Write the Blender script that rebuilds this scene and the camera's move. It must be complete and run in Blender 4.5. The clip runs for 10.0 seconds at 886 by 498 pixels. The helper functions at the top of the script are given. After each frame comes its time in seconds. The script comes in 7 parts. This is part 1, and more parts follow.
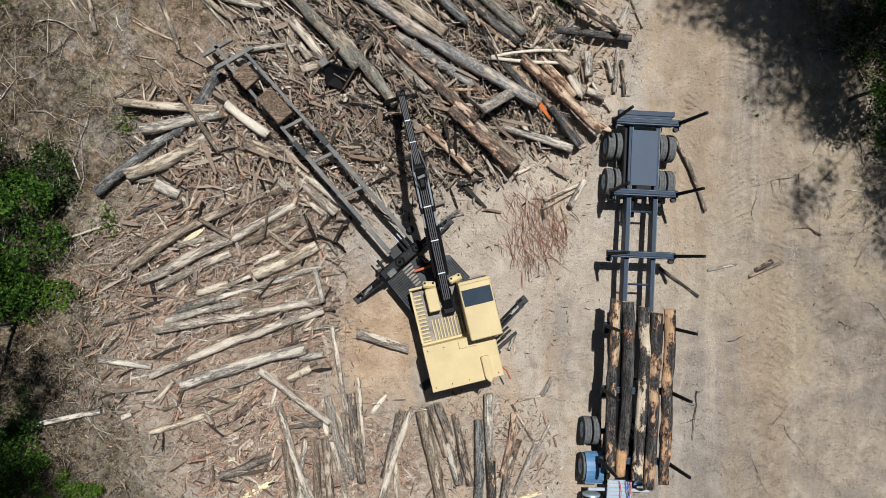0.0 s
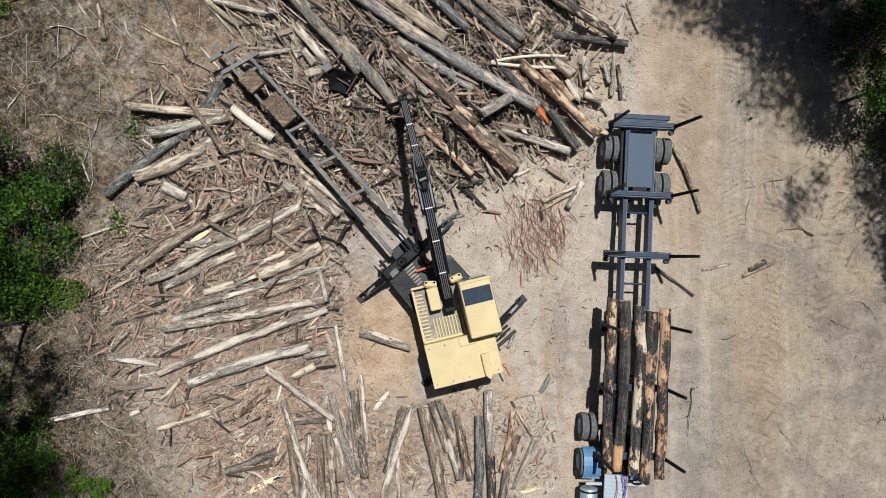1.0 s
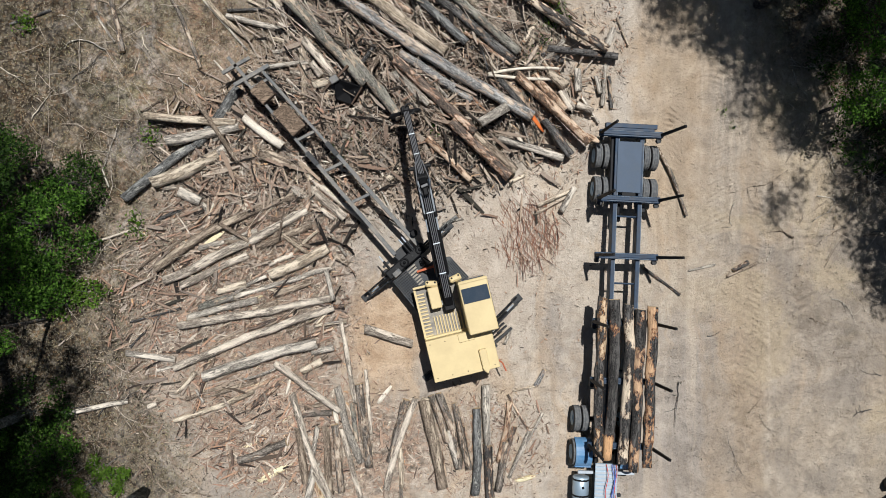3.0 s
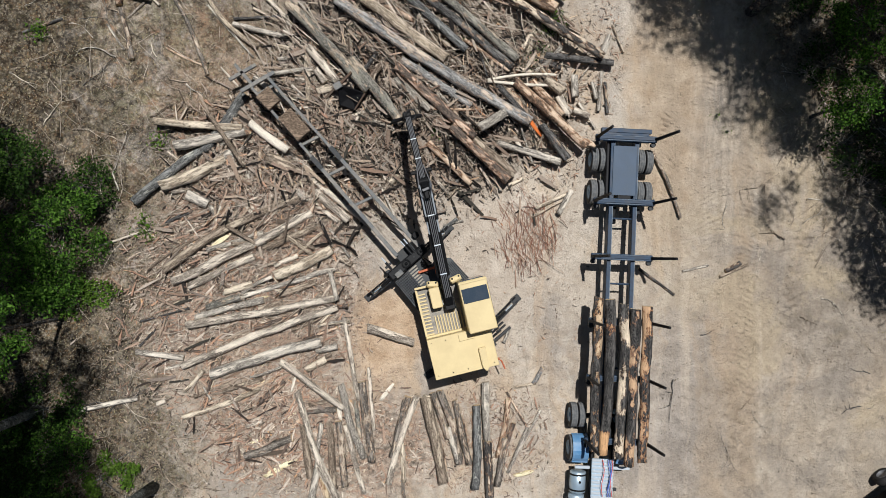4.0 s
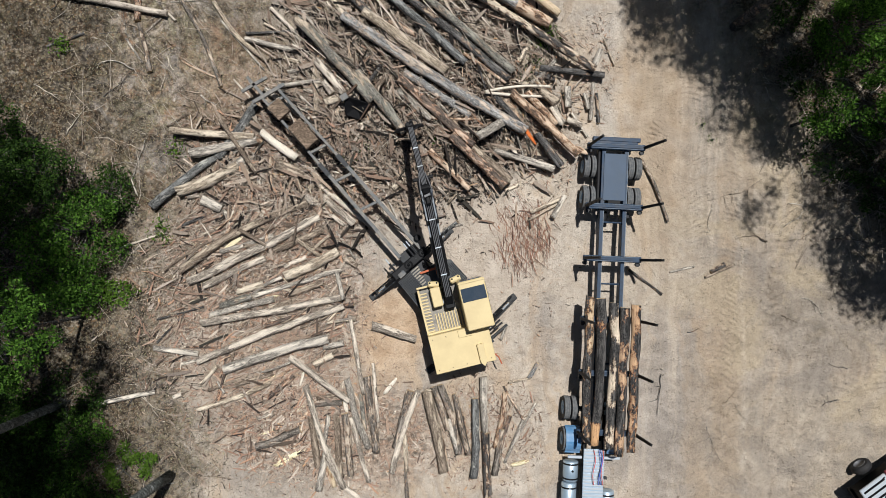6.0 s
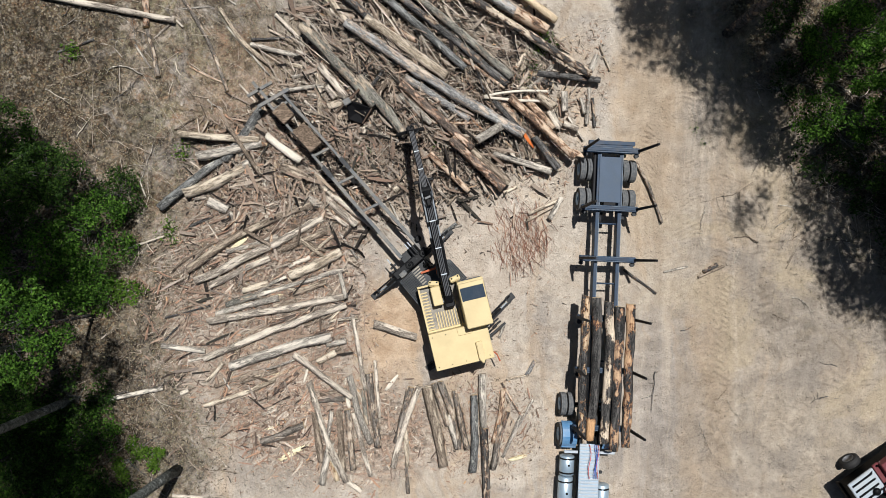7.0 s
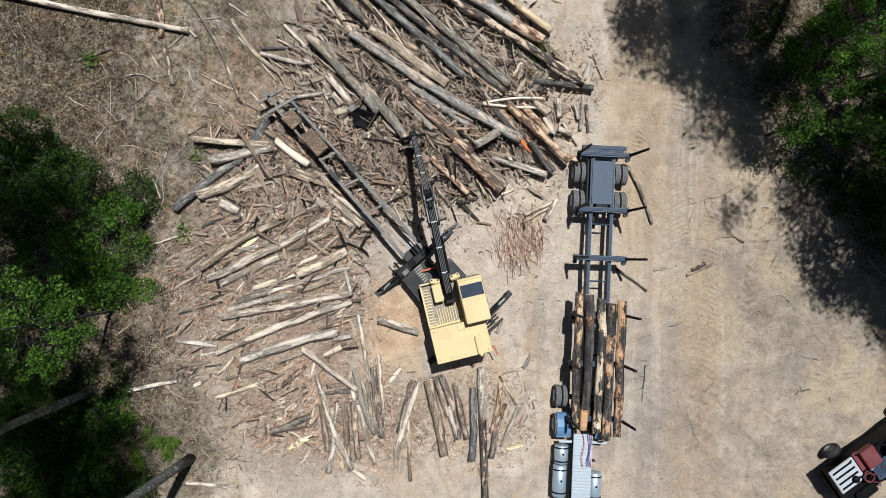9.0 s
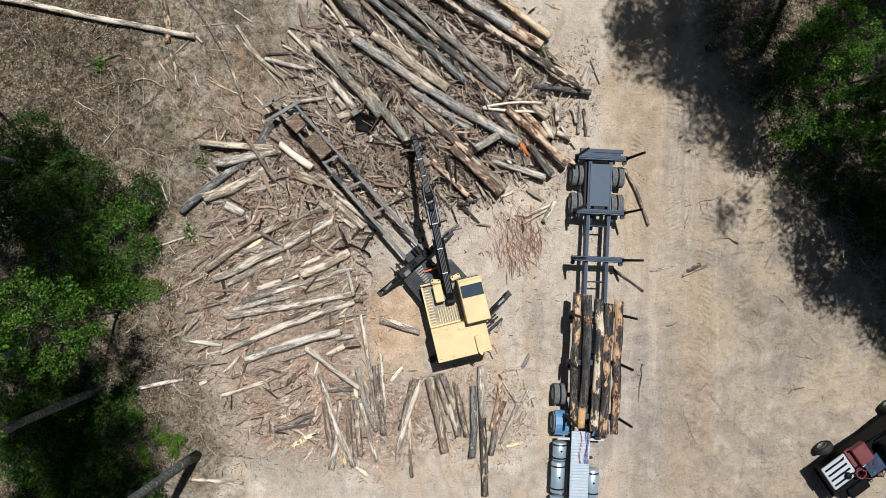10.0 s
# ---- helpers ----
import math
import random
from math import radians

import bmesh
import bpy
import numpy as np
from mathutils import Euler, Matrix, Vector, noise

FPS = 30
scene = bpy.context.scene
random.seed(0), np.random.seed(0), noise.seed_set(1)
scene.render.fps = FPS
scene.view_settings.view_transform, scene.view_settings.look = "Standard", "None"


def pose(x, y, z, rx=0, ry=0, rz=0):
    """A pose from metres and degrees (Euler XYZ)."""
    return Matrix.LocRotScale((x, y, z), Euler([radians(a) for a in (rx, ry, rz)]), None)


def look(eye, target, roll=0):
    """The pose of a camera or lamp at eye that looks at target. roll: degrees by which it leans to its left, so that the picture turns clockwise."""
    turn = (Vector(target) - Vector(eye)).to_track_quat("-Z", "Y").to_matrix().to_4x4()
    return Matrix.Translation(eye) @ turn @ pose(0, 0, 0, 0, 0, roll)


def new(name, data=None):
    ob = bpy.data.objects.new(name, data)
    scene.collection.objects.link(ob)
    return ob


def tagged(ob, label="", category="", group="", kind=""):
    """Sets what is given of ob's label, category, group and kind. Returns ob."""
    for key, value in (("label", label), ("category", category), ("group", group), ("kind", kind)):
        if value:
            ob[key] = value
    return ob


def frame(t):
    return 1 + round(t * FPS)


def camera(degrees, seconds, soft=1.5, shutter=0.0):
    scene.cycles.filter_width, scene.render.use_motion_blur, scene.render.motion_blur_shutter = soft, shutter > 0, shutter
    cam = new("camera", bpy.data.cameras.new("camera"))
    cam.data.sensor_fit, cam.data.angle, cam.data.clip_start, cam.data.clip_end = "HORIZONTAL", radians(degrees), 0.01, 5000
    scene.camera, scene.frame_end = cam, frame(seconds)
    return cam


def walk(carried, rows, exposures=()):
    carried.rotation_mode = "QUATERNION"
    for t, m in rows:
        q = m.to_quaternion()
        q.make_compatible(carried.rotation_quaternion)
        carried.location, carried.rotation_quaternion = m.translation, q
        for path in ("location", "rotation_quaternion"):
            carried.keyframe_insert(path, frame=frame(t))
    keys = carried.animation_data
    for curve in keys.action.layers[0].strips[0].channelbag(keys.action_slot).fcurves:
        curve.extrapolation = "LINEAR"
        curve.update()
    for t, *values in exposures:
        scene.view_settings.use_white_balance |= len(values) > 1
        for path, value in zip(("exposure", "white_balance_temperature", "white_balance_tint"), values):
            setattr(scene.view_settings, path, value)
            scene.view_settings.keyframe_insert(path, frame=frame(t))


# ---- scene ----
cam = camera(62.0, 10.0, soft=0.8)
PATH = [
    (0, pose(0.280, -0.107, 28.096, 0.757, -2.465, 0.104)),
    (0.5, pose(0.242, -0.116, 28.406, 0.798, -2.481, 0.075)),
    (1, pose(0.207, -0.123, 28.768, 0.801, -2.483, 0.079)),
    (1.5, pose(0.187, -0.114, 29.153, 0.801, -2.490, 0.084)),
    (2, pose(0.144, -0.106, 29.556, 0.787, -2.461, 0.071)),
    (2.5, pose(0.133, -0.089, 29.983, 0.769, -2.496, 0.077)),
    (4, pose(0.046, -0.015, 31.282, 0.769, -2.524, 0.034)),
    (4.5, pose(0.014, -0.010, 31.715, 0.756, -2.536, 0.011)),
    (5, pose(0.000, 0.000, 32.164, 0.757, -2.552, 0.000)),
    (5.5, pose(-0.025, 0.019, 32.628, 0.797, -2.522, 0.019)),
    (7, pose(-0.080, 0.041, 34.010, 0.791, -2.506, 0.080)),
    (7.5, pose(-0.111, 0.036, 34.464, 0.757, -2.497, 0.101)),
    (8, pose(-0.136, 0.020, 34.899, 0.753, -2.509, 0.082)),
    (8.5, pose(-0.161, -0.002, 35.307, 0.758, -2.523, 0.099)),
    (9, pose(-0.197, -0.008, 35.706, 0.787, -2.529, 0.103)),
    (9.5, pose(-0.234, -0.018, 36.087, 0.767, -2.548, 0.101)),
    (10, pose(-0.271, 0.004, 36.451, 0.842, -2.537, 0.112)),
]
walk(cam, PATH, exposures=[(0.0, 0.00), (2.0, 0.13), (4.0, 0.07), (5.5, 0.06), (7.0, 0.17), (8.5, 0.23), (9.5, 0.15), (10.0, 0.19)])

# ---- world and sun ----
SUN_AZ, SUN_EL = math.radians(14.5), math.radians(71.2)   # azimuth from +Y towards +X
sun_dir = Vector((math.sin(SUN_AZ) * math.cos(SUN_EL), math.cos(SUN_AZ) * math.cos(SUN_EL), math.sin(SUN_EL)))
world = bpy.data.worlds.new("world")
scene.world = world
world.use_nodes = True
wn = world.node_tree.nodes
sky = wn.new("ShaderNodeTexSky")
sky.sky_type, sky.sun_disc = "NISHITA", False
sky.sun_elevation, sky.sun_rotation = SUN_EL, SUN_AZ
world.node_tree.links.new(sky.outputs[0], wn["Background"].inputs[0])
wn["Background"].inputs[1].default_value = 0.029
sun = new("sun", bpy.data.lights.new("sun", "SUN"))
sun.data.energy, sun.data.angle, sun.data.color = 4.8, radians(0.9), (1.0, 0.995, 0.98)
sun.matrix_world = look(sun_dir * 80, (0, 0, 0))


# ---- materials ----
def mat(name, rough=0.9, metal=0.0, spec=0.3):
    m = bpy.data.materials.new(name)
    m.use_nodes = True
    nt = m.node_tree
    b = nt.nodes["Principled BSDF"]
    b.inputs["Roughness"].default_value = rough
    b.inputs["Metallic"].default_value = metal
    b.inputs["Specular IOR Level"].default_value = spec
    return m, nt, b


def node(nt, kind, ins=(), **props):
    n = nt.nodes.new(kind)
    for k, v in props.items():
        setattr(n, k, v)
    for k, v in dict(ins).items():
        if isinstance(v, bpy.types.NodeSocket):
            nt.links.new(v, n.inputs[k])
        else:
            n.inputs[k].default_value = v
    return n


def ramp(nt, fac, stops, mode="LINEAR"):
    n = nt.nodes.new("ShaderNodeValToRGB")
    n.color_ramp.interpolation = mode
    el = n.color_ramp.elements
    while len(el) < len(stops):
        el.new(0.5)
    for e, (p, c) in zip(el, stops):
        e.position = p
        e.color = (*c, 1.0) if len(c) == 3 else c
    nt.links.new(fac, n.inputs[0])
    return n.outputs[0]


def grey(v):
    return (v, v, v)


def mix(nt, fac, a, b, blend="MIX"):
    n = nt.nodes.new("ShaderNodeMix")
    n.data_type, n.blend_type = "RGBA", blend
    for i, v in ((0, fac), (6, a), (7, b)):
        if isinstance(v, bpy.types.NodeSocket):
            nt.links.new(v, n.inputs[i])
        else:
            n.inputs[i].default_value = v if i == 0 else (*v, 1.0)
    return n.outputs[2]


def math_(nt, op, a, b=0.0, clamp=False):
    n = nt.nodes.new("ShaderNodeMath")
    n.operation, n.use_clamp = op, clamp
    for i, v in enumerate((a, b)):
        if isinstance(v, bpy.types.NodeSocket):
            nt.links.new(v, n.inputs[i])
        else:
            n.inputs[i].default_value = v
    return n.outputs[0]


def bump(nt, b, height, strength=0.5, dist=0.02):
    n = node(nt, "ShaderNodeBump", {"Strength": strength, "Distance": dist, "Height": height})
    nt.links.new(n.outputs[0], b.inputs["Normal"])


def noise_(nt, vec, scale, detail=4.0, rough=0.6, w=None):
    n = node(nt, "ShaderNodeTexNoise", {"Vector": vec, "Scale": scale, "Detail": detail, "Roughness": rough})
    return n.outputs["Fac"]


def wood_coords(nt, along=0.35):
    """Log-local coordinates stretched along the log (its X), shifted for each object."""
    tc = node(nt, "ShaderNodeTexCoord")
    info = node(nt, "ShaderNodeObjectInfo")
    shift = math_(nt, "MULTIPLY", info.outputs["Random"], 37.0)
    mp = node(nt, "ShaderNodeMapping", {"Vector": tc.outputs["Object"], "Scale": (along, 1.0, 1.0)})
    add = node(nt, "ShaderNodeVectorMath", {0: mp.outputs[0]}, operation="ADD")
    comb = node(nt, "ShaderNodeCombineXYZ", {0: shift, 1: shift, 2: shift})
    nt.links.new(comb.outputs[0], add.inputs[1])
    return add.outputs[0], info.outputs["Random"], tc.outputs["Object"]


def bark(name, dark, light, bare, amount, moss=None, rough=0.9, bands=(), tear=None, grain=0.20):
    """Log surface: furrowed bark from dark to light with stripped patches of bare wood; amount 0..1 of it stripped.
    bands (middle, half length, side, gain) say where along the log the stripping is strong; tear tints the patches' rims."""
    m, nt, b = mat(name, rough, spec=0.2)
    co, rnd, raw = wood_coords(nt, 0.5)
    co2, _, _ = wood_coords(nt, 0.10)
    fine = noise_(nt, co, 24.0, 8.0, 0.78)
    fibre = noise_(nt, co2, 45.0, 6.0, 0.7)
    patch = noise_(nt, wood_coords(nt, grain)[0], 3.2 if grain < 0.3 else 3.6, 10.0, 0.74)
    base = ramp(nt, fine, [(0.36, tuple(c * 0.5 for c in dark)), (0.48, dark), (0.62, light)])
    long = wood_coords(nt, 0.16)[0]
    blot = noise_(nt, long, 6.0, 8.0, 0.75)
    base = mix(nt, ramp(nt, blot, [(0.50, grey(0)), (0.60, grey(0.7))]), base, tuple(c * 1.3 for c in light))
    base = mix(nt, ramp(nt, noise_(nt, long, 4.4, 6.0, 0.75), [(0.53, grey(0)), (0.62, grey(0.6))]), base, tuple(c * 0.45 for c in dark))
    if moss:
        base = mix(nt, ramp(nt, noise_(nt, co, 6.0, 5.0), [(0.45, grey(0)), (0.62, grey(0.75))]), base, moss)
    wood = ramp(nt, math_(nt, "ADD", math_(nt, "MULTIPLY", fibre, 0.6), math_(nt, "MULTIPLY", fine, 0.4)), [(0.34, tuple(c * 0.5 for c in bare)), (0.5, bare), (0.68, tuple(min(0.9, c * 1.25) for c in bare))])
    stain = noise_(nt, long, 5.5, 9.0, 0.75)
    wood = mix(nt, ramp(nt, stain, [(0.46, grey(0)), (0.60, grey(0.65))]), wood, tuple(0.5 * c + 0.35 * d for c, d in zip(bare, dark)))
    wood = mix(nt, ramp(nt, noise_(nt, long, 17.0, 6.0, 0.8), [(0.56, grey(0)), (0.63, grey(0.7))]), wood, dark)
    edge = 0.5 + (0.5 - amount) * 0.62
    shifted = math_(nt, "ADD", patch, math_(nt, "MULTIPLY", math_(nt, "SUBTRACT", rnd, 0.5), 0.05))
    sep = node(nt, "ShaderNodeSeparateXYZ", {0: raw})
    for mid, half, side, gain in bands:
        u = math_(nt, "DIVIDE", math_(nt, "SUBTRACT", sep.outputs[0], mid), half)
        u = math_(nt, "SUBTRACT", 1.0, math_(nt, "MULTIPLY", u, u), True)
        if side:
            u = math_(nt, "MULTIPLY", u, math_(nt, "ADD", 0.6, math_(nt, "MULTIPLY", sep.outputs[1], side * 3.5), True))
        shifted = math_(nt, "ADD", shifted, math_(nt, "MULTIPLY", u, gain))
    if tear:
        base = mix(nt, ramp(nt, shifted, [(edge - 0.032, grey(0)), (edge - 0.012, grey(0.8))]), base, tear)
    mask = ramp(nt, shifted, [(edge - 0.012, grey(0)), (edge + 0.012, grey(1))])
    nt.links.new(mix(nt, mask, base, wood), b.inputs["Base Color"])
    h = math_(nt, "ADD", math_(nt, "MULTIPLY", fine, 0.9), math_(nt, "MULTIPLY", mask, -0.5))
    h = math_(nt, "ADD", h, math_(nt, "MULTIPLY", fibre, 0.35))
    bump(nt, b, h, 0.9, 0.035)
    return m


def cut_wood(name, pale, ring):
    m, nt, b = mat(name, 0.85, spec=0.2)
    tc = node(nt, "ShaderNodeTexCoord")
    mp = node(nt, "ShaderNodeMapping", {"Vector": tc.outputs["Object"], "Scale": (0.0, 1.0, 1.0)})
    wv = node(nt, "ShaderNodeTexWave", {"Vector": mp.outputs[0], "Scale": 7.0, "Distortion": 2.5, "Detail": 2.0}, wave_type="RINGS", rings_direction="SPHERICAL")
    n = noise_(nt, tc.outputs["Object"], 9.0, 4.0)
    c = mix(nt, 0.5, ramp(nt, wv.outputs["Fac"], [(0.2, ring), (0.8, pale)]), ramp(nt, n, [(0.3, ring), (0.7, pale)]))
    nt.links.new(c, b.inputs["Base Color"])
    bump(nt, b, n, 0.4, 0.01)
    return m


BARK = {
    "grey": bark("weathered_grey_bark", (0.17, 0.15, 0.128), (0.50, 0.455, 0.39), (0.70, 0.63, 0.535), 0.46),
    "brown": bark("brown_bark", (0.12, 0.09, 0.067), (0.35, 0.285, 0.22), (0.54, 0.45, 0.345), 0.40),
    "dark": bark("dark_bark", (0.030, 0.029, 0.028), (0.18, 0.17, 0.162), (0.48, 0.38, 0.28), 0.34, tear=(0.22, 0.11, 0.06), grain=0.45),
    "pale": bark("bleached_wood", (0.17, 0.142, 0.115), (0.48, 0.415, 0.345), (0.69, 0.605, 0.50), 0.52),
    "peel": bark("peeled_yellow_wood", (0.14, 0.10, 0.065), (0.38, 0.265, 0.16), (0.68, 0.54, 0.37), 0.55, tear=(0.36, 0.20, 0.09)),
    "white": bark("stripped_white_wood", (0.36, 0.305, 0.24), (0.60, 0.53, 0.435), (0.76, 0.69, 0.58), 0.78),
    "orange": bark("torn_orange_bark", (0.085, 0.058, 0.044), (0.30, 0.205, 0.145), (0.68, 0.52, 0.38), 0.50, tear=(0.45, 0.22, 0.11), grain=0.42),
    "half": bark("half_stripped_bark", (0.03, 0.028, 0.027), (0.13, 0.118, 0.107), (0.66, 0.55, 0.42), 0.44, tear=(0.30, 0.15, 0.08), grain=0.45),
    "moss": bark("mossy_bark", (0.085, 0.080, 0.070), (0.36, 0.335, 0.29), (0.60, 0.50, 0.38), 0.40, (0.25, 0.24, 0.195), tear=(0.33, 0.22, 0.15), grain=0.32),
    "lichen": bark("lichen_bark", (0.062, 0.062, 0.060), (0.26, 0.26, 0.25), (0.50, 0.49, 0.44), 0.36, grain=0.4),
    "ragged": bark("ragged_grey_brown_bark", (0.075, 0.064, 0.054), (0.31, 0.272, 0.232), (0.58, 0.48, 0.375), 0.40, tear=(0.30, 0.18, 0.11), grain=0.35),
    "redbark": bark("red_brown_bark", (0.055, 0.044, 0.038), (0.215, 0.165, 0.132), (0.66, 0.50, 0.375), 0.44, tear=(0.44, 0.20, 0.10), grain=0.45),
    "stone": bark("smooth_grey_bark", (0.135, 0.133, 0.130), (0.47, 0.455, 0.43), (0.64, 0.53, 0.42), 0.42, tear=(0.36, 0.25, 0.18), grain=0.32),
    "yellow": bark("fresh_yellow_wood", (0.52, 0.40, 0.20), (0.70, 0.58, 0.34), (0.82, 0.73, 0.50), 0.6),
    "vivid": bark("torn_vivid_orange_wood", (0.12, 0.035, 0.018), (0.45, 0.12, 0.04), (0.72, 0.19, 0.05), 0.55),
    "tan": bark("tan_wood", (0.21, 0.168, 0.124), (0.53, 0.44, 0.335), (0.70, 0.60, 0.47), 0.5),
}
BLACKBARK = ((0.016, 0.016, 0.016), (0.115, 0.108, 0.102))
BARK["load_a"] = bark("stripped_log_black_end", *BLACKBARK, (0.62, 0.46, 0.30), 0.38, tear=(0.40, 0.17, 0.06), bands=[(-1.3, 2.2, 0.5, 0.12), (-2.6, 0.6, 0.0, 0.06)], grain=0.5)
BARK["load_b"] = bark("black_bark_orange_tears", *BLACKBARK, (0.56, 0.33, 0.17), 0.27, tear=(0.28, 0.10, 0.05), bands=[(2.8, 0.8, 0.0, 0.30), (-2.0, 0.4, 0.4, 0.16)], grain=0.5)
BARK["load_c"] = bark("black_bark_white_patches", *BLACKBARK, (0.70, 0.58, 0.44), 0.33, tear=(0.22, 0.13, 0.08), bands=[(0.35, 1.1, -0.6, 0.30), (-2.2, 0.9, 0.6, 0.28), (2.6, 0.6, 0.5, 0.24)], grain=0.5)
BARK["load_d"] = bark("black_bark_brown_end", *BLACKBARK, (0.56, 0.37, 0.23), 0.30, tear=(0.30, 0.13, 0.07), bands=[(2.7, 1.0, 0.4, 0.22), (-1.3, 0.5, -0.3, 0.22), (-0.2, 0.6, -0.3, 0.22)], grain=0.5)
BARK["load_e"] = bark("orange_log_dark_flank", *BLACKBARK, (0.58, 0.37, 0.22), 0.36, tear=(0.38, 0.15, 0.06), bands=[(-1.6, 2.0, -1.2, 0.16), (2.0, 1.9, 0.0, 0.07)], grain=0.5)
CUT = cut_wood("cut_wood", (0.60, 0.47, 0.31), (0.36, 0.25, 0.14))
CUT_OLD = cut_wood("weathered_cut_wood", (0.46, 0.40, 0.32), (0.25, 0.20, 0.15))


def paint(name, col, rough=0.45, metal=0.0, dirt=(0.30, 0.24, 0.17), amount=0.35, scale=2.0, bumpy=0.1, gloss=0.4):
    """Painted or bare metal with dust and scuffs at two scales."""
    m, nt, b = mat(name, rough, metal, gloss)
    tc = node(nt, "ShaderNodeTexCoord")
    big = noise_(nt, tc.outputs["Object"], scale, 6.0, 0.65)
    small = noise_(nt, tc.outputs["Object"], scale * 14, 4.0, 0.7)
    c = mix(nt, ramp(nt, small, [(0.35, grey(0)), (0.8, grey(0.45))]), col, tuple(min(1, v * 1.25 + 0.01) for v in col))
    mask = ramp(nt, math_(nt, "ADD", math_(nt, "MULTIPLY", big, 0.75), math_(nt, "MULTIPLY", small, 0.25)), [(0.42, grey(0)), (0.72, grey(amount))])
    nt.links.new(mix(nt, mask, c, dirt), b.inputs["Base Color"])
    nt.links.new(math_(nt, "ADD", math_(nt, "MULTIPLY", mask, 0.4), rough, True), b.inputs["Roughness"])
    bump(nt, b, small, bumpy, 0.01)
    return m


YELLOW = paint("cream_yellow_paint", (0.57, 0.455, 0.24), 0.5, 0.0, (0.42, 0.33, 0.19), 0.5, 1.3, 0.05)
BLACK = paint("black_steel", (0.005, 0.0055, 0.007), 0.5, 0.0, (0.030, 0.029, 0.028), 0.4, 4.0, gloss=0.16)
SOOT = paint("sooty_black_steel", (0.0035, 0.0037, 0.0045), 0.4, 0.0, (0.012, 0.012, 0.013), 0.5, 4.0, gloss=0.08)
HOSE = paint("grey_hose", (0.10, 0.105, 0.115), 0.5, 0.0, (0.25, 0.22, 0.19), 0.3, 6.0)
STEEL = paint("dusty_dark_steel", (0.012, 0.015, 0.019), 0.6, 0.0, (0.10, 0.09, 0.078), 0.45, 6.0)
BLUE = paint("blue_grey_painted_steel", (0.006, 0.018, 0.040), 0.5, 0.0, (0.038, 0.078, 0.14), 0.8, 3.2, gloss=0.4)
SCUFF = paint("scuffed_pale_blue_steel", (0.07, 0.10, 0.14), 0.5, 0.1, (0.22, 0.25, 0.28), 0.8, 6.0)
RAIL = paint("worn_grey_steel", (0.088, 0.094, 0.098), 0.6, 0.1, (0.36, 0.32, 0.265), 0.8, 2.6)
RUST = paint("rusty_steel", (0.09, 0.06, 0.045), 0.8, 0.3, (0.16, 0.10, 0.06), 0.7, 4.0)
TYRE = paint("dusty_tyre_rubber", (0.085, 0.090, 0.096), 0.9, 0.0, (0.24, 0.235, 0.22), 0.85, 5.0, 0.3)
SIDEWALL = paint("black_tyre_sidewall", (0.009, 0.009, 0.010), 0.7, 0.0, (0.05, 0.046, 0.042), 0.4, 5.0, 0.1)
RIM = paint("blue_wheel_rim", (0.12, 0.24, 0.38), 0.4, 0.5, (0.2, 0.18, 0.15), 0.4, 5.0)
SKYBLUE = paint("blue_truck_paint", (0.07, 0.19, 0.35), 0.35, 0.0, (0.35, 0.38, 0.42), 0.4, 2.5, 0.02)
ALU = paint("brushed_aluminium", (0.42, 0.47, 0.52), 0.4, 0.3, (0.42, 0.38, 0.33), 0.45, 3.0, 0.05)
TANK = paint("bright_tank_aluminium", (0.40, 0.52, 0.62), 0.35, 0.55, (0.35, 0.33, 0.30), 0.35, 2.5, 0.03)
REDP = paint("dark_red_paint", (0.12, 0.018, 0.024), 0.5, 0.0, (0.16, 0.09, 0.08), 0.4, 2.0)
REDHOSE = paint("red_air_hose", (0.5, 0.05, 0.05), 0.5)
BLUEHOSE = paint("blue_air_hose", (0.03, 0.09, 0.42), 0.5)
GLASS = paint("dark_tinted_glass", (0.03, 0.045, 0.065), 0.12, 0.0, (0.10, 0.10, 0.11), 0.25, 2.0, 0.0)
TIMBER = bark("old_timber_block", (0.10, 0.072, 0.052), (0.27, 0.20, 0.145), (0.42, 0.33, 0.25), 0.28)
DECKPLATE = paint("dark_blue_grey_deck", (0.022, 0.028, 0.036), 0.6, 0.0, (0.15, 0.145, 0.135), 0.6, 3.0, 0.2)
TRAILDECK = paint("worn_blue_deck_plate", (0.045, 0.072, 0.115), 0.55, 0.0, (0.105, 0.125, 0.15), 0.75, 2.6, 0.15, gloss=0.3)
DECKDUST = paint("dusty_deck_plate", (0.17, 0.16, 0.145), 0.7, 0.0, (0.50, 0.44, 0.34), 0.9, 2.6, 0.2)
ORANGE = paint("orange_red_paint", (0.45, 0.09, 0.03), 0.6, 0.0, (0.25, 0.16, 0.10), 0.5, 4.0)


def scrap(name, cols):
    """Loose wood: each joined piece takes its own colour."""
    m, nt, b = mat(name, 0.92, spec=0.15)
    geo = node(nt, "ShaderNodeNewGeometry")
    c = ramp(nt, geo.outputs["Random Per Island"], [(i / len(cols), k) for i, k in enumerate(cols)], "CONSTANT")
    tc = node(nt, "ShaderNodeTexCoord")
    n = noise_(nt, tc.outputs["Object"], 24.0, 4.0, 0.7)
    c = mix(nt, 1.0, c, ramp(nt, n, [(0.3, grey(0.55)), (0.7, grey(1.15))]), "MULTIPLY")
    nt.links.new(c, b.inputs["Base Color"])
    bump(nt, b, n, 0.6, 0.01)
    return m


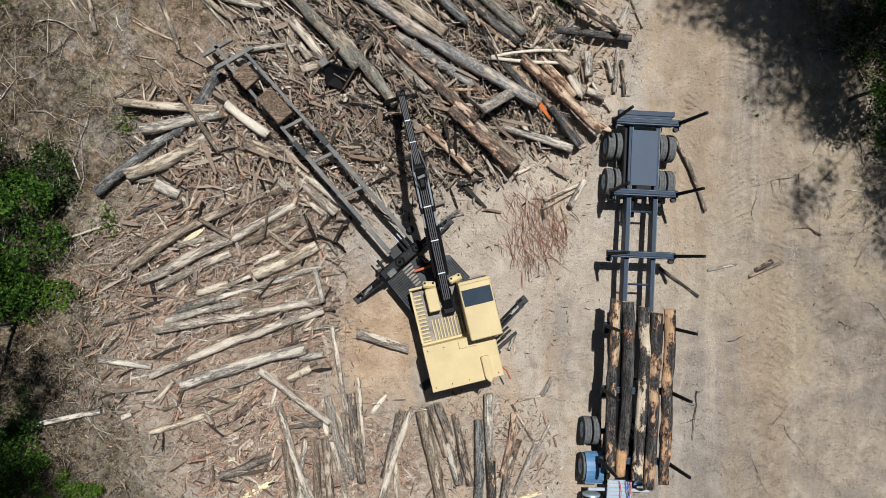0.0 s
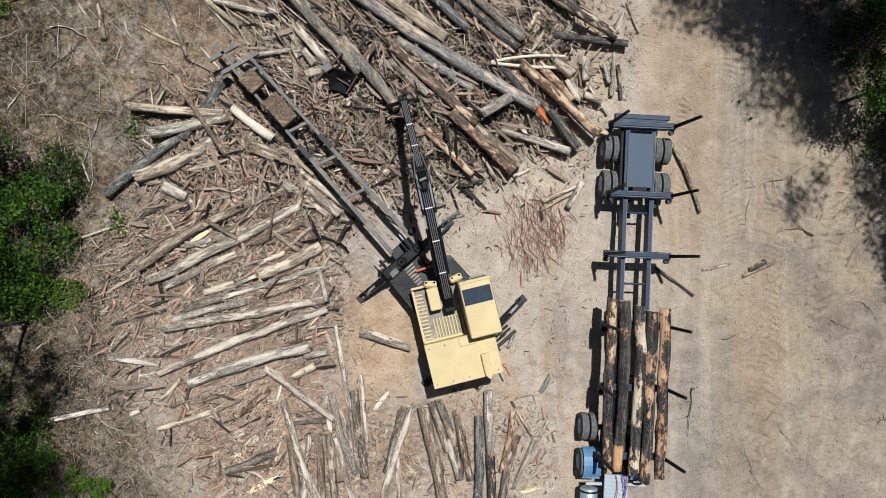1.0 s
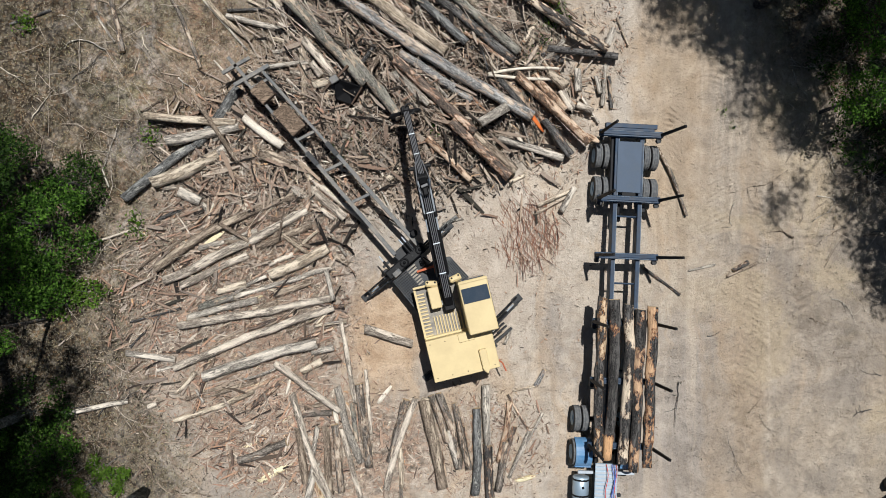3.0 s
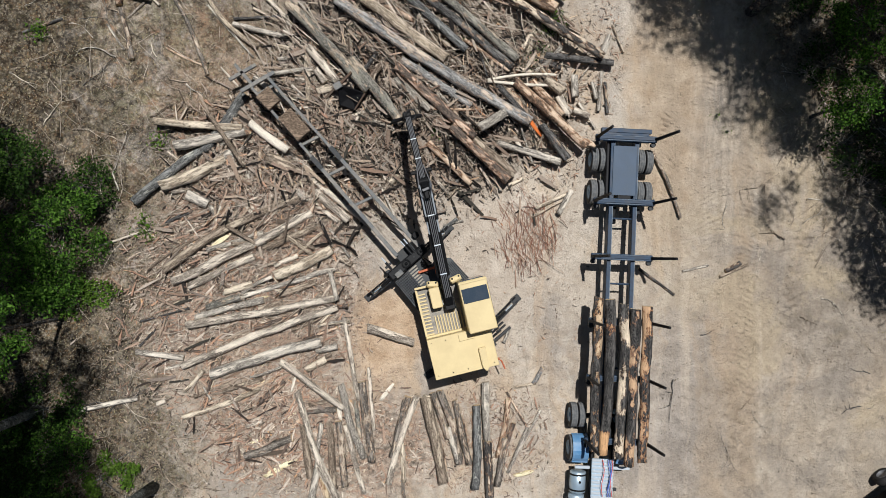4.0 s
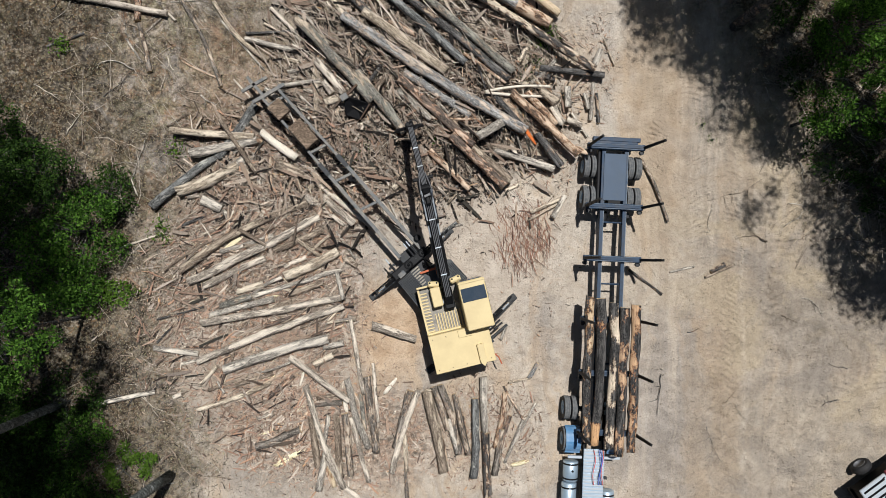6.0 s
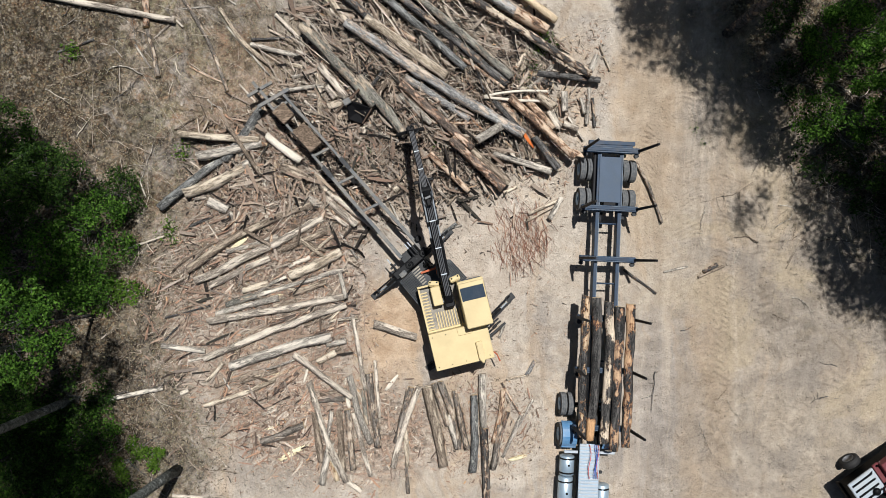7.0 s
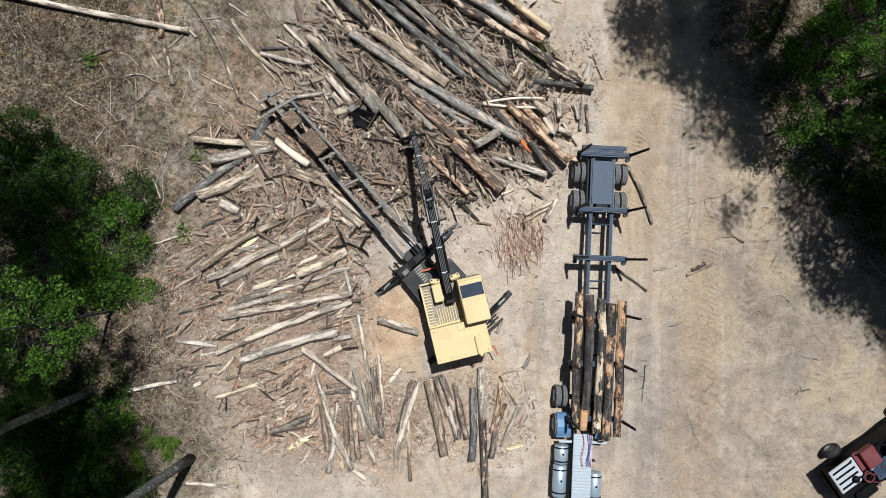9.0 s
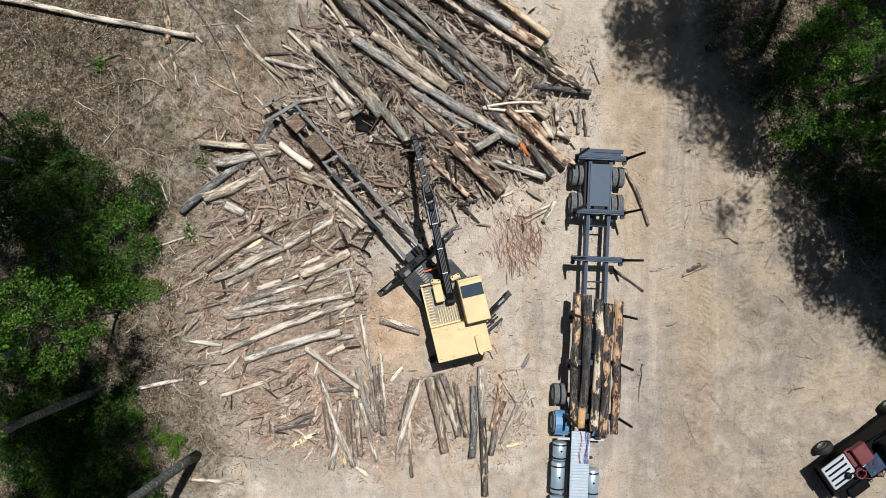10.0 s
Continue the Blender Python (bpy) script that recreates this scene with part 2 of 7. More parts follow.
# Near-black tones put the shaded gaps between pieces into the wood's colour.
SCRAP = scrap("broken_bark_wood_and_gap_shade", [(0.272, 0.209, 0.162), (0.028, 0.023, 0.02), (0.332, 0.262, 0.202), (0.244, 0.166, 0.123), (0.304, 0.247, 0.198), (0.017, 0.014, 0.013), (0.295, 0.219, 0.166), (0.303, 0.252, 0.205), (0.102, 0.077, 0.059), (0.39, 0.304, 0.229), (0.217, 0.176, 0.147), (0.033, 0.027, 0.023), (0.425, 0.351, 0.281), (0.198, 0.144, 0.11), (0.012, 0.01, 0.009), (0.044, 0.04, 0.033)])
ROWSCRAP = scrap("trodden_bark_and_wood", [(0.394, 0.302, 0.233), (0.273, 0.19, 0.142), (0.461, 0.366, 0.287), (0.392, 0.249, 0.182), (0.33, 0.27, 0.22), (0.218, 0.15, 0.109), (0.46, 0.326, 0.242), (0.529, 0.441, 0.355), (0.287, 0.211, 0.164), (0.348, 0.211, 0.149), (0.442, 0.372, 0.312), (0.143, 0.103, 0.082), (0.641, 0.548, 0.451), (0.35, 0.254, 0.191), (0.492, 0.299, 0.198), (0.05, 0.038, 0.032)])
REDSCRAP = scrap("red_brown_bark_strips", [(0.32, 0.205, 0.148), (0.39, 0.275, 0.205), (0.27, 0.185, 0.145), (0.43, 0.345, 0.275), (0.22, 0.158, 0.122)])
CHIP = scrap("pale_wood_chips", [(0.728, 0.611, 0.442), (0.650, 0.533, 0.390), (0.754, 0.676, 0.559), (0.598, 0.364, 0.195), (0.676, 0.585, 0.468)])
STRIPBARK = scrap("dark_red_bark_strips", [(0.30, 0.155, 0.105), (0.37, 0.21, 0.145), (0.22, 0.115, 0.085), (0.42, 0.29, 0.21), (0.17, 0.10, 0.08)])
TORN = scrap("torn_orange_splinters", [(0.42, 0.21, 0.11), (0.55, 0.36, 0.22), (0.31, 0.15, 0.085), (0.60, 0.45, 0.31), (0.38, 0.22, 0.14)])
CLOD = scrap("dirt_clods", [(0.40, 0.335, 0.265), (0.30, 0.245, 0.19), (0.46, 0.40, 0.325), (0.22, 0.175, 0.13)])
LITTER = scrap("leaf_litter", [(0.211, 0.171, 0.117), (0.277, 0.232, 0.159), (0.143, 0.116, 0.085), (0.307, 0.262, 0.19), (0.182, 0.181, 0.117), (0.105, 0.086, 0.063), (0.258, 0.181, 0.117), (0.249, 0.227, 0.174), (0.36, 0.31, 0.17), (0.42, 0.37, 0.28)])
TWIG = scrap("dry_twigs", [(0.344, 0.289, 0.234), (0.481, 0.413, 0.344), (0.206, 0.165, 0.131), (0.289, 0.234, 0.186), (0.578, 0.495, 0.413)])


def foliage(name, cols):
    m, nt, b = mat(name, 0.65, spec=0.12)
    geo = node(nt, "ShaderNodeNewGeometry")
    c = ramp(nt, geo.outputs["Random Per Island"], [(i / (len(cols) - 1), k) for i, k in enumerate(cols)])
    nt.links.new(c, b.inputs["Base Color"])
    tr = node(nt, "ShaderNodeBsdfTranslucent")
    nt.links.new(mix(nt, 1.0, c, (1.0, 1.3, 0.5), "MULTIPLY"), tr.inputs[0])
    ms = node(nt, "ShaderNodeMixShader", {0: 0.33})
    nt.links.new(b.outputs[0], ms.inputs[1])
    nt.links.new(tr.outputs[0], ms.inputs[2])
    nt.links.new(ms.outputs[0], nt.nodes["Material Output"].inputs[0])
    return m


LEAF = foliage("green_leaves", [(0.010, 0.026, 0.005), (0.032, 0.080, 0.011), (0.062, 0.142, 0.018), (0.13, 0.25, 0.04)])
# Darker copy of LEAF; the dimness of shaded undergrowth is put into the colour.
LEAF_DARK = foliage("shade_dark_green_leaves", [(0.007, 0.016, 0.004), (0.017, 0.040, 0.008), (0.034, 0.075, 0.013), (0.07, 0.13, 0.024)])
GRASS = foliage("bright_grass_leaves", [(0.05, 0.10, 0.015), (0.09, 0.17, 0.02), (0.13, 0.20, 0.04)])
TRUNK = bark("grey_tree_bark", (0.055, 0.06, 0.055), (0.20, 0.215, 0.205), (0.40, 0.42, 0.41), 0.34)


def ground_material():
    m, nt, b = mat("churned_dirt", 0.95, spec=0.1)
    tc = node(nt, "ShaderNodeTexCoord")
    P = tc.outputs["Object"]
    sep = node(nt, "ShaderNodeSeparateXYZ", {0: P})
    x, y = sep.outputs[0], sep.outputs[1]
    warp = noise_(nt, P, 0.22, 4.0)
    warp2 = noise_(nt, P, 0.9, 6.0, 0.68)
    mid = noise_(nt, P, 2.6, 8.0, 0.72)
    fine = noise_(nt, P, 9.0, 8.0, 0.8)
    grit = noise_(nt, P, 38.0, 4.0, 0.85)
    def swirl(scale, shift, detail=6.0, rough=0.6, bend=1.2):
        mp = node(nt, "ShaderNodeMapping", {"Vector": P, "Location": (shift, shift * 0.7, 0.0)})
        n = node(nt, "ShaderNodeTexNoise", {"Vector": mp.outputs[0], "Scale": scale, "Detail": detail, "Roughness": rough, "Distortion": bend})
        return n.outputs["Fac"]
    tone, pale, warm = swirl(0.16, 31.0, 8.0, 0.62), swirl(0.24, 57.0, 8.0, 0.62, 1.0), swirl(0.3, 83.0, 8.0, 0.65)
    blot = swirl(1.1, 11.0, 8.0, 0.7, 0.5)
    bent = node(nt, "ShaderNodeCombineXYZ", {0: math_(nt, "ADD", x, math_(nt, "MULTIPLY", warp, 4.0)), 1: y, 2: 0.0})
    lane = noise_(nt, node(nt, "ShaderNodeMapping", {"Vector": bent.outputs[0], "Scale": (0.7, 0.09, 1.0)}).outputs[0], 1.0, 8.0, 0.68)
    dirt = ramp(nt, mid, [(0.30, (0.32, 0.265, 0.205)), (0.5, (0.42, 0.355, 0.28)), (0.70, (0.50, 0.43, 0.345))])
    c = mix(nt, ramp(nt, blot, [(0.42, grey(0)), (0.62, grey(0.75))]), dirt, ramp(nt, fine, [(0.32, (0.44, 0.375, 0.30)), (0.65, (0.55, 0.475, 0.385))]))
    c = mix(nt, ramp(nt, tone, [(0.46, grey(0)), (0.60, grey(0.75))]), c, ramp(nt, blot, [(0.35, (0.24, 0.21, 0.178)), (0.65, (0.40, 0.355, 0.305))]))
    c = mix(nt, ramp(nt, pale, [(0.50, grey(0)), (0.64, grey(0.8))]), c, ramp(nt, blot, [(0.35, (0.48, 0.41, 0.325)), (0.65, (0.64, 0.56, 0.46))]))
    c = mix(nt, ramp(nt, warm, [(0.54, grey(0)), (0.68, grey(0.5))]), c, (0.44, 0.325, 0.215))
    c = mix(nt, ramp(nt, lane, [(0.50, grey(0)), (0.62, grey(0.65))]), c, (0.47, 0.345, 0.225))
    track = noise_(nt, node(nt, "ShaderNodeMapping", {"Vector": bent.outputs[0], "Scale": (2.6, 0.14, 1.0)}).outputs[0], 1.0, 8.0, 0.7)
    c = mix(nt, ramp(nt, track, [(0.52, grey(0)), (0.64, grey(0.45))]), c, (0.27, 0.215, 0.16))
    c = mix(nt, ramp(nt, track, [(0.36, grey(0.4)), (0.46, grey(0))]), c, (0.56, 0.475, 0.37))
    crumbs = node(nt, "ShaderNodeTexVoronoi", {"Vector": P, "Scale": 11.0, "Randomness": 1.0})
    c = mix(nt, ramp(nt, crumbs.outputs["Distance"], [(0.05, grey(0.6)), (0.16, grey(0.0))]), c, (0.22, 0.175, 0.13))
    scuff = swirl(3.4, 200.0, 6.0, 0.75, 1.0)
    c = mix(nt, ramp(nt, scuff, [(0.62, grey(0)), (0.72, grey(0.55))]), c, (0.20, 0.165, 0.13))
    def blob(cx, cy, rx, ry):
        dx = math_(nt, "DIVIDE", math_(nt, "SUBTRACT", x, cx), rx)
        dy = math_(nt, "DIVIDE", math_(nt, "SUBTRACT", y, cy), ry)
        r = math_(nt, "ADD", math_(nt, "MULTIPLY", dx, dx), math_(nt, "MULTIPLY", dy, dy))
        r = math_(nt, "ADD", r, math_(nt, "MULTIPLY", math_(nt, "SUBTRACT", warp2, 0.5), 1.6))
        return math_(nt, "SUBTRACT", 1.25, r, True)
    c = mix(nt, 1.0, c, (1.07, 1.07, 1.07), "MULTIPLY")
    c = mix(nt, math_(nt, "MULTIPLY", blob(19.0, -2.2, 4.2, 3.2), 0.75), c, ramp(nt, blot, [(0.38, (0.23, 0.20, 0.165)), (0.62, (0.40, 0.35, 0.29))]))
    c = mix(nt, math_(nt, "MULTIPLY", blob(-0.9, -3.2, 1.8, 2.4), 0.9), c, ramp(nt, blot, [(0.38, (0.42, 0.285, 0.175)), (0.62, (0.60, 0.445, 0.30))]))
    c = mix(nt, math_(nt, "MULTIPLY", blob(3.4, 0.2, 3.2, 3.0), 0.6), c, ramp(nt, blot, [(0.38, (0.42, 0.345, 0.27)), (0.62, (0.58, 0.495, 0.40))]))
    c = mix(nt, math_(nt, "MULTIPLY", blob(11.0, -8.5, 2.0, 4.5), 0.6), c, ramp(nt, blot, [(0.38, (0.27, 0.235, 0.20)), (0.62, (0.44, 0.385, 0.33))]))
    c = mix(nt, math_(nt, "MULTIPLY", blob(18.5, -8.0, 4.5, 2.6), 0.6), c, ramp(nt, blot, [(0.38, (0.42, 0.36, 0.28)), (0.62, (0.60, 0.52, 0.41))]))
    c = mix(nt, math_(nt, "MULTIPLY", math_(nt, "MAXIMUM", math_(nt, "MULTIPLY", blob(14.3, -5.5, 0.8, 6.5), 0.8), blob(11.2, 7.5, 1.9, 7.5)), 0.75), c, ramp(nt, blot, [(0.38, (0.40, 0.29, 0.185)), (0.62, (0.55, 0.425, 0.295))]))
    east = ramp(nt, math_(nt, "ADD", math_(nt, "DIVIDE", math_(nt, "SUBTRACT", x, 9.5), 5.0), math_(nt, "SUBTRACT", warp2, 0.5)), [(0.0, grey(0)), (1.0, grey(1))])
    worn = math_(nt, "ADD", math_(nt, "MULTIPLY", blot, 0.45), math_(nt, "MULTIPLY", swirl(0.33, 420.0, 9.0, 0.66, 1.6), 0.55))
    c = mix(nt, math_(nt, "MULTIPLY", east, 0.30), c, ramp(nt, worn, [(0.38, (0.15, 0.124, 0.096)), (0.5, (0.30, 0.245, 0.185)), (0.62, (0.44, 0.37, 0.285))]))
    hue = swirl(0.2, 470.0, 7.0, 0.6, 1.4)
    c = mix(nt, math_(nt, "MULTIPLY", east, ramp(nt, hue, [(0.50, grey(0)), (0.60, grey(0.75))])), c, ramp(nt, fine, [(0.34, (0.42, 0.335, 0.225)), (0.66, (0.56, 0.465, 0.33))]))
    c = mix(nt, math_(nt, "MULTIPLY", east, ramp(nt, hue, [(0.36, grey(0.6)), (0.45, grey(0))])), c, ramp(nt, fine, [(0.34, (0.21, 0.182, 0.152)), (0.66, (0.36, 0.32, 0.275))]))
    c = mix(nt, east, c, mix(nt, 1.0, c, (0.855, 0.84, 0.82), "MULTIPLY"))
    # long straight wheel lines down the road, fading towards its far side
    straight = node(nt, "ShaderNodeCombineXYZ", {0: math_(nt, "ADD", math_(nt, "ADD", x, math_(nt, "MULTIPLY", warp, 0.9)), math_(nt, "MULTIPLY", warp2, 0.16)), 1: y, 2: 0.0})
    lines = noise_(nt, node(nt, "ShaderNodeMapping", {"Vector": straight.outputs[0], "Scale": (1.25, 0.04, 1.0), "Location": (3.7, 0.0, 0.0)}).outputs[0], 1.0, 5.0, 0.66)
    road = math_(nt, "MULTIPLY", math_(nt, "DIVIDE", math_(nt, "SUBTRACT", x, 8.8), 1.2, True), math_(nt, "DIVIDE", math_(nt, "SUBTRACT", 18.5, x), 4.5, True))
    c = mix(nt, math_(nt, "MULTIPLY", road, ramp(nt, lines, [(0.50, grey(0)), (0.62, grey(0.5))])), c, ramp(nt, fine, [(0.34, (0.25, 0.195, 0.14)), (0.66, (0.42, 0.335, 0.245))]))
    c = mix(nt, math_(nt, "MULTIPLY", road, ramp(nt, lines, [(0.36, grey(0.5)), (0.47, grey(0))])), c, ramp(nt, fine, [(0.34, (0.46, 0.375, 0.28)), (0.66, (0.60, 0.50, 0.385))]))
    churn = swirl(1.9, 610.0, 9.0, 0.74, 1.2)
    c = mix(nt, math_(nt, "MULTIPLY", east, 0.9), c, mix(nt, 1.0, c, ramp(nt, churn, [(0.36, grey(0.74)), (0.48, grey(1.0)), (0.64, grey(1.12))]), "MULTIPLY"))
    # trodden leaves and flakes: small irregular cells, each of its own tone
    def flakes(scale, cols, stretch=1.0, turn=0.0):
        mp = node(nt, "ShaderNodeMapping", {"Vector": P, "Scale": (stretch, 1.0, 1.0), "Rotation": (0.0, 0.0, turn)})
        jit = node(nt, "ShaderNodeVectorMath", {0: mp.outputs[0]}, operation="ADD")
        wig = node(nt, "ShaderNodeTexNoise", {"Vector": P, "Scale": 9.0, "Detail": 3.0})
        half = node(nt, "ShaderNodeVectorMath", {0: wig.outputs["Color"], 1: (0.16, 0.16, 0.0)}, operation="MULTIPLY")
        nt.links.new(half.outputs[0], jit.inputs[1])
        v = node(nt, "ShaderNodeTexVoronoi", {"Vector": jit.outputs[0], "Scale": scale, "Randomness": 1.0})
        one = node(nt, "ShaderNodeSeparateXYZ", {0: v.outputs["Color"]})
        shade = ramp(nt, v.outputs["Distance"], [(0.25, grey(1.0)), (0.75, grey(0.45))])
        return mix(nt, 1.0, ramp(nt, one.outputs[0], [(i / len(cols), k) for i, k in enumerate(cols)], "CONSTANT"), shade, "MULTIPLY")
    leaves = flakes(12.0, [(0.44, 0.37, 0.28), (0.25, 0.19, 0.12), (0.10, 0.075, 0.05), (0.36, 0.28, 0.18), (0.20, 0.165, 0.09), (0.30, 0.19, 0.10), (0.42, 0.35, 0.25), (0.06, 0.045, 0.03), (0.28, 0.235, 0.165), (0.17, 0.12, 0.075)])
    chips = flakes(9.0, [(0.34, 0.26, 0.19), (0.14, 0.10, 0.07), (0.46, 0.38, 0.29), (0.33, 0.19, 0.12), (0.40, 0.34, 0.27), (0.09, 0.065, 0.05), (0.42, 0.25, 0.15), (0.50, 0.43, 0.34), (0.22, 0.16, 0.12)], 0.4, 0.6)
    # forest soil under the litter, on the uncleared sides
    soil = ramp(nt, fine, [(0.36, (0.085, 0.065, 0.046)), (0.5, (0.21, 0.165, 0.118)), (0.66, (0.36, 0.30, 0.22))])
    soil = mix(nt, ramp(nt, warp2, [(0.45, grey(0)), (0.65, grey(0.55))]), soil, (0.36, 0.31, 0.255))
    soil = mix(nt, ramp(nt, swirl(0.55, 140.0), [(0.52, grey(0)), (0.66, grey(0.6))]), soil, ramp(nt, fine, [(0.4, (0.22, 0.13, 0.075)), (0.62, (0.40, 0.27, 0.16))]))
    soil = mix(nt, ramp(nt, mid, [(0.40, grey(0.35)), (0.55, grey(0.85))]), soil, leaves)
    soil = mix(nt, 1.0, soil, ramp(nt, swirl(0.9, 260.0, 8.0, 0.7), [(0.36, grey(0.50)), (0.5, grey(0.80)), (0.66, grey(1.2))]), "MULTIPLY")
    soil = mix(nt, ramp(nt, swirl(0.8, 310.0, 8.0, 0.72, 1.0), [(0.52, grey(0)), (0.60, grey(0.8))]), soil, ramp(nt, fine, [(0.36, (0.26, 0.215, 0.165)), (0.64, (0.52, 0.455, 0.37))]))
    soil = mix(nt, ramp(nt, swirl(0.7, 350.0, 8.0, 0.72, 1.0), [(0.54, grey(0)), (0.62, grey(0.7))]), soil, ramp(nt, fine, [(0.36, (0.14, 0.062, 0.032)), (0.64, (0.44, 0.25, 0.14))]))
    soil = mix(nt, ramp(nt, swirl(1.0, 390.0, 8.0, 0.72, 1.0), [(0.55, grey(0)), (0.62, grey(0.75))]), soil, ramp(nt, fine, [(0.40, (0.035, 0.028, 0.02)), (0.66, (0.17, 0.145, 0.085))]))
    soil = mix(nt, ramp(nt, swirl(0.75, 740.0, 9.0, 0.75, 1.2), [(0.52, grey(0)), (0.60, grey(0.65))]), soil, ramp(nt, fine, [(0.36, (0.075, 0.072, 0.03)), (0.5, (0.22, 0.205, 0.115)), (0.64, (0.42, 0.38, 0.235))]))
    soil = mix(nt, ramp(nt, swirl(0.6, 780.0, 9.0, 0.75, 1.2), [(0.52, grey(0)), (0.60, grey(0.7))]), soil, ramp(nt, fine, [(0.36, (0.20, 0.18, 0.16)), (0.64, (0.46, 0.425, 0.385))]))
    soil = mix(nt, 1.0, soil, ramp(nt, swirl(0.42, 820.0, 9.0, 0.75, 1.5), [(0.38, grey(0.55)), (0.48, grey(0.92)), (0.62, grey(1.3))]), "MULTIPLY")
    edge = math_(nt, "ADD", x, math_(nt, "MULTIPLY", math_(nt, "SUBTRACT", warp, 0.5), 9.0))
    edge = math_(nt, "ADD", edge, math_(nt, "MULTIPLY", math_(nt, "SUBTRACT", warp2, 0.5), 7.0))
    left = math_(nt, "DIVIDE", math_(nt, "SUBTRACT", -7.6, math_(nt, "ADD", edge, math_(nt, "MULTIPLY", y, -0.36))), 4.0, True)
    right = math_(nt, "DIVIDE", math_(nt, "SUBTRACT", math_(nt, "ADD", edge, math_(nt, "MULTIPLY", y, 0.55)), 19.5), 3.0, True)
    left = math_(nt, "MAXIMUM", left, blob(-11.6, -8.6, 3.0, 3.6))
    c = mix(nt, math_(nt, "MULTIPLY", left, 0.92), c, mix(nt, 1.0, soil, (0.92, 0.91, 0.90), "MULTIPLY"))
    c = mix(nt, math_(nt, "MULTIPLY", right, 0.85), c, soil)
    c = mix(nt, math_(nt, "MULTIPLY", blob(-7.2, 7.0, 3.6, 3.6), 0.65), c, mix(nt, ramp(nt, mid, [(0.42, grey(0.2)), (0.58, grey(0.8))]), ramp(nt, fine, [(0.38, (0.20, 0.115, 0.07)), (0.62, (0.42, 0.28, 0.19))]), leaves))
    # humus deep in the forest, darkened further to paint the shade under the trees
    woods_shade = math_(nt, "MAXIMUM", math_(nt, "DIVIDE", math_(nt, "SUBTRACT", -10.6, math_(nt, "ADD", edge, math_(nt, "MULTIPLY", y, 0.12))), 3.0, True), math_(nt, "DIVIDE", math_(nt, "SUBTRACT", math_(nt, "ADD", edge, math_(nt, "MULTIPLY", y, 0.6)), 21.0), 3.0, True))
    c = mix(nt, math_(nt, "MULTIPLY", woods_shade, 0.85), c, mix(nt, 1.0, leaves, ramp(nt, warp2, [(0.35, grey(0.22)), (0.65, grey(0.75))]), "MULTIPLY"))
    # bare sand between the far logs
    sand = blob(3.4, 10.4, 2.0, 1.5)
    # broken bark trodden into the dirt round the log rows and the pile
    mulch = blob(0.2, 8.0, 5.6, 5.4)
    trodden = math_(nt, "MAXIMUM", blob(-6.6, -0.5, 4.8, 6.5), blob(-2.0, -8.0, 4.0, 2.4))
    c = mix(nt, math_(nt, "MULTIPLY", blob(-5.6, -8.9, 2.8, 2.6), 0.8), c, mix(nt, ramp(nt, blot, [(0.40, grey(0.1)), (0.62, grey(0.6))]), ramp(nt, fine, [(0.34, (0.33, 0.28, 0.225)), (0.64, (0.56, 0.49, 0.41))]), leaves))
    # near-black end of the ramp paints the shade in gaps between piled logs
    mulch_shade_c = ramp(nt, fine, [(0.42, (0.008, 0.0065, 0.006)), (0.50, (0.07, 0.052, 0.04)), (0.63, (0.36, 0.29, 0.22))])
    mulch_shade_c = mix(nt, ramp(nt, scuff, [(0.50, grey(0)), (0.58, grey(0.7))]), mulch_shade_c, ramp(nt, fine, [(0.4, (0.17, 0.085, 0.05)), (0.62, (0.44, 0.27, 0.16))]))
    row_c = ramp(nt, fine, [(0.38, (0.13, 0.092, 0.068)), (0.5, (0.38, 0.295, 0.225)), (0.66, (0.58, 0.49, 0.39))])
    row_c = mix(nt, ramp(nt, blot, [(0.48, grey(0)), (0.60, grey(0.7))]), row_c, ramp(nt, fine, [(0.4, (0.27, 0.15, 0.09)), (0.62, (0.52, 0.34, 0.225))]))
    row_c = mix(nt, ramp(nt, mid, [(0.38, grey(0.2)), (0.55, grey(0.8))]), row_c, chips)
    c = mix(nt, math_(nt, "MULTIPLY", trodden, 0.75), c, row_c)
    mulch_shade_c = mix(nt, ramp(nt, mid, [(0.45, grey(0.0)), (0.60, grey(0.8))]), mulch_shade_c, chips)
    c = mix(nt, math_(nt, "MULTIPLY", mulch, 0.95), c, mulch_shade_c)
    c = mix(nt, math_(nt, "MULTIPLY", sand, 0.85), c, ramp(nt, fine, [(0.36, (0.30, 0.235, 0.17)), (0.62, (0.58, 0.49, 0.39))]))
    lump = swirl(3.0, 520.0, 5.0, 0.6, 0.6)
    thick = math_(nt, "MAXIMUM", math_(nt, "MAXIMUM", mulch, trodden), left)
    c = mix(nt, math_(nt, "MULTIPLY", thick, 0.9), c, mix(nt, 1.0, c, ramp(nt, lump, [(0.36, grey(0.40)), (0.50, grey(1.05)), (0.64, grey(1.4))]), "MULTIPLY"))
    c = mix(nt, 1.0, c, (0.985, 1.0, 1.04), "MULTIPLY")
    c = mix(nt, 1.0, c, ramp(nt, grit, [(0.34, grey(0.58)), (0.50, grey(1.0)), (0.66, grey(1.16))]), "MULTIPLY")
    nt.links.new(c, b.inputs["Base Color"])
    h = math_(nt, "ADD", math_(nt, "MULTIPLY", mid, 2.0), math_(nt, "ADD", math_(nt, "MULTIPLY", fine, 1.2), math_(nt, "MULTIPLY", grit, 0.4)))
    lumps = node(nt, "ShaderNodeTexVoronoi", {"Vector": P, "Scale": 5.5, "Randomness": 1.0})
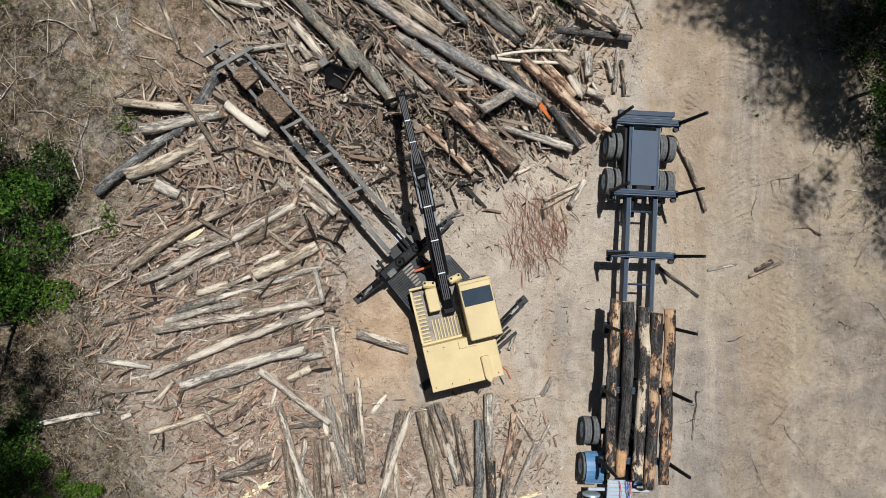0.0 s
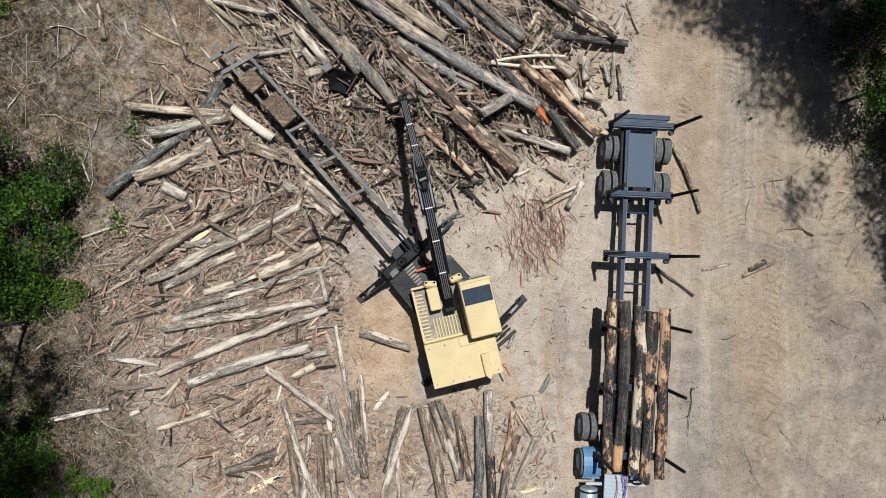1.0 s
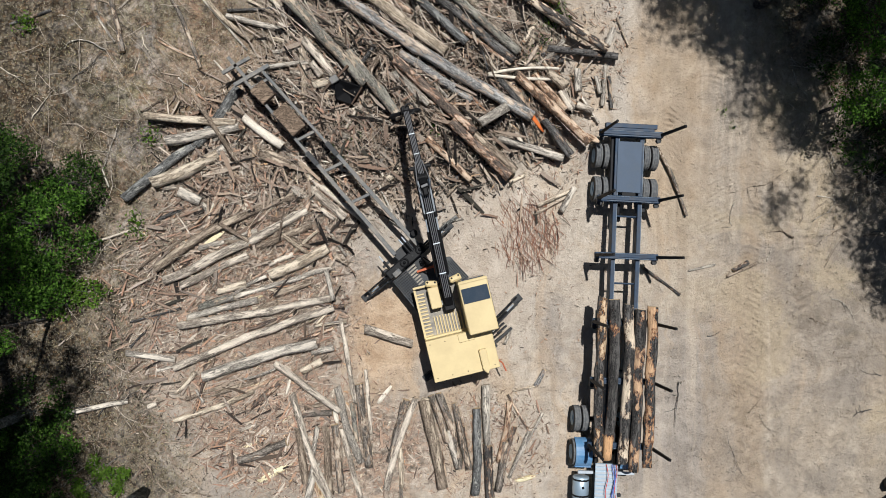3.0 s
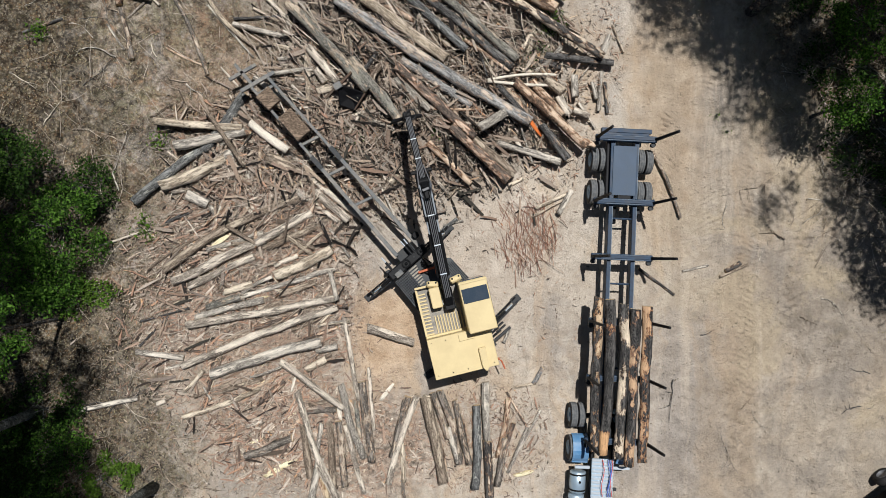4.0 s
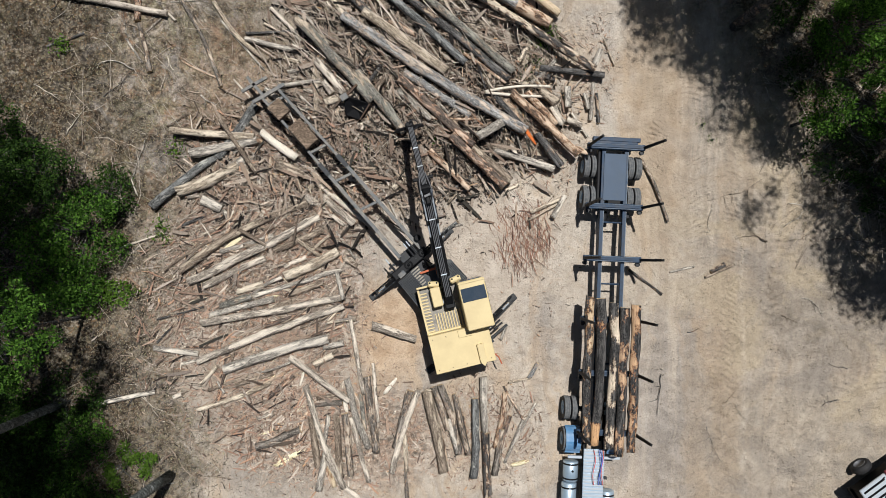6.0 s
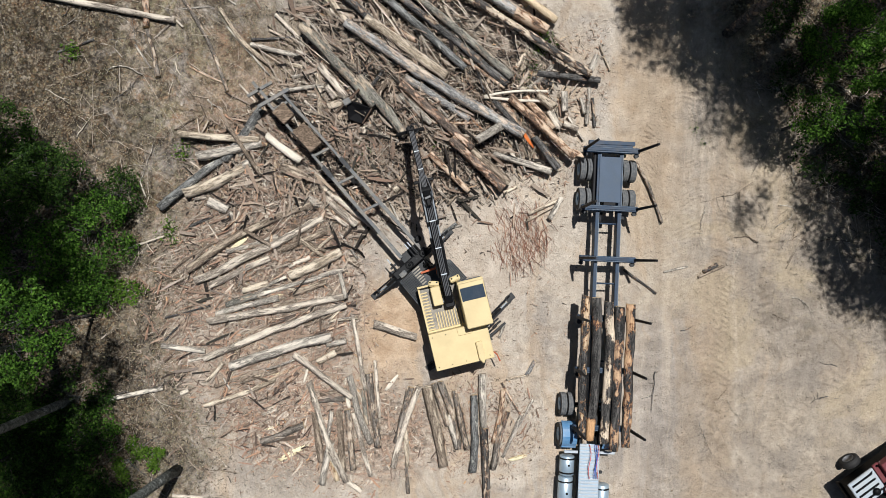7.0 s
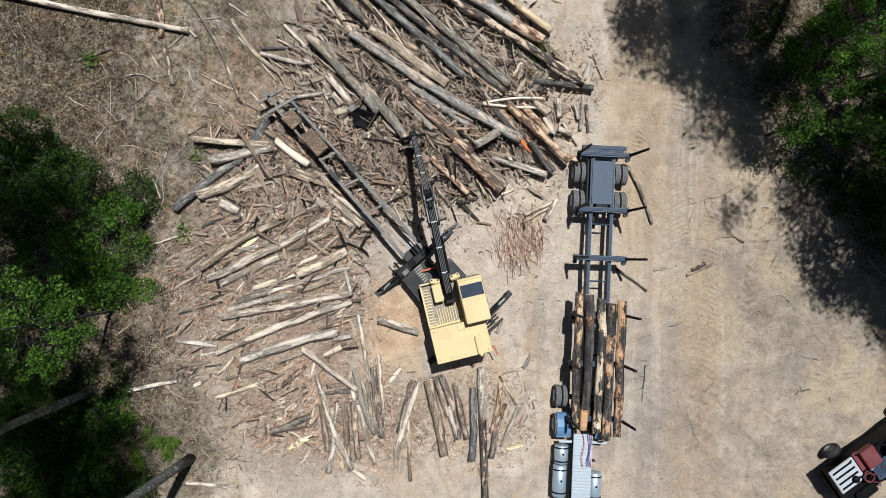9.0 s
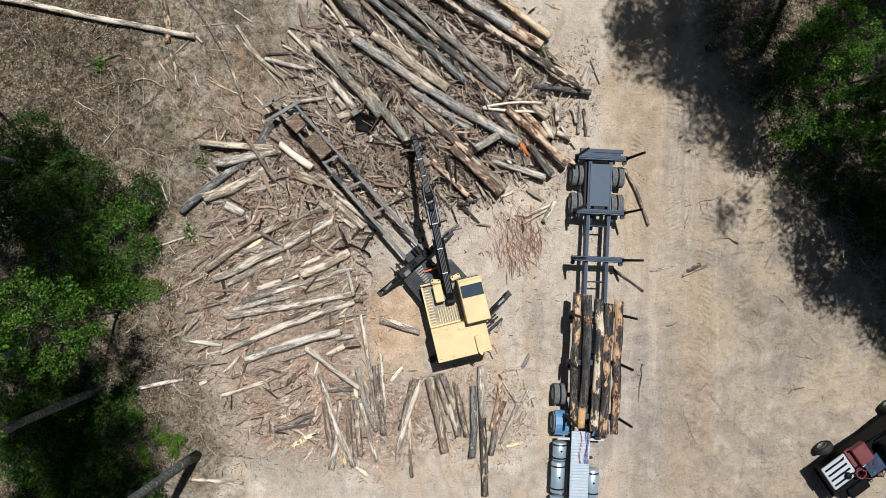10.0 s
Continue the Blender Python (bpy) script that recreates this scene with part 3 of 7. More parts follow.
    h = math_(nt, "ADD", h, math_(nt, "MULTIPLY", ramp(nt, lumps.outputs["Distance"], [(0.0, grey(1)), (0.35, grey(0))]), 0.9))
    bump(nt, b, h, 0.8, 0.07)
    return m


DIRT = ground_material()


# ---- builders ----
def rig(name, m, label, category, group="", kind=""):
    e = new(name)
    e.matrix_world = m
    return tagged(e, label, category, group, kind)


def finish(name, bm, material, smooth=False):
    me = bpy.data.meshes.new(name)
    bm.to_mesh(me)
    bm.free()
    for mt in material if isinstance(material, (list, tuple)) else [material]:
        me.materials.append(mt)
    if smooth:
        me.polygons.foreach_set("use_smooth", [True] * len(me.polygons))
    return me


def part(name, bm, material, parent, label="", smooth=False):
    ob = new(name, finish(name, bm, material, smooth))
    ob.parent = parent
    return tagged(ob, label)


def box(size, at=(0, 0, 0), rot=(0, 0, 0), bevel=0.012, bm=None, taper=None):
    """A bevelled box, size along its own axes, centred at a place; taper narrows its +X end."""
    b = bmesh.new()
    bmesh.ops.create_cube(b, size=1.0)
    for v in b.verts:
        if taper and v.co.x > 0:
            v.co.y *= taper
            v.co.z *= taper
        v.co.x, v.co.y, v.co.z = v.co.x * size[0], v.co.y * size[1], v.co.z * size[2]
    if bevel:
        bmesh.ops.bevel(b, geom=b.edges[:], offset=min(bevel, min(size) * 0.3), segments=1, affect="EDGES")
    bmesh.ops.transform(b, matrix=pose(*at, *rot), verts=b.verts[:])
    return join(bm, b)


def join(bm, b):
    if bm is None:
        return b
    me = bpy.data.meshes.new("tmp")
    b.to_mesh(me)
    b.free()
    bm.from_mesh(me)
    bpy.data.meshes.remove(me)
    return bm


def beam(a, c, w, h, bm=None, bevel=0.012, taper=None):
    """A box bar from a to c, w wide, h high."""
    a, c = Vector(a), Vector(c)
    d = c - a
    yaw, el = math.degrees(math.atan2(d.y, d.x)), math.degrees(math.asin(d.z / d.length))
    return box((d.length, w, h), (a + c) / 2, (0, -el, yaw), bevel, bm, taper)


def tube(pts, radii, sides=10, bm=None, caps=True):
    """A round bar through points with a radius at each."""
    b = bmesh.new()
    pts = [Vector(p) for p in pts]
    if not isinstance(radii, (list, tuple)):
        radii = [radii] * len(pts)
    rings = []
    for i, (p, r) in enumerate(zip(pts, radii)):
        d = (pts[min(i + 1, len(pts) - 1)] - pts[max(i - 1, 0)]).normalized()
        side = d.cross(Vector((0, 0, 1)) if abs(d.z) < 0.9 else Vector((1, 0, 0))).normalized()
        up = side.cross(d)
        rings.append([b.verts.new(p + r * (math.cos(k) * side + math.sin(k) * up)) for k in (2 * math.pi * j / sides for j in range(sides))])
    for q, s in zip(rings, rings[1:]):
        for j in range(sides):
            b.faces.new((q[j], q[(j + 1) % sides], s[(j + 1) % sides], s[j]))
    if caps:
        b.faces.new(rings[0][::-1])
        b.faces.new(rings[-1])
    bmesh.ops.recalc_face_normals(b, faces=b.faces[:])
    return join(bm, b)


def lathe(profile, axis="X", steps=24, bm=None):
    """Turn (along, radius) pairs round an axis."""
    b = bmesh.new()
    rings = []
    for a, r in profile:
        ring = []
        for k in range(steps):
            t = 2 * math.pi * k / steps
            u, w = r * math.cos(t), r * math.sin(t)
            ring.append(b.verts.new({"X": (a, u, w), "Y": (u, a, w), "Z": (u, w, a)}[axis]))
        rings.append(ring)
    for q, s in zip(rings, rings[1:]):
        for k in range(steps):
            b.faces.new((q[k], q[(k + 1) % steps], s[(k + 1) % steps], s[k]))
    b.faces.new(rings[0])
    b.faces.new(rings[-1])
    bmesh.ops.recalc_face_normals(b, faces=b.faces[:])
    return join(bm, b)


rng = random.Random(11)


def lay_log(name, x0, y0, x1, y1, dia, z, kind, bend=0.0, label="", rise=0.0, bumps=1.0, category="log", group="scattered logs"):
    """One log from (x0, y0) to (x1, y1): its underside at z; bend in metres sideways; knots, taper and ragged ends of its own."""
    length = math.hypot(x1 - x0, y1 - y0)
    r = dia / 2
    rings, sides = max(6, min(26, int(length / 0.28))), (14 if dia > 0.3 else 10 if dia > 0.18 else 7)
    bm = bmesh.new()
    seed = Vector((rng.uniform(-50, 50), rng.uniform(-50, 50), rng.uniform(-50, 50)))
    lean0, lean1 = rng.uniform(-0.25, 0.25), rng.uniform(-0.25, 0.25)
    taper = rng.uniform(-0.10, 0.10)
    knots = [(rng.uniform(0.1, 0.9) * length, rng.uniform(0, 6.28), rng.uniform(0.15, 0.32)) for _ in range(int(length * 1.3) if dia > 0.2 else 1)]
    split = kind in ("yellow", "vivid") or (kind in ("white", "orange") and length < 1.6)
    loops = []
    for i in range(rings + 1):
        u = i / rings
        s = (u - 0.5) * length
        point = (0.25 + 0.75 * math.sin(math.pi * min(1, 0.08 + 0.9 * u)) ** 0.6) if split else 1.0
        side = bend * math.sin(math.pi * u) + bumps * r * 0.45 * noise.noise(seed + Vector((u * length * 0.6, 0, 0)))
        loop = []
        for k in range(sides):
            a = 2 * math.pi * k / sides
            rr = r * (1 + taper * (u - 0.5) * 2) * (1 + 0.22 * bumps * noise.noise(seed + Vector((u * length * 1.1, math.cos(a) * 1.6, math.sin(a) * 1.6))))
            rr *= 1 + 0.05 * noise.noise(seed + Vector((u * length * 2.2, math.cos(a) * 7, math.sin(a) * 7)))
            for ks, ka, kh in knots:
                dd = ((s + length / 2 - ks) / (1.1 * r)) ** 2 + ((math.cos(a) - math.cos(ka)) ** 2 + (math.sin(a) - math.sin(ka)) ** 2) / 0.35
                rr += r * kh * math.exp(-dd)
            xx = s
            if i == 0:
                xx += lean0 * rr * math.cos(a) + 0.15 * r * noise.noise(seed + Vector((a * 3, 1, 0)))
            if i == rings:
                xx += lean1 * rr * math.sin(a) + 0.15 * r * noise.noise(seed + Vector((a * 3, 9, 0)))
            rr *= point
            loop.append(bm.verts.new((xx, side + rr * math.cos(a), rr * math.sin(a) * (0.4 if split else 1.0))))
        loops.append(loop)
    for q, p in zip(loops, loops[1:]):
        for k in range(sides):
            bm.faces.new((q[k], q[(k + 1) % sides], p[(k + 1) % sides], p[k])).smooth = True
    bm.faces.new(loops[0][::-1]).material_index = 1
    bm.faces.new(loops[-1]).material_index = 1
    bmesh.ops.recalc_face_normals(bm, faces=bm.faces[:])
    old = kind in ("grey", "brown", "moss", "pale", "tan")
    ob = new(name, finish(name, bm, [BARK[kind], CUT_OLD if old else CUT]))
    yaw = math.degrees(math.atan2(y1 - y0, x1 - x0))
    el = math.degrees(math.asin(max(-0.9, min(0.9, rise / max(length, 0.1)))))
    ob.matrix_world = pose((x0 + x1) / 2, (y0 + y1) / 2, z + r * (0.36 if split else 0.93) + rise / 2, 0, -el, yaw)
    if name == "branch":
        category, group = "branch", "fallen branches"
    return tagged(ob, label, category, group)


def wheel_pair(parent, x, y, inner, z=0.52, r=0.52, duals=2, rim=RIM):
    """Tyres side by side on one end of an axle; inner is the direction of the vehicle's middle."""
    for k in range(duals):
        w = 0.28
        cx = x + inner * (w / 2 + k * 0.335)
        prof = [(-0.135, 0.29), (-0.145, 0.41), (-0.138, 0.48), (-0.118, r - 0.006), (-0.062, r), (-0.058, r - 0.02), (-0.046, r - 0.02), (-0.042, r), (0.042, r), (0.046, r - 0.02), (0.058, r - 0.02), (0.062, r), (0.118, r - 0.006), (0.138, 0.48), (0.145, 0.41), (0.135, 0.29)]
        ty = part("tyre", lathe(prof, "X", 32), TYRE, parent)
        ty.location = (cx, y, z)
        for e in (-1, 1):
            part("sidewall", lathe([(e * 0.128, 0.29), (e * 0.150, 0.34), (e * 0.153, 0.41), (e * 0.146, 0.477), (e * 0.130, 0.505)], "X", 32), SIDEWALL, ty, "black rubber sidewall", True)
        rm = part("rim", lathe([(-0.165, 0.05), (-0.165, 0.09), (-0.142, 0.12), (-0.142, 0.22), (-0.156, 0.28), (-0.140, 0.295), (0.140, 0.295), (0.156, 0.28), (0.142, 0.22), (0.142, 0.12), (0.165, 0.09), (0.165, 0.05)], "X", 20), rim, ty, "pale metal wheel rim")


def leaf_mesh(name, centres, spread, count, size, seed, material, up=0.5):
    """Many small bent leaves round a set of clump centres, as one mesh."""
    r = np.random.RandomState(seed)
    cs = np.array(centres, float)
    pick = r.randint(0, len(cs), count)
    off = r.normal(0, 1, (count, 3))
    off /= np.linalg.norm(off, axis=1)[:, None] + 1e-6
    off *= (r.uniform(0, 1, (count, 1)) ** 0.45) * spread
    off[:, 2] *= 0.7
    p = cs[pick] + off
    n = r.normal(0, 1, (count, 3)) * 0.6 + np.array([0, 0, up])
    n /= np.linalg.norm(n, axis=1)[:, None]
    a = np.cross(n, r.normal(0, 1, (count, 3)))
    a /= np.linalg.norm(a, axis=1)[:, None]
    b = np.cross(n, a)
    L = size * r.uniform(0.6, 1.4, (count, 1))
    Wd = L * r.uniform(0.35, 0.6, (count, 1))
    v = np.stack([p - a * L, p + b * Wd + n * L * 0.12, p + a * L, p - b * Wd + n * L * 0.12], 1).reshape(-1, 3)
    idx = np.arange(count * 4).reshape(-1, 4)
    me = bpy.data.meshes.new(name)
    me.from_pydata(v.tolist(), [], idx.tolist())
    me.materials.append(material)
    return me


def tree(x, y, height, crown_r, crown_z, leaves, size, seed, label, trunk_r=0.16, lean=(0, 0), material=None, clump=0.8, nclump=40, category="tree", bark_of=None):
    r = random.Random(seed)
    t = rig("tree", pose(x, y, 0), label, category, "forest edge trees")
    bm = bmesh.new()
    top = Vector((lean[0], lean[1], height))
    pts = [Vector((lean[0] * u, lean[1] * u, -0.3 + (height + 0.3) * u)) + Vector((r.uniform(-1, 1), r.uniform(-1, 1), 0)) * trunk_r * 0.7 * u for u in (0, 0.1, 0.3, 0.5, 0.7, 0.85, 1)]
    tube(pts, [trunk_r * k for k in (1.15, 1.0, 0.9, 0.75, 0.55, 0.35, 0.12)], 10, bm)
    centres = []
    for i in range(nclump):
        a, rad = r.uniform(0, 6.28), crown_r * math.sqrt(r.uniform(0.02, 1))
        rel = rad / crown_r
        z = crown_z + (height - crown_z) * r.uniform(0.15, 1.0) * (1 - 0.55 * rel * rel)
        c = Vector((lean[0] * z / height + rad * math.cos(a), lean[1] * z / height + rad * math.sin(a), z))
        centres.append(c)
        if i % 2 == 0:
            u = max(0.15, (z - 0.35 * rad - 0.3) / height)
            root = Vector((lean[0] * u, lean[1] * u, height * u))
            m = root.lerp(c, 0.5) + Vector((r.uniform(-0.2, 0.2), r.uniform(-0.2, 0.2), 0.12 * rad))
            tube([root, m, c], [trunk_r * 0.28, trunk_r * 0.17, trunk_r * 0.05], 5, bm)
    part("trunk", bm, bark_of or TRUNK, t, "grey-barked trunk and limbs", True)
    cr = new("crown", leaf_mesh("crown", centres, clump, leaves, size, seed, material or LEAF))
    cr.parent = t
    tagged(cr, "uneven leafy green crown")
    return t


# ---- ground ----
def ground():
    def axis(lo, hi, step):
        core = list(np.arange(lo, hi + step / 2, step))
        out, s = [], step
        while s < 260:
            s *= 1.7
            out.append(s)
        far = np.cumsum(out)
        return np.array([lo - f for f in far[::-1]] + core + [hi + f for f in far])
    xs, ys = axis(-18.5, 29, 0.09), axis(-15, 15.5, 0.09)
    # a finer mesh where wheels have cut the soft road
    xs = np.concatenate([xs[xs < 9.84], np.arange(9.9, 15.0, 0.05), xs[xs >= 15.01]])
    ys = np.concatenate([ys[ys < -6.06], np.arange(-6.0, 8.0, 0.05), ys[ys >= 8.01]])
    X, Y = np.meshgrid(xs, ys)
    Z = np.zeros_like(X)
    r = np.random.RandomState(5)
    near = (np.abs(X - 5.5) < 25.5) & (np.abs(Y) < 17.5)
    hz = [0.10 * noise.fractal(Vector((px_ * 0.30, py_ * 0.30, 1.7)), 0.8, 2.0, 4) + 0.030 * noise.fractal(Vector((px_ * 1.5, py_ * 1.5, 5.2)), 0.6, 2.1, 4) for px_, py_ in zip(X[near], Y[near])]
    Z[near] += np.array(hz)
    # curved tracks of turning machines
    for cx, cy, R, w, amp in ((26.0, -3.0, 9.6, 0.40, 0.045), (26.0, -3.0, 11.6, 0.40, 0.045), (4.0, -24.0, 17.4, 0.35, 0.03), (4.0, -24.0, 19.3, 0.35, 0.03), (31.0, 10.0, 14.5, 0.42, 0.04), (31.0, 10.0, 16.6, 0.42, 0.04), (24.0, -14.0, 7.5, 0.4, 0.05), (24.0, -14.0, 9.4, 0.4, 0.05), (-9.0, -16.0, 12.0, 0.4, 0.03)):
        dx, dy = X - cx, Y - cy
        d = np.hypot(dx, dy) - R
        inside = np.exp(-(d / w) ** 4)
        along = np.arctan2(dy, dx) * R
        Z -= 0.03 * inside - 0.03 * np.exp(-((np.abs(d) - 1.6 * w) / (0.45 * w)) ** 2)
        Z += 1.7 * amp * inside * np.abs(np.sin(along * 8.0 + 2.5 * np.abs(d) / w)) * (0.5 + 0.5 * np.sin(along * 0.7))
    # wheel ruts along the haul road, with tread ridges where the ground was soft
    wob = np.zeros_like(X)
    wob[near] = np.array([noise.fractal(Vector((px_ * 0.9, py_ * 0.9, 9.1)), 0.8, 2.0, 2) for px_, py_ in zip(X[near], Y[near])])
    for cx, w, amp, y0, y1, slant in ((6.3, 0.35, 0.03, -14, 2, 1.0), (11.15, 0.34, 0.20, 1.4, 6.8, 2.6), (12.75, 0.60, 0.07, 0, 6, -3.0), (14.0, 0.5, 0.09, -6, 5, 1.8), (16.9, 0.6, 0.045, -14, 2, -1.2), (12.2, 0.5, 0.08, 5, 15, 1.5), (19.6, 0.5, 0.09, -3.4, -1.6, 1.6), (21.0, 0.7, 0.05, -12, -4, -1.6)):
        line = cx + 0.5 * np.sin(Y * 0.16 + cx) + 0.04 * Y
        zone = np.clip((Y - y0) / 1.5, 0, 1) * np.clip((y1 - Y) / 1.5, 0, 1)
        off = (X - line) / w
        inside = np.exp(-off ** 4)
        Z -= zone * (0.05 * inside - 0.045 * np.exp(-((np.abs(off) - 1.6) / 0.45) ** 2))
        Z += 0.75 * zone * amp * inside * (1 - np.abs(np.sin(Y * 13.0 + slant * off + 1.2 * off * off + 1.3 * wob))) * np.clip(0.45 + 2.0 * wob, 0.0, 1.1)
    fade = np.clip((26 - np.maximum(np.abs(X - 5), np.abs(Y) * 1.2)) / 5, 0, 1)
    Z = Z * fade - 0.02
    nx, ny = len(xs), len(ys)
    v = np.stack([X.ravel(), Y.ravel(), Z.ravel()], 1)
    i = (np.arange(ny - 1)[:, None] * nx + np.arange(nx - 1)[None]).ravel()
    me = bpy.data.meshes.new("ground")
    me.from_pydata(v.tolist(), [], np.stack([i, i + 1, i + 1 + nx, i + nx], 1).tolist())
    me.materials.append(DIRT)
    me.polygons.foreach_set("use_smooth", [True] * len(me.polygons))
    tagged(new("ground", me), "churned tan dirt with wheel ruts and trodden bark", "ground", kind="structure")


ground()

# ---- logs ----
lay_log("log", -10.15, -0.50, -4.63, 2.53, 0.33, 0.10, "brown", 0.30, "brown barked log lying in rows on the churned ground")
lay_log("log", -9.80, -0.98, -4.06, 1.91, 0.36, 0.08, "pale", -0.05, "pale sun-bleached log lying in rows on the churned ground")
lay_log("log", -9.18, -1.17, -6.47, 0.11, 0.29, 0.02, "pale", 0.00, "pale sun-bleached log lying in rows on the churned ground")
lay_log("log", -6.12, 0.40, -3.93, 1.34, 0.29, 0.00, "brown", 0.00, "brown barked log lying in rows on the churned ground")
lay_log("log", -5.58, -0.75, -3.25, 0.40, 0.42, 0.00, "tan", -0.10, "tan peeled log lying in rows on the churned ground")
lay_log("log", -8.45, 0.33, -6.13, 1.07, 0.22, 0.00, "grey", 0.00, "weathered grey log lying in rows on the churned ground")
lay_log("log", -8.29, 0.45, -7.49, 1.05, 0.22, 0.05, "yellow", 0.00, "fresh yellow splintered log lying in rows on the churned ground")
lay_log("branch", -7.62, 1.37, -6.40, 0.64, 0.16, 0.32, "brown", 0.00, "brown barked branch lying in rows on the churned ground")
lay_log("log", -9.25, -2.76, -3.13, -1.64, 0.31, 0.05, "pale", -0.08, "pale sun-bleached log lying in rows on the churned ground")
lay_log("log", -8.89, -2.48, -6.06, -1.73, 0.27, 0.03, "grey", 0.05, "weathered grey log lying in rows on the churned ground")
lay_log("log", -7.69, -1.41, -6.54, -1.11, 0.31, 0.00, "tan", 0.00, "tan peeled log lying in rows on the churned ground")
lay_log("log", -8.42, -2.10, -7.01, -1.58, 0.33, 0.00, "moss", 0.00, "mossy green-grey log lying in rows on the churned ground")
lay_log("log", -7.02, -1.63, -4.17, -0.77, 0.22, 0.00, "grey", 0.00, "weathered grey log lying in rows on the churned ground")
lay_log("log", -4.31, -0.80, -3.12, -0.46, 0.22, 0.00, "grey", 0.05, "weathered grey log lying in rows on the churned ground")
lay_log("log", -5.40, -1.49, -3.97, -1.01, 0.27, 0.00, "brown", 0.00, "brown barked log lying in rows on the churned ground")
lay_log("log", -6.30, -2.09, -5.28, -1.80, 0.25, 0.00, "brown", 0.00, "brown barked log lying in rows on the churned ground")
lay_log("log", -9.40, -4.47, -3.01, -2.02, 0.31, 0.06, "pale", 0.06, "pale sun-bleached log lying in rows on the churned ground")
lay_log("log", -8.22, -4.85, -3.69, -3.50, 0.42, 0.05, "grey", 0.08, "weathered grey log lying in rows on the churned ground")
lay_log("log", -4.32, -4.65, -3.49, -4.23, 0.29, 0.02, "tan", 0.00, "tan peeled log lying in rows on the churned ground")
lay_log("log", -9.40, -6.62, -6.20, -5.41, 0.22, 0.00, "tan", -0.08, "tan peeled log lying in rows on the churned ground")
lay_log("log", -6.34, -6.10, -5.22, -5.10, 0.27, 0.00, "redbark", 0.00, "red-brown partly stripped log lying in rows on the churned ground")
lay_log("log", -3.90, -3.94, -3.01, -3.66, 0.27, 0.00, "grey", 0.00, "weathered grey log lying in rows on the churned ground")
lay_log("branch", -11.19, -2.63, -9.15, -2.08, 0.10, 0.03, "dark", 0.00, "dark barked branch lying in rows on the churned ground")
lay_log("branch", -11.19, -3.65, -10.00, -2.39, 0.10, 0.03, "dark", 0.00, "dark barked branch lying in rows on the churned ground")
lay_log("branch", -10.90, -0.48, -8.97, 0.81, 0.14, 0.02, "brown", 0.06, "brown barked branch lying in rows on the churned ground")
lay_log("log", -11.33, -3.90, -9.36, -4.17, 0.25, 0.00, "grey", 0.00, "weathered grey log lying on leaf litter")
lay_log("log", -9.23, 2.66, -8.38, 2.23, 0.42, 0.00, "grey", 0.00, "weathered grey log lying in rows on the churned ground")
lay_log("log", -8.54, 2.38, -7.93, 1.38, 0.20, 0.03, "grey", 0.10, "weathered grey log lying in rows on the churned ground")
lay_log("branch", -7.97, 1.88, -7.62, 2.76, 0.11, 0.20, "white", 0.00, "stripped white branch lying in rows on the churned ground")
lay_log("branch", -10.15, 1.50, -9.02, 2.05, 0.16, 0.02, "dark", 0.00, "dark barked branch lying in rows on the churned ground")
lay_log("branch", -9.45, 1.91, -8.74, 0.81, 0.07, 0.06, "pale", 0.00, "pale sun-bleached branch lying in rows on the churned ground")
lay_log("branch", -7.32, 2.06, -6.02, 2.73, 0.17, 0.00, "grey", 0.00, "weathered grey branch lying in rows on the churned ground")
lay_log("branch", -5.29, -1.49, -4.34, -1.23, 0.16, 0.00, "orange", 0.00, "orange-brown torn branch lying in rows on the churned ground")
lay_log("branch", -6.55, -1.73, -5.88, -1.56, 0.13, 0.05, "yellow", 0.00, "fresh yellow splintered branch lying in rows on the churned ground")
lay_log("branch", -6.41, 1.25, -6.36, 0.42, 0.16, 0.30, "orange", 0.00, "orange-brown torn branch lying in rows on the churned ground")
lay_log("branch", -3.36, 1.27, -2.50, 0.04, 0.11, 0.03, "grey", 0.00, "weathered grey branch lying in rows on the churned ground")
lay_log("log", -3.02, 0.07, -2.40, -0.25, 0.22, 0.00, "brown", 0.00, "brown barked log lying in rows on the churned ground")
lay_log("log", -3.29, -0.48, -3.00, -1.73, 0.20, 0.20, "grey", 0.00, "weathered grey log lying in rows on the churned ground")
lay_log("branch", -4.69, -4.73, -3.26, -4.02, 0.16, 0.00, "brown", 0.00, "brown barked branch lying in rows on the churned ground")
lay_log("log", -7.76, -5.55, -6.11, -5.03, 0.20, 0.00, "brown", 0.00, "brown barked log lying in rows on the churned ground")
lay_log("branch", -8.95, -5.78, -7.30, -5.12, 0.16, 0.00, "brown", 0.00, "brown barked branch lying in rows on the churned ground")
lay_log("branch", -7.06, -5.79, -5.40, -4.85, 0.14, 0.02, "orange", 0.00, "orange-brown torn branch lying in rows on the churned ground")
lay_log("log", -6.47, -2.93, -4.69, -2.36, 0.20, 0.00, "redbark", 0.00, "red-brown partly stripped log lying in rows on the churned ground")
lay_log("branch", -7.78, -3.40, -6.12, -2.81, 0.14, 0.00, "brown", 0.00, "brown barked branch lying in rows on the churned ground")
lay_log("branch", -4.93, -2.17, -3.98, -1.74, 0.11, 0.02, "pale", 0.00, "pale sun-bleached branch lying in rows on the churned ground")
lay_log("branch", -4.45, -3.42, -3.02, -2.89, 0.17, 0.00, "redbark", 0.00, "red-brown partly stripped branch lying in rows on the churned ground")
lay_log("branch", -5.05, 0.91, -3.98, 0.43, 0.17, 0.05, "brown", 0.00, "brown barked branch lying in rows on the churned ground")
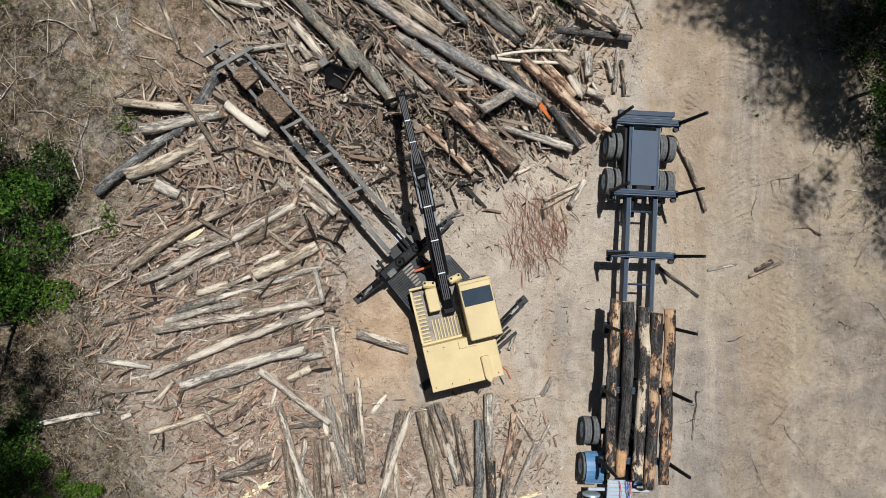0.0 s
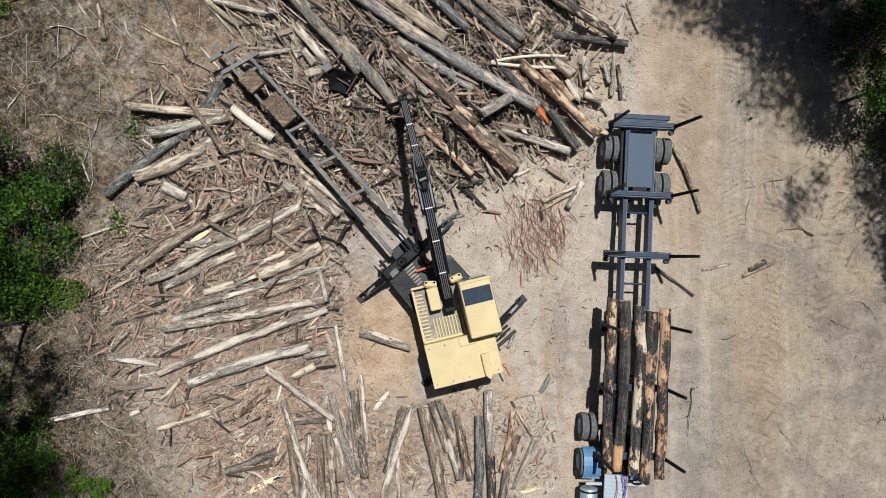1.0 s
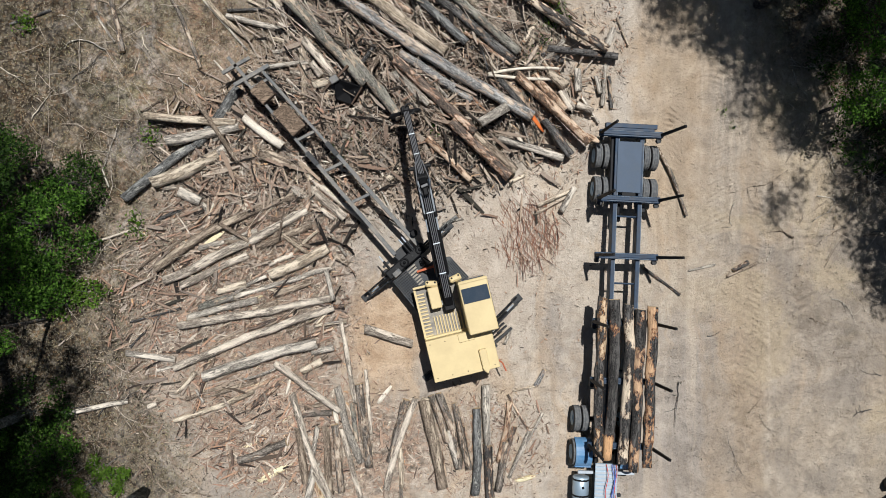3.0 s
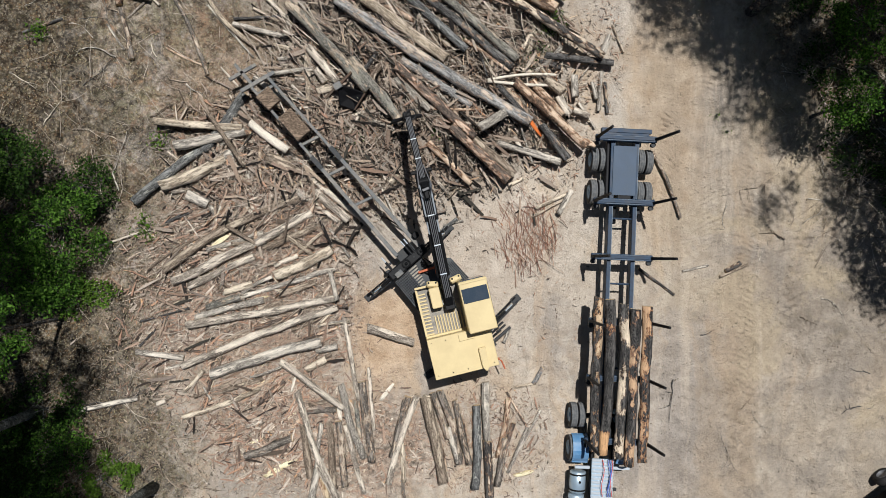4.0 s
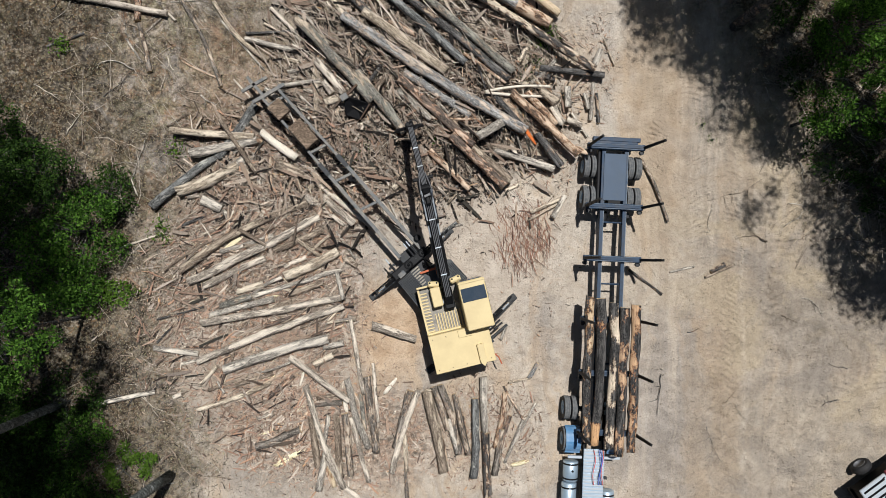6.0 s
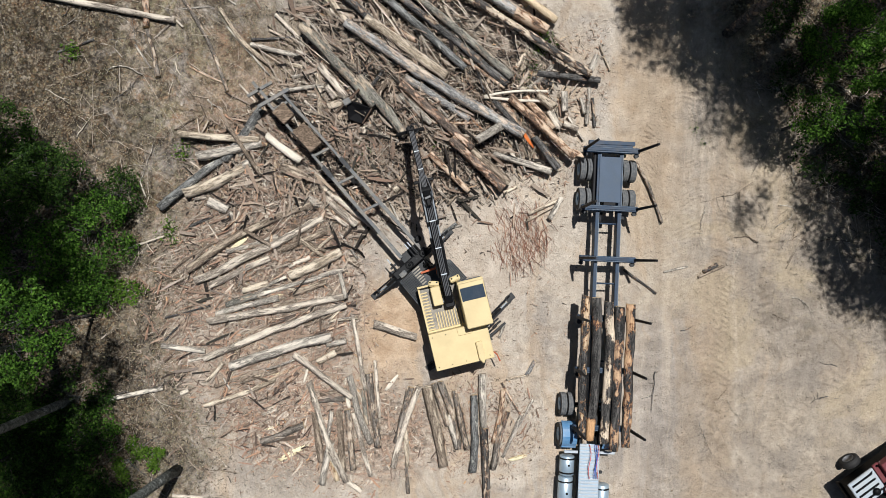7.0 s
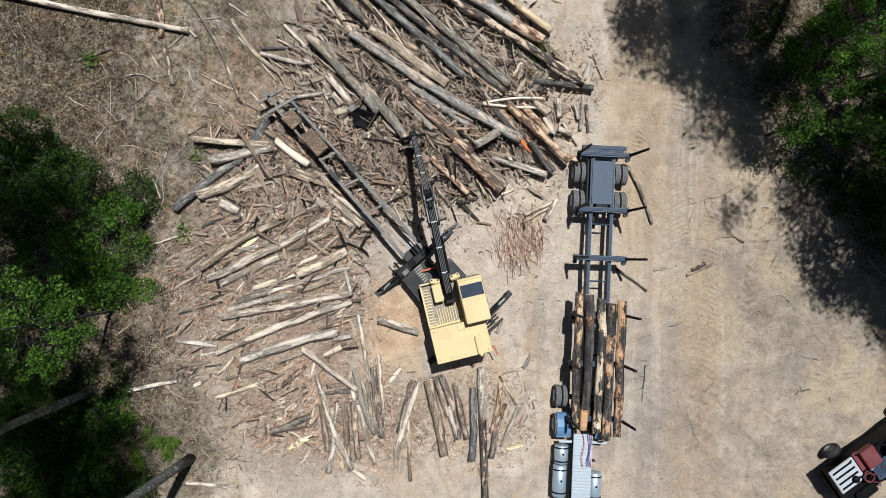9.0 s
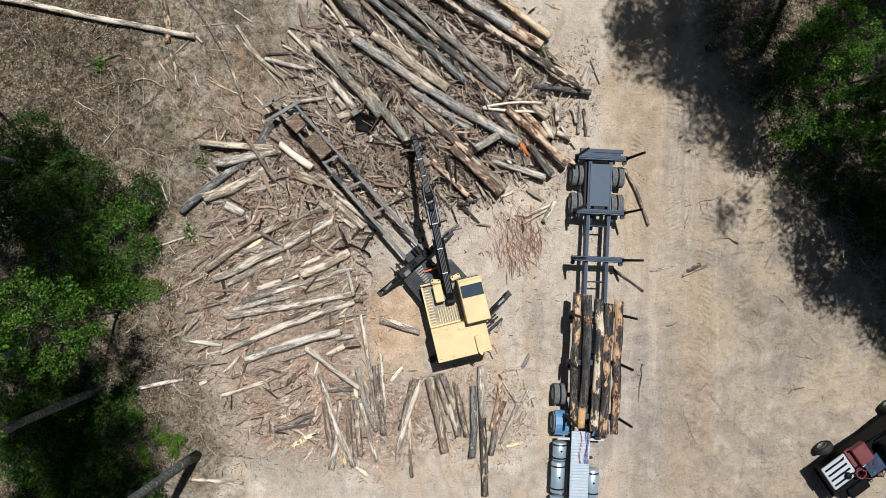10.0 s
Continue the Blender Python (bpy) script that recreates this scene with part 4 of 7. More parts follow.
lay_log("log", -5.65, -0.29, -4.70, 0.14, 0.20, 0.00, "pale", 0.00, "pale sun-bleached log lying in rows on the churned ground")
lay_log("branch", -6.83, -4.36, -4.93, -3.85, 0.14, 0.00, "redbark", 0.00, "red-brown partly stripped branch lying in rows on the churned ground")
lay_log("branch", -10.62, -1.13, -9.44, -0.68, 0.14, 0.00, "redbark", 0.00, "red-brown partly stripped branch lying in rows on the churned ground")
lay_log("branch", -10.15, -2.08, -8.97, -1.49, 0.11, 0.00, "brown", 0.00, "brown barked branch lying in rows on the churned ground")
lay_log("branch", -10.13, -4.58, -9.43, -4.40, 0.14, 0.00, "grey", 0.00, "weathered grey branch lying in rows on the churned ground")
lay_log("log", -10.46, -6.05, -10.11, -5.91, 0.20, 0.00, "pale", 0.00, "pale sun-bleached log lying in rows on the churned ground")
lay_log("log", -5.36, -4.27, -2.75, -6.26, 0.27, 0.18, "pale", 0.00, "pale sun-bleached log lying on bare trampled dirt")
lay_log("log", -2.75, -2.60, -2.10, -5.94, 0.20, 0.03, "pale", 0.00, "pale sun-bleached log lying on bare trampled dirt")
lay_log("log", -4.69, -5.52, -2.98, -10.04, 0.27, 0.25, "pale", -0.12, "pale sun-bleached log lying on bare trampled dirt")
lay_log("log", -2.98, -6.81, -2.69, -9.53, 0.31, 0.03, "ragged", 0.00, "rough grey-brown log lying on bare trampled dirt", bumps=1.5)
lay_log("log", -3.36, -6.91, -3.09, -9.63, 0.29, 0.02, "brown", 0.00, "brown barked log lying on bare trampled dirt")
lay_log("log", -2.83, -5.25, -1.90, -8.34, 0.29, 0.08, "grey", -0.08, "weathered grey log lying on bare trampled dirt")
lay_log("log", -1.98, -5.16, -1.54, -8.49, 0.33, 0.05, "ragged", 0.00, "rough grey-brown log lying on bare trampled dirt", bumps=1.5)
lay_log("log", -2.67, -6.97, -1.90, -9.84, 0.22, 0.03, "pale", 0.00, "pale sun-bleached log lying on bare trampled dirt")
lay_log("branch", -1.72, -4.59, -1.48, -7.21, 0.16, 0.00, "pale", 0.00, "pale sun-bleached branch lying on bare trampled dirt")
lay_log("log", 0.35, -5.77, -0.89, -9.44, 0.29, 0.10, "pale", -0.12, "pale sun-bleached log lying on bare trampled dirt")
lay_log("log", 0.01, -5.83, -0.75, -8.36, 0.31, 0.03, "ragged", 0.00, "rough grey-brown log lying on bare trampled dirt", bumps=1.5)
lay_log("log", -3.66, -8.26, -4.10, -10.16, 0.31, 0.10, "grey", 0.00, "weathered grey log lying on bare trampled dirt")
lay_log("log", -4.46, -6.94, -4.14, -9.19, 0.31, 0.00, "brown", 0.00, "brown barked log lying on bare trampled dirt")
lay_log("log", -6.09, -9.13, -4.65, -8.41, 0.25, 0.00, "yellow", 0.00, "fresh yellow splintered log lying on bare trampled dirt")
lay_log("log", -6.84, -8.25, -4.86, -7.56, 0.33, 0.00, "ragged", 0.00, "rough grey-brown log lying on bare trampled dirt", bumps=1.5)
lay_log("log", -4.32, -6.45, -3.06, -6.35, 0.22, 0.00, "ragged", 0.00, "rough grey-brown log lying on bare trampled dirt", bumps=1.5)
lay_log("branch", -4.21, -6.15, -2.97, -5.92, 0.17, 0.00, "brown", 0.00, "brown barked branch lying on bare trampled dirt")
lay_log("log", -5.08, -7.42, -4.41, -6.64, 0.25, 0.00, "orange", 0.05, "orange-brown torn log lying on bare trampled dirt")
lay_log("branch", -5.39, -6.81, -4.75, -6.46, 0.17, 0.00, "yellow", 0.00, "fresh yellow splintered branch lying on bare trampled dirt")
lay_log("branch", -6.54, -5.22, -5.59, -5.11, 0.14, 0.03, "yellow", 0.00, "fresh yellow splintered branch lying on bare trampled dirt")
lay_log("branch", -4.93, -5.58, -4.75, -4.94, 0.13, 0.10, "white", 0.00, "stripped white branch lying on bare trampled dirt")
lay_log("log", -1.21, -5.98, -0.66, -5.26, 0.20, 0.00, "white", 0.00, "stripped white log lying on bare trampled dirt")
lay_log("branch", -6.82, -7.04, -6.11, -6.80, 0.16, 0.00, "pale", 0.00, "pale sun-bleached branch lying on bare trampled dirt")
lay_log("log", -3.00, -6.16, -2.86, -6.76, 0.20, 0.10, "white", 0.00, "stripped white log lying on bare trampled dirt")
lay_log("log", -3.67, -6.88, -3.91, -8.19, 0.22, 0.05, "grey", 0.00, "weathered grey log lying on bare trampled dirt")
lay_log("log", -2.29, -5.95, -2.05, -7.51, 0.20, 0.00, "moss", 0.00, "mossy green-grey log lying on bare trampled dirt")
lay_log("branch", -3.96, -8.68, -3.48, -10.12, 0.17, 0.03, "orange", 0.00, "orange-brown torn branch lying on bare trampled dirt")
lay_log("branch", -0.85, -6.93, -0.49, -6.45, 0.09, 0.00, "white", 0.00, "stripped white branch lying on bare trampled dirt")
lay_log("log", -3.76, -8.63, -3.15, -9.73, 0.23, 0.25, "pale", 0.00, "pale sun-bleached log lying on bare trampled dirt")
lay_log("log", -3.22, -9.86, -2.29, -10.53, 0.23, 0.05, "pale", 0.00, "pale sun-bleached log lying on bare trampled dirt")
lay_log("log", -3.72, -8.96, -3.39, -10.06, 0.20, 0.03, "peel", 0.00, "freshly peeled yellowish log lying on bare trampled dirt")
lay_log("log", -0.34, -7.76, -0.22, -9.41, 0.20, 0.00, "tan", 0.00, "tan peeled log lying on bare trampled dirt")
lay_log("branch", -0.28, -9.28, -0.17, -10.66, 0.17, 0.00, "ragged", 0.00, "rough grey-brown branch lying on bare trampled dirt", bumps=1.5)
lay_log("branch", -5.40, -7.96, -6.11, -7.48, 0.11, 0.00, "brown", 0.00, "brown barked branch lying on bare trampled dirt")
lay_log("branch", -6.82, -7.82, -6.06, -7.52, 0.14, 0.00, "yellow", 0.00, "fresh yellow splintered branch lying on bare trampled dirt")
lay_log("log", 0.73, -5.82, 1.41, -9.42, 0.44, 0.03, "brown", 0.00, "brown barked log lying on bare trampled dirt")
lay_log("log", 1.29, -5.55, 2.21, -8.64, 0.31, 0.03, "ragged", 0.06, "rough grey-brown log lying on bare trampled dirt", bumps=1.5)
lay_log("log", 0.98, -5.64, 1.68, -7.52, 0.27, 0.06, "ragged", 0.00, "rough grey-brown log lying on bare trampled dirt", bumps=1.5)
lay_log("log", 1.94, -5.97, 2.55, -8.65, 0.27, 0.02, "ragged", 0.00, "rough grey-brown log lying on bare trampled dirt", bumps=1.5)
lay_log("log", 1.68, -7.05, 2.09, -8.54, 0.31, 0.02, "grey", 0.00, "weathered grey log lying on bare trampled dirt")
lay_log("log", 2.84, -6.18, 2.74, -9.69, 0.33, 0.05, "lichen", 0.05, "dark lichen-spotted log lying on bare trampled dirt")
lay_log("log", 3.18, -5.22, 3.25, -7.66, 0.31, 0.05, "grey", 0.00, "weathered grey log lying on bare trampled dirt")
lay_log("log", 3.32, -7.70, 3.41, -11.58, 0.36, 0.02, "half", 0.00, "half-stripped two-tone log lying on bare trampled dirt")
lay_log("log", 4.21, -5.97, 3.72, -8.36, 0.22, 0.02, "orange", 0.10, "orange-brown torn log lying on bare trampled dirt")
lay_log("log", 4.06, -7.56, 3.69, -9.61, 0.29, 0.00, "ragged", 0.00, "rough grey-brown log lying on bare trampled dirt", bumps=1.5)
lay_log("log", 4.43, -6.97, 4.04, -8.30, 0.20, 0.00, "redbark", 0.00, "red-brown partly stripped log lying on bare trampled dirt")
lay_log("branch", 5.02, -7.15, 4.18, -9.08, 0.17, 0.00, "grey", 0.00, "weathered grey branch lying on bare trampled dirt")
lay_log("branch", 5.59, -6.43, 4.38, -8.60, 0.11, 0.00, "grey", 0.00, "weathered grey branch lying on bare trampled dirt")
lay_log("log", 4.43, -9.22, 5.26, -8.99, 0.20, 0.00, "yellow", 0.00, "fresh yellow splintered log lying on bare trampled dirt")
lay_log("branch", 4.12, -5.65, 4.97, -7.11, 0.09, 0.00, "redbark", 0.00, "red-brown partly stripped branch lying on bare trampled dirt")
lay_log("branch", 1.08, -6.82, 1.56, -8.99, 0.17, 0.00, "orange", 0.00, "orange-brown torn branch lying on bare trampled dirt")
lay_log("branch", 2.29, -6.95, 2.48, -8.52, 0.17, 0.00, "redbark", 0.00, "red-brown partly stripped branch lying on bare trampled dirt")
lay_log("branch", 0.59, -5.80, 1.08, -5.90, 0.16, 0.05, "tan", 0.00, "tan peeled branch lying on bare trampled dirt")
lay_log("branch", 4.36, -5.50, 5.34, -5.31, 0.11, 0.00, "tan", 0.00, "tan peeled branch lying on bare trampled dirt")
lay_log("branch", 5.26, -5.31, 5.66, -4.63, 0.17, 0.00, "stone", 0.00, "blue-grey weathered branch lying on bare trampled dirt")
lay_log("branch", 4.00, -3.58, 4.24, -2.97, 0.14, 0.00, "grey", 0.00, "weathered grey branch lying on bare trampled dirt")
lay_log("log", -1.77, -2.94, 0.18, -3.52, 0.36, 0.00, "pale", 0.00, "pale sun-bleached log lying on bare trampled dirt")
lay_log("log", -10.51, 5.64, -6.90, 5.37, 0.31, 0.40, "tan", 0.00, "tan peeled log in the tangle beside the steel rails")
lay_log("log", -9.69, 4.67, -6.77, 5.26, 0.38, 0.30, "grey", -0.05, "weathered grey log in the tangle beside the steel rails")
lay_log("log", -11.42, 2.36, -8.43, 4.67, 0.38, 0.05, "lichen", 0.05, "dark lichen-spotted log in the tangle beside the steel rails")
lay_log("log", -8.58, 4.52, -6.82, 6.87, 0.40, 0.08, "lichen", 0.00, "dark lichen-spotted log in the tangle beside the steel rails")
lay_log("log", -10.26, 2.98, -7.62, 4.15, 0.47, 0.12, "tan", -0.12, "tan peeled log in the tangle beside the steel rails")
lay_log("log", -8.41, 3.75, -7.28, 4.48, 0.38, 0.10, "grey", 0.00, "weathered grey log in the tangle beside the steel rails")
lay_log("branch", -8.36, 6.11, -6.79, 3.81, 0.19, 0.60, "brown", 0.00, "brown barked branch in the tangle beside the steel rails")
lay_log("log", -6.21, 5.09, -6.27, 3.17, 0.20, 0.15, "orange", 0.00, "orange-brown torn log in the tangle beside the steel rails")
lay_log("branch", -6.91, 2.94, -6.32, 3.50, 0.17, 0.05, "orange", 0.00, "orange-brown torn branch in the tangle beside the steel rails")
lay_log("branch", -7.00, 3.83, -6.25, 4.79, 0.13, 0.10, "pale", 0.00, "pale sun-bleached branch in the tangle beside the steel rails")
lay_log("log", -7.54, 3.96, -6.70, 4.93, 0.20, 0.08, "grey", 0.00, "weathered grey log in the tangle beside the steel rails")
lay_log("log", -7.68, 5.14, -6.59, 5.24, 0.30, 0.45, "orange", 0.00, "orange-brown torn log in the tangle beside the steel rails")
lay_log("log", -6.56, 5.62, -5.06, 4.44, 0.33, 0.45, "white", 0.00, "stripped white log in the tangle beside the steel rails")
lay_log("log", -5.93, 4.24, -4.79, 3.77, 0.53, 0.05, "brown", 0.00, "brown barked log in the tangle beside the steel rails")
lay_log("log", -5.21, 4.54, -3.92, 3.49, 0.24, 0.15, "pale", 0.00, "pale sun-bleached log in the tangle beside the steel rails")
lay_log("log", -4.26, 3.49, -1.58, 1.34, 0.25, 0.12, "pale", 0.00, "pale sun-bleached log in the tangle beside the steel rails")
lay_log("log", -3.93, 2.83, -2.56, 1.63, 0.33, 0.05, "pale", 0.00, "pale sun-bleached log in the tangle beside the steel rails")
lay_log("log", -4.46, 2.71, -2.98, 1.54, 0.22, 0.03, "pale", 0.00, "pale sun-bleached log in the tangle beside the steel rails")
lay_log("log", -4.74, 2.87, -4.26, 2.39, 0.31, 0.03, "grey", 0.00, "weathered grey log in the tangle beside the steel rails")
lay_log("log", -4.81, 3.02, -4.33, 3.31, 0.20, 0.10, "tan", 0.00, "tan peeled log in the tangle beside the steel rails")
lay_log("log", -8.27, 3.30, -7.09, 3.50, 0.20, 0.00, "tan", 0.00, "tan peeled log in the tangle beside the steel rails")
lay_log("log", -5.42, 3.79, -3.98, 3.80, 0.20, 0.05, "redbark", 0.00, "red-brown partly stripped log in the tangle beside the steel rails")
lay_log("log", -6.13, 3.07, -4.94, 3.67, 0.20, 0.02, "brown", 0.00, "brown barked log in the tangle beside the steel rails")
lay_log("branch", -7.80, 3.06, -6.14, 3.36, 0.16, 0.00, "grey", 0.00, "weathered grey branch in the tangle beside the steel rails")
lay_log("log", -7.08, 2.58, -5.90, 3.07, 0.20, 0.00, "brown", 0.00, "brown barked log in the tangle beside the steel rails")
lay_log("branch", -6.14, 2.59, -5.43, 3.31, 0.17, 0.00, "orange", 0.00, "orange-brown torn branch in the tangle beside the steel rails")
lay_log("branch", -7.88, 4.71, -7.34, 5.05, 0.17, 0.20, "grey", 0.00, "weathered grey branch in the tangle beside the steel rails")
lay_log("log", -9.92, 2.81, -9.33, 2.86, 0.22, 0.00, "pale", 0.00, "pale sun-bleached log in the tangle beside the steel rails")
lay_log("branch", -4.59, 1.87, -3.99, 1.51, 0.17, 0.00, "brown", 0.00, "brown barked branch in the tangle beside the steel rails")
lay_log("branch", -2.79, 3.09, -2.07, 3.29, 0.11, 0.00, "tan", 0.00, "tan peeled branch in the tangle beside the steel rails")
lay_log("branch", -1.83, 5.03, -1.54, 4.06, 0.16, 0.00, "redbark", 0.00, "red-brown partly stripped branch in the tangle beside the steel rails")
lay_log("log", -0.86, 3.21, -0.33, 3.62, 0.25, 0.03, "tan", 0.00, "tan peeled log in the tangle beside the steel rails")
lay_log("branch", -1.59, 3.82, -0.50, 1.52, 0.09, 0.05, "grey", 0.00, "weathered grey branch in the tangle beside the steel rails")
lay_log("branch", -1.23, 3.94, -0.14, 1.64, 0.09, 0.05, "brown", 0.00, "brown barked branch in the tangle beside the steel rails")
lay_log("branch", -1.59, 3.09, -0.86, 1.76, 0.07, 0.03, "grey", 0.00, "weathered grey branch in the tangle beside the steel rails")
lay_log("branch", 1.22, 1.04, 2.05, 1.70, 0.16, 0.00, "lichen", 0.00, "dark lichen-spotted branch in the tangle beside the steel rails")
lay_log("branch", 1.44, 1.40, 2.29, 1.60, 0.11, 0.00, "grey", 0.00, "weathered grey branch in the tangle beside the steel rails")
lay_log("log", -5.93, 7.71, -4.05, 7.92, 0.20, 0.23, "grey", 0.00, "weathered grey log stacked in the big log pile")
lay_log("branch", -5.52, 8.36, -3.99, 8.57, 0.16, 0.10, "grey", 0.00, "weathered grey branch stacked in the big log pile")
lay_log("log", -4.27, 8.78, -2.97, 7.35, 0.31, 0.34, "pale", 0.00, "pale sun-bleached log stacked in the big log pile")
lay_log("log", -4.33, 8.49, -4.20, 6.44, 0.25, 0.13, "tan", 0.00, "tan peeled log stacked in the big log pile")
lay_log("log", -3.91, 7.88, -3.50, 7.35, 0.29, 0.32, "pale", 0.00, "pale sun-bleached log stacked in the big log pile")
lay_log("log", -4.76, 7.65, -4.35, 7.51, 0.27, 0.08, "pale", 0.00, "pale sun-bleached log stacked in the big log pile")
lay_log("log", -3.87, 7.03, -3.22, 7.18, 0.33, 0.22, "tan", 0.00, "tan peeled log stacked in the big log pile")
lay_log("log", -3.83, 6.00, -2.97, 6.97, 0.22, 0.23, "orange", 0.00, "orange-brown torn log stacked in the big log pile")
lay_log("log", -6.46, 7.53, -4.91, 6.35, 0.20, 0.33, "grey", 0.00, "weathered grey log stacked in the big log pile")
lay_log("branch", -5.77, 7.51, -3.50, 5.53, 0.11, 0.15, "dark", 0.00, "dark barked branch stacked in the big log pile", bumps=0.6)
lay_log("branch", -4.93, 7.26, -3.02, 5.43, 0.11, 0.20, "grey", 0.00, "weathered grey branch stacked in the big log pile", bumps=0.6)
lay_log("log", -4.34, 6.32, -2.90, 5.12, 0.20, 0.18, "brown", 0.00, "brown barked log stacked in the big log pile")
lay_log("log", -3.27, 5.25, -2.07, 4.82, 0.27, 0.10, "grey", 0.00, "weathered grey log stacked in the big log pile")
lay_log("branch", -2.89, 5.58, -1.70, 7.03, 0.11, 0.30, "orange", 0.00, "orange-brown torn branch stacked in the big log pile")
lay_log("branch", -2.53, 5.22, -1.87, 6.43, 0.11, 0.30, "pale", 0.00, "pale sun-bleached branch stacked in the big log pile")
lay_log("branch", -3.02, 5.83, -1.87, 6.15, 0.16, 0.20, "pale", 0.00, "pale sun-bleached branch stacked in the big log pile")
lay_log("branch", -2.48, 7.07, -1.38, 8.61, 0.17, 0.40, "dark", 0.00, "dark barked branch stacked in the big log pile")
lay_log("log", -2.05, 6.94, -1.10, 8.23, 0.22, 0.38, "brown", 0.00, "brown barked log stacked in the big log pile")
lay_log("branch", -1.58, 7.77, -0.86, 8.51, 0.17, 0.20, "redbark", 0.00, "red-brown partly stripped branch stacked in the big log pile")
lay_log("branch", -0.62, 5.99, 0.10, 4.78, 0.17, 0.10, "dark", 0.00, "dark barked branch stacked in the big log pile")
lay_log("log", -1.83, 5.94, -0.62, 5.39, 0.25, 0.10, "grey", 0.00, "weathered grey log stacked in the big log pile")
lay_log("branch", -1.71, 4.91, -1.54, 4.55, 0.16, 0.00, "redbark", 0.00, "red-brown partly stripped branch stacked in the big log pile")
lay_log("branch", -5.43, 8.97, -4.35, 8.62, 0.11, 0.10, "tan", 0.00, "tan peeled branch stacked in the big log pile")
lay_log("branch", -5.32, 9.59, -4.24, 9.12, 0.13, 0.05, "grey", 0.00, "weathered grey branch stacked in the big log pile")
lay_log("branch", -3.99, 6.45, -2.79, 6.10, 0.16, 0.05, "grey", 0.00, "weathered grey branch stacked in the big log pile")
lay_log("branch", -3.64, 9.25, -2.75, 8.41, 0.13, 0.05, "pale", 0.00, "pale sun-bleached branch stacked in the big log pile")
lay_log("branch", -5.44, 8.14, -4.48, 8.06, 0.14, 0.02, "pale", 0.00, "pale sun-bleached branch stacked in the big log pile")
lay_log("log", -5.03, 10.55, -1.76, 6.96, 0.40, 0.61, "moss", 0.05, "mossy green-grey log stacked in the big log pile", bumps=0.6)
lay_log("log", -2.47, 8.24, -0.31, 5.63, 0.42, 0.59, "moss", 0.00, "mossy green-grey log stacked in the big log pile", bumps=0.6)
lay_log("log", -3.05, 10.74, 5.06, 5.73, 0.45, 0.52, "stone", -0.15, "smooth light grey log stacked in the big log pile", bumps=0.6)
lay_log("log", -0.55, 8.02, 2.70, 5.08, 0.39, 0.44, "redbark", 0.00, "red-brown partly stripped log stacked in the big log pile", bumps=0.6)
lay_log("log", -0.60, 7.53, 0.83, 6.23, 0.31, 0.32, "grey", 0.00, "weathered grey log stacked in the big log pile")
lay_log("log", -0.33, 8.29, 2.59, 6.41, 0.34, 0.36, "stone", 0.00, "smooth light grey log stacked in the big log pile", bumps=0.6)
lay_log("log", 2.86, 5.39, 3.98, 6.05, 0.38, 0.89, "grey", 0.00, "weathered grey log stacked in the big log pile")
lay_log("log", 1.73, 5.49, 4.12, 3.27, 0.40, 0.54, "redbark", 0.00, "red-brown partly stripped log stacked in the big log pile", bumps=0.6)
lay_log("log", 2.71, 5.03, 4.41, 3.53, 0.34, 0.36, "brown", 0.00, "brown barked log stacked in the big log pile")
lay_log("log", 0.77, 4.86, 2.56, 3.13, 0.27, 0.39, "orange", 0.00, "orange-brown torn log stacked in the big log pile", bumps=0.6)
lay_log("log", 3.69, 4.90, 6.38, 4.06, 0.30, 0.30, "grey", 0.00, "weathered grey log stacked in the big log pile", bumps=0.6)
lay_log("log", 4.28, 6.73, 5.56, 5.17, 0.20, 0.45, "vivid", 0.04, "vivid orange freshly torn log stacked in the big log pile")
lay_log("log", 4.44, 7.43, 7.41, 4.72, 0.38, 0.49, "orange", 0.00, "orange-brown torn log stacked in the big log pile", bumps=0.6)
lay_log("log", 5.10, 7.47, 6.42, 6.07, 0.31, 0.39, "orange", 0.00, "orange-brown torn log stacked in the big log pile")
lay_log("log", 5.71, 7.55, 6.44, 6.95, 0.43, 0.45, "brown", 0.00, "brown barked log stacked in the big log pile")
lay_log("log", 6.24, 6.85, 6.73, 6.10, 0.34, 0.38, "pale", 0.00, "pale sun-bleached log stacked in the big log pile")
lay_log("log", 6.94, 6.33, 7.64, 6.04, 0.29, 0.22, "pale", 0.00, "pale sun-bleached log stacked in the big log pile")
lay_log("log", 6.96, 7.77, 6.99, 6.84, 0.30, 0.27, "grey", 0.00, "weathered grey log stacked in the big log pile")
lay_log("branch", 0.87, 6.24, 3.03, 6.24, 0.13, 0.50, "orange", 0.00, "orange-brown torn branch stacked in the big log pile")
lay_log("branch", 3.25, 7.46, 6.15, 7.71, 0.12, 0.62, "white", 0.12, "stripped white branch stacked in the big log pile", bumps=0.6)
lay_log("branch", 3.26, 7.42, 6.20, 7.28, 0.13, 0.62, "white", -0.06, "stripped white branch stacked in the big log pile", bumps=0.6)
lay_log("log", 3.98, 7.46, 4.83, 6.38, 0.31, 0.37, "orange", 0.00, "orange-brown torn log stacked in the big log pile")
lay_log("log", 3.71, 7.30, 5.05, 5.86, 0.24, 0.43, "dark", 0.00, "dark barked log stacked in the big log pile")
lay_log("branch", 2.98, 8.60, 3.27, 7.64, 0.09, 0.50, "dark", 0.00, "dark barked branch stacked in the big log pile")
lay_log("log", 5.56, 5.66, 6.66, 4.20, 0.36, 0.33, "dark", 0.00, "dark barked log stacked in the big log pile")
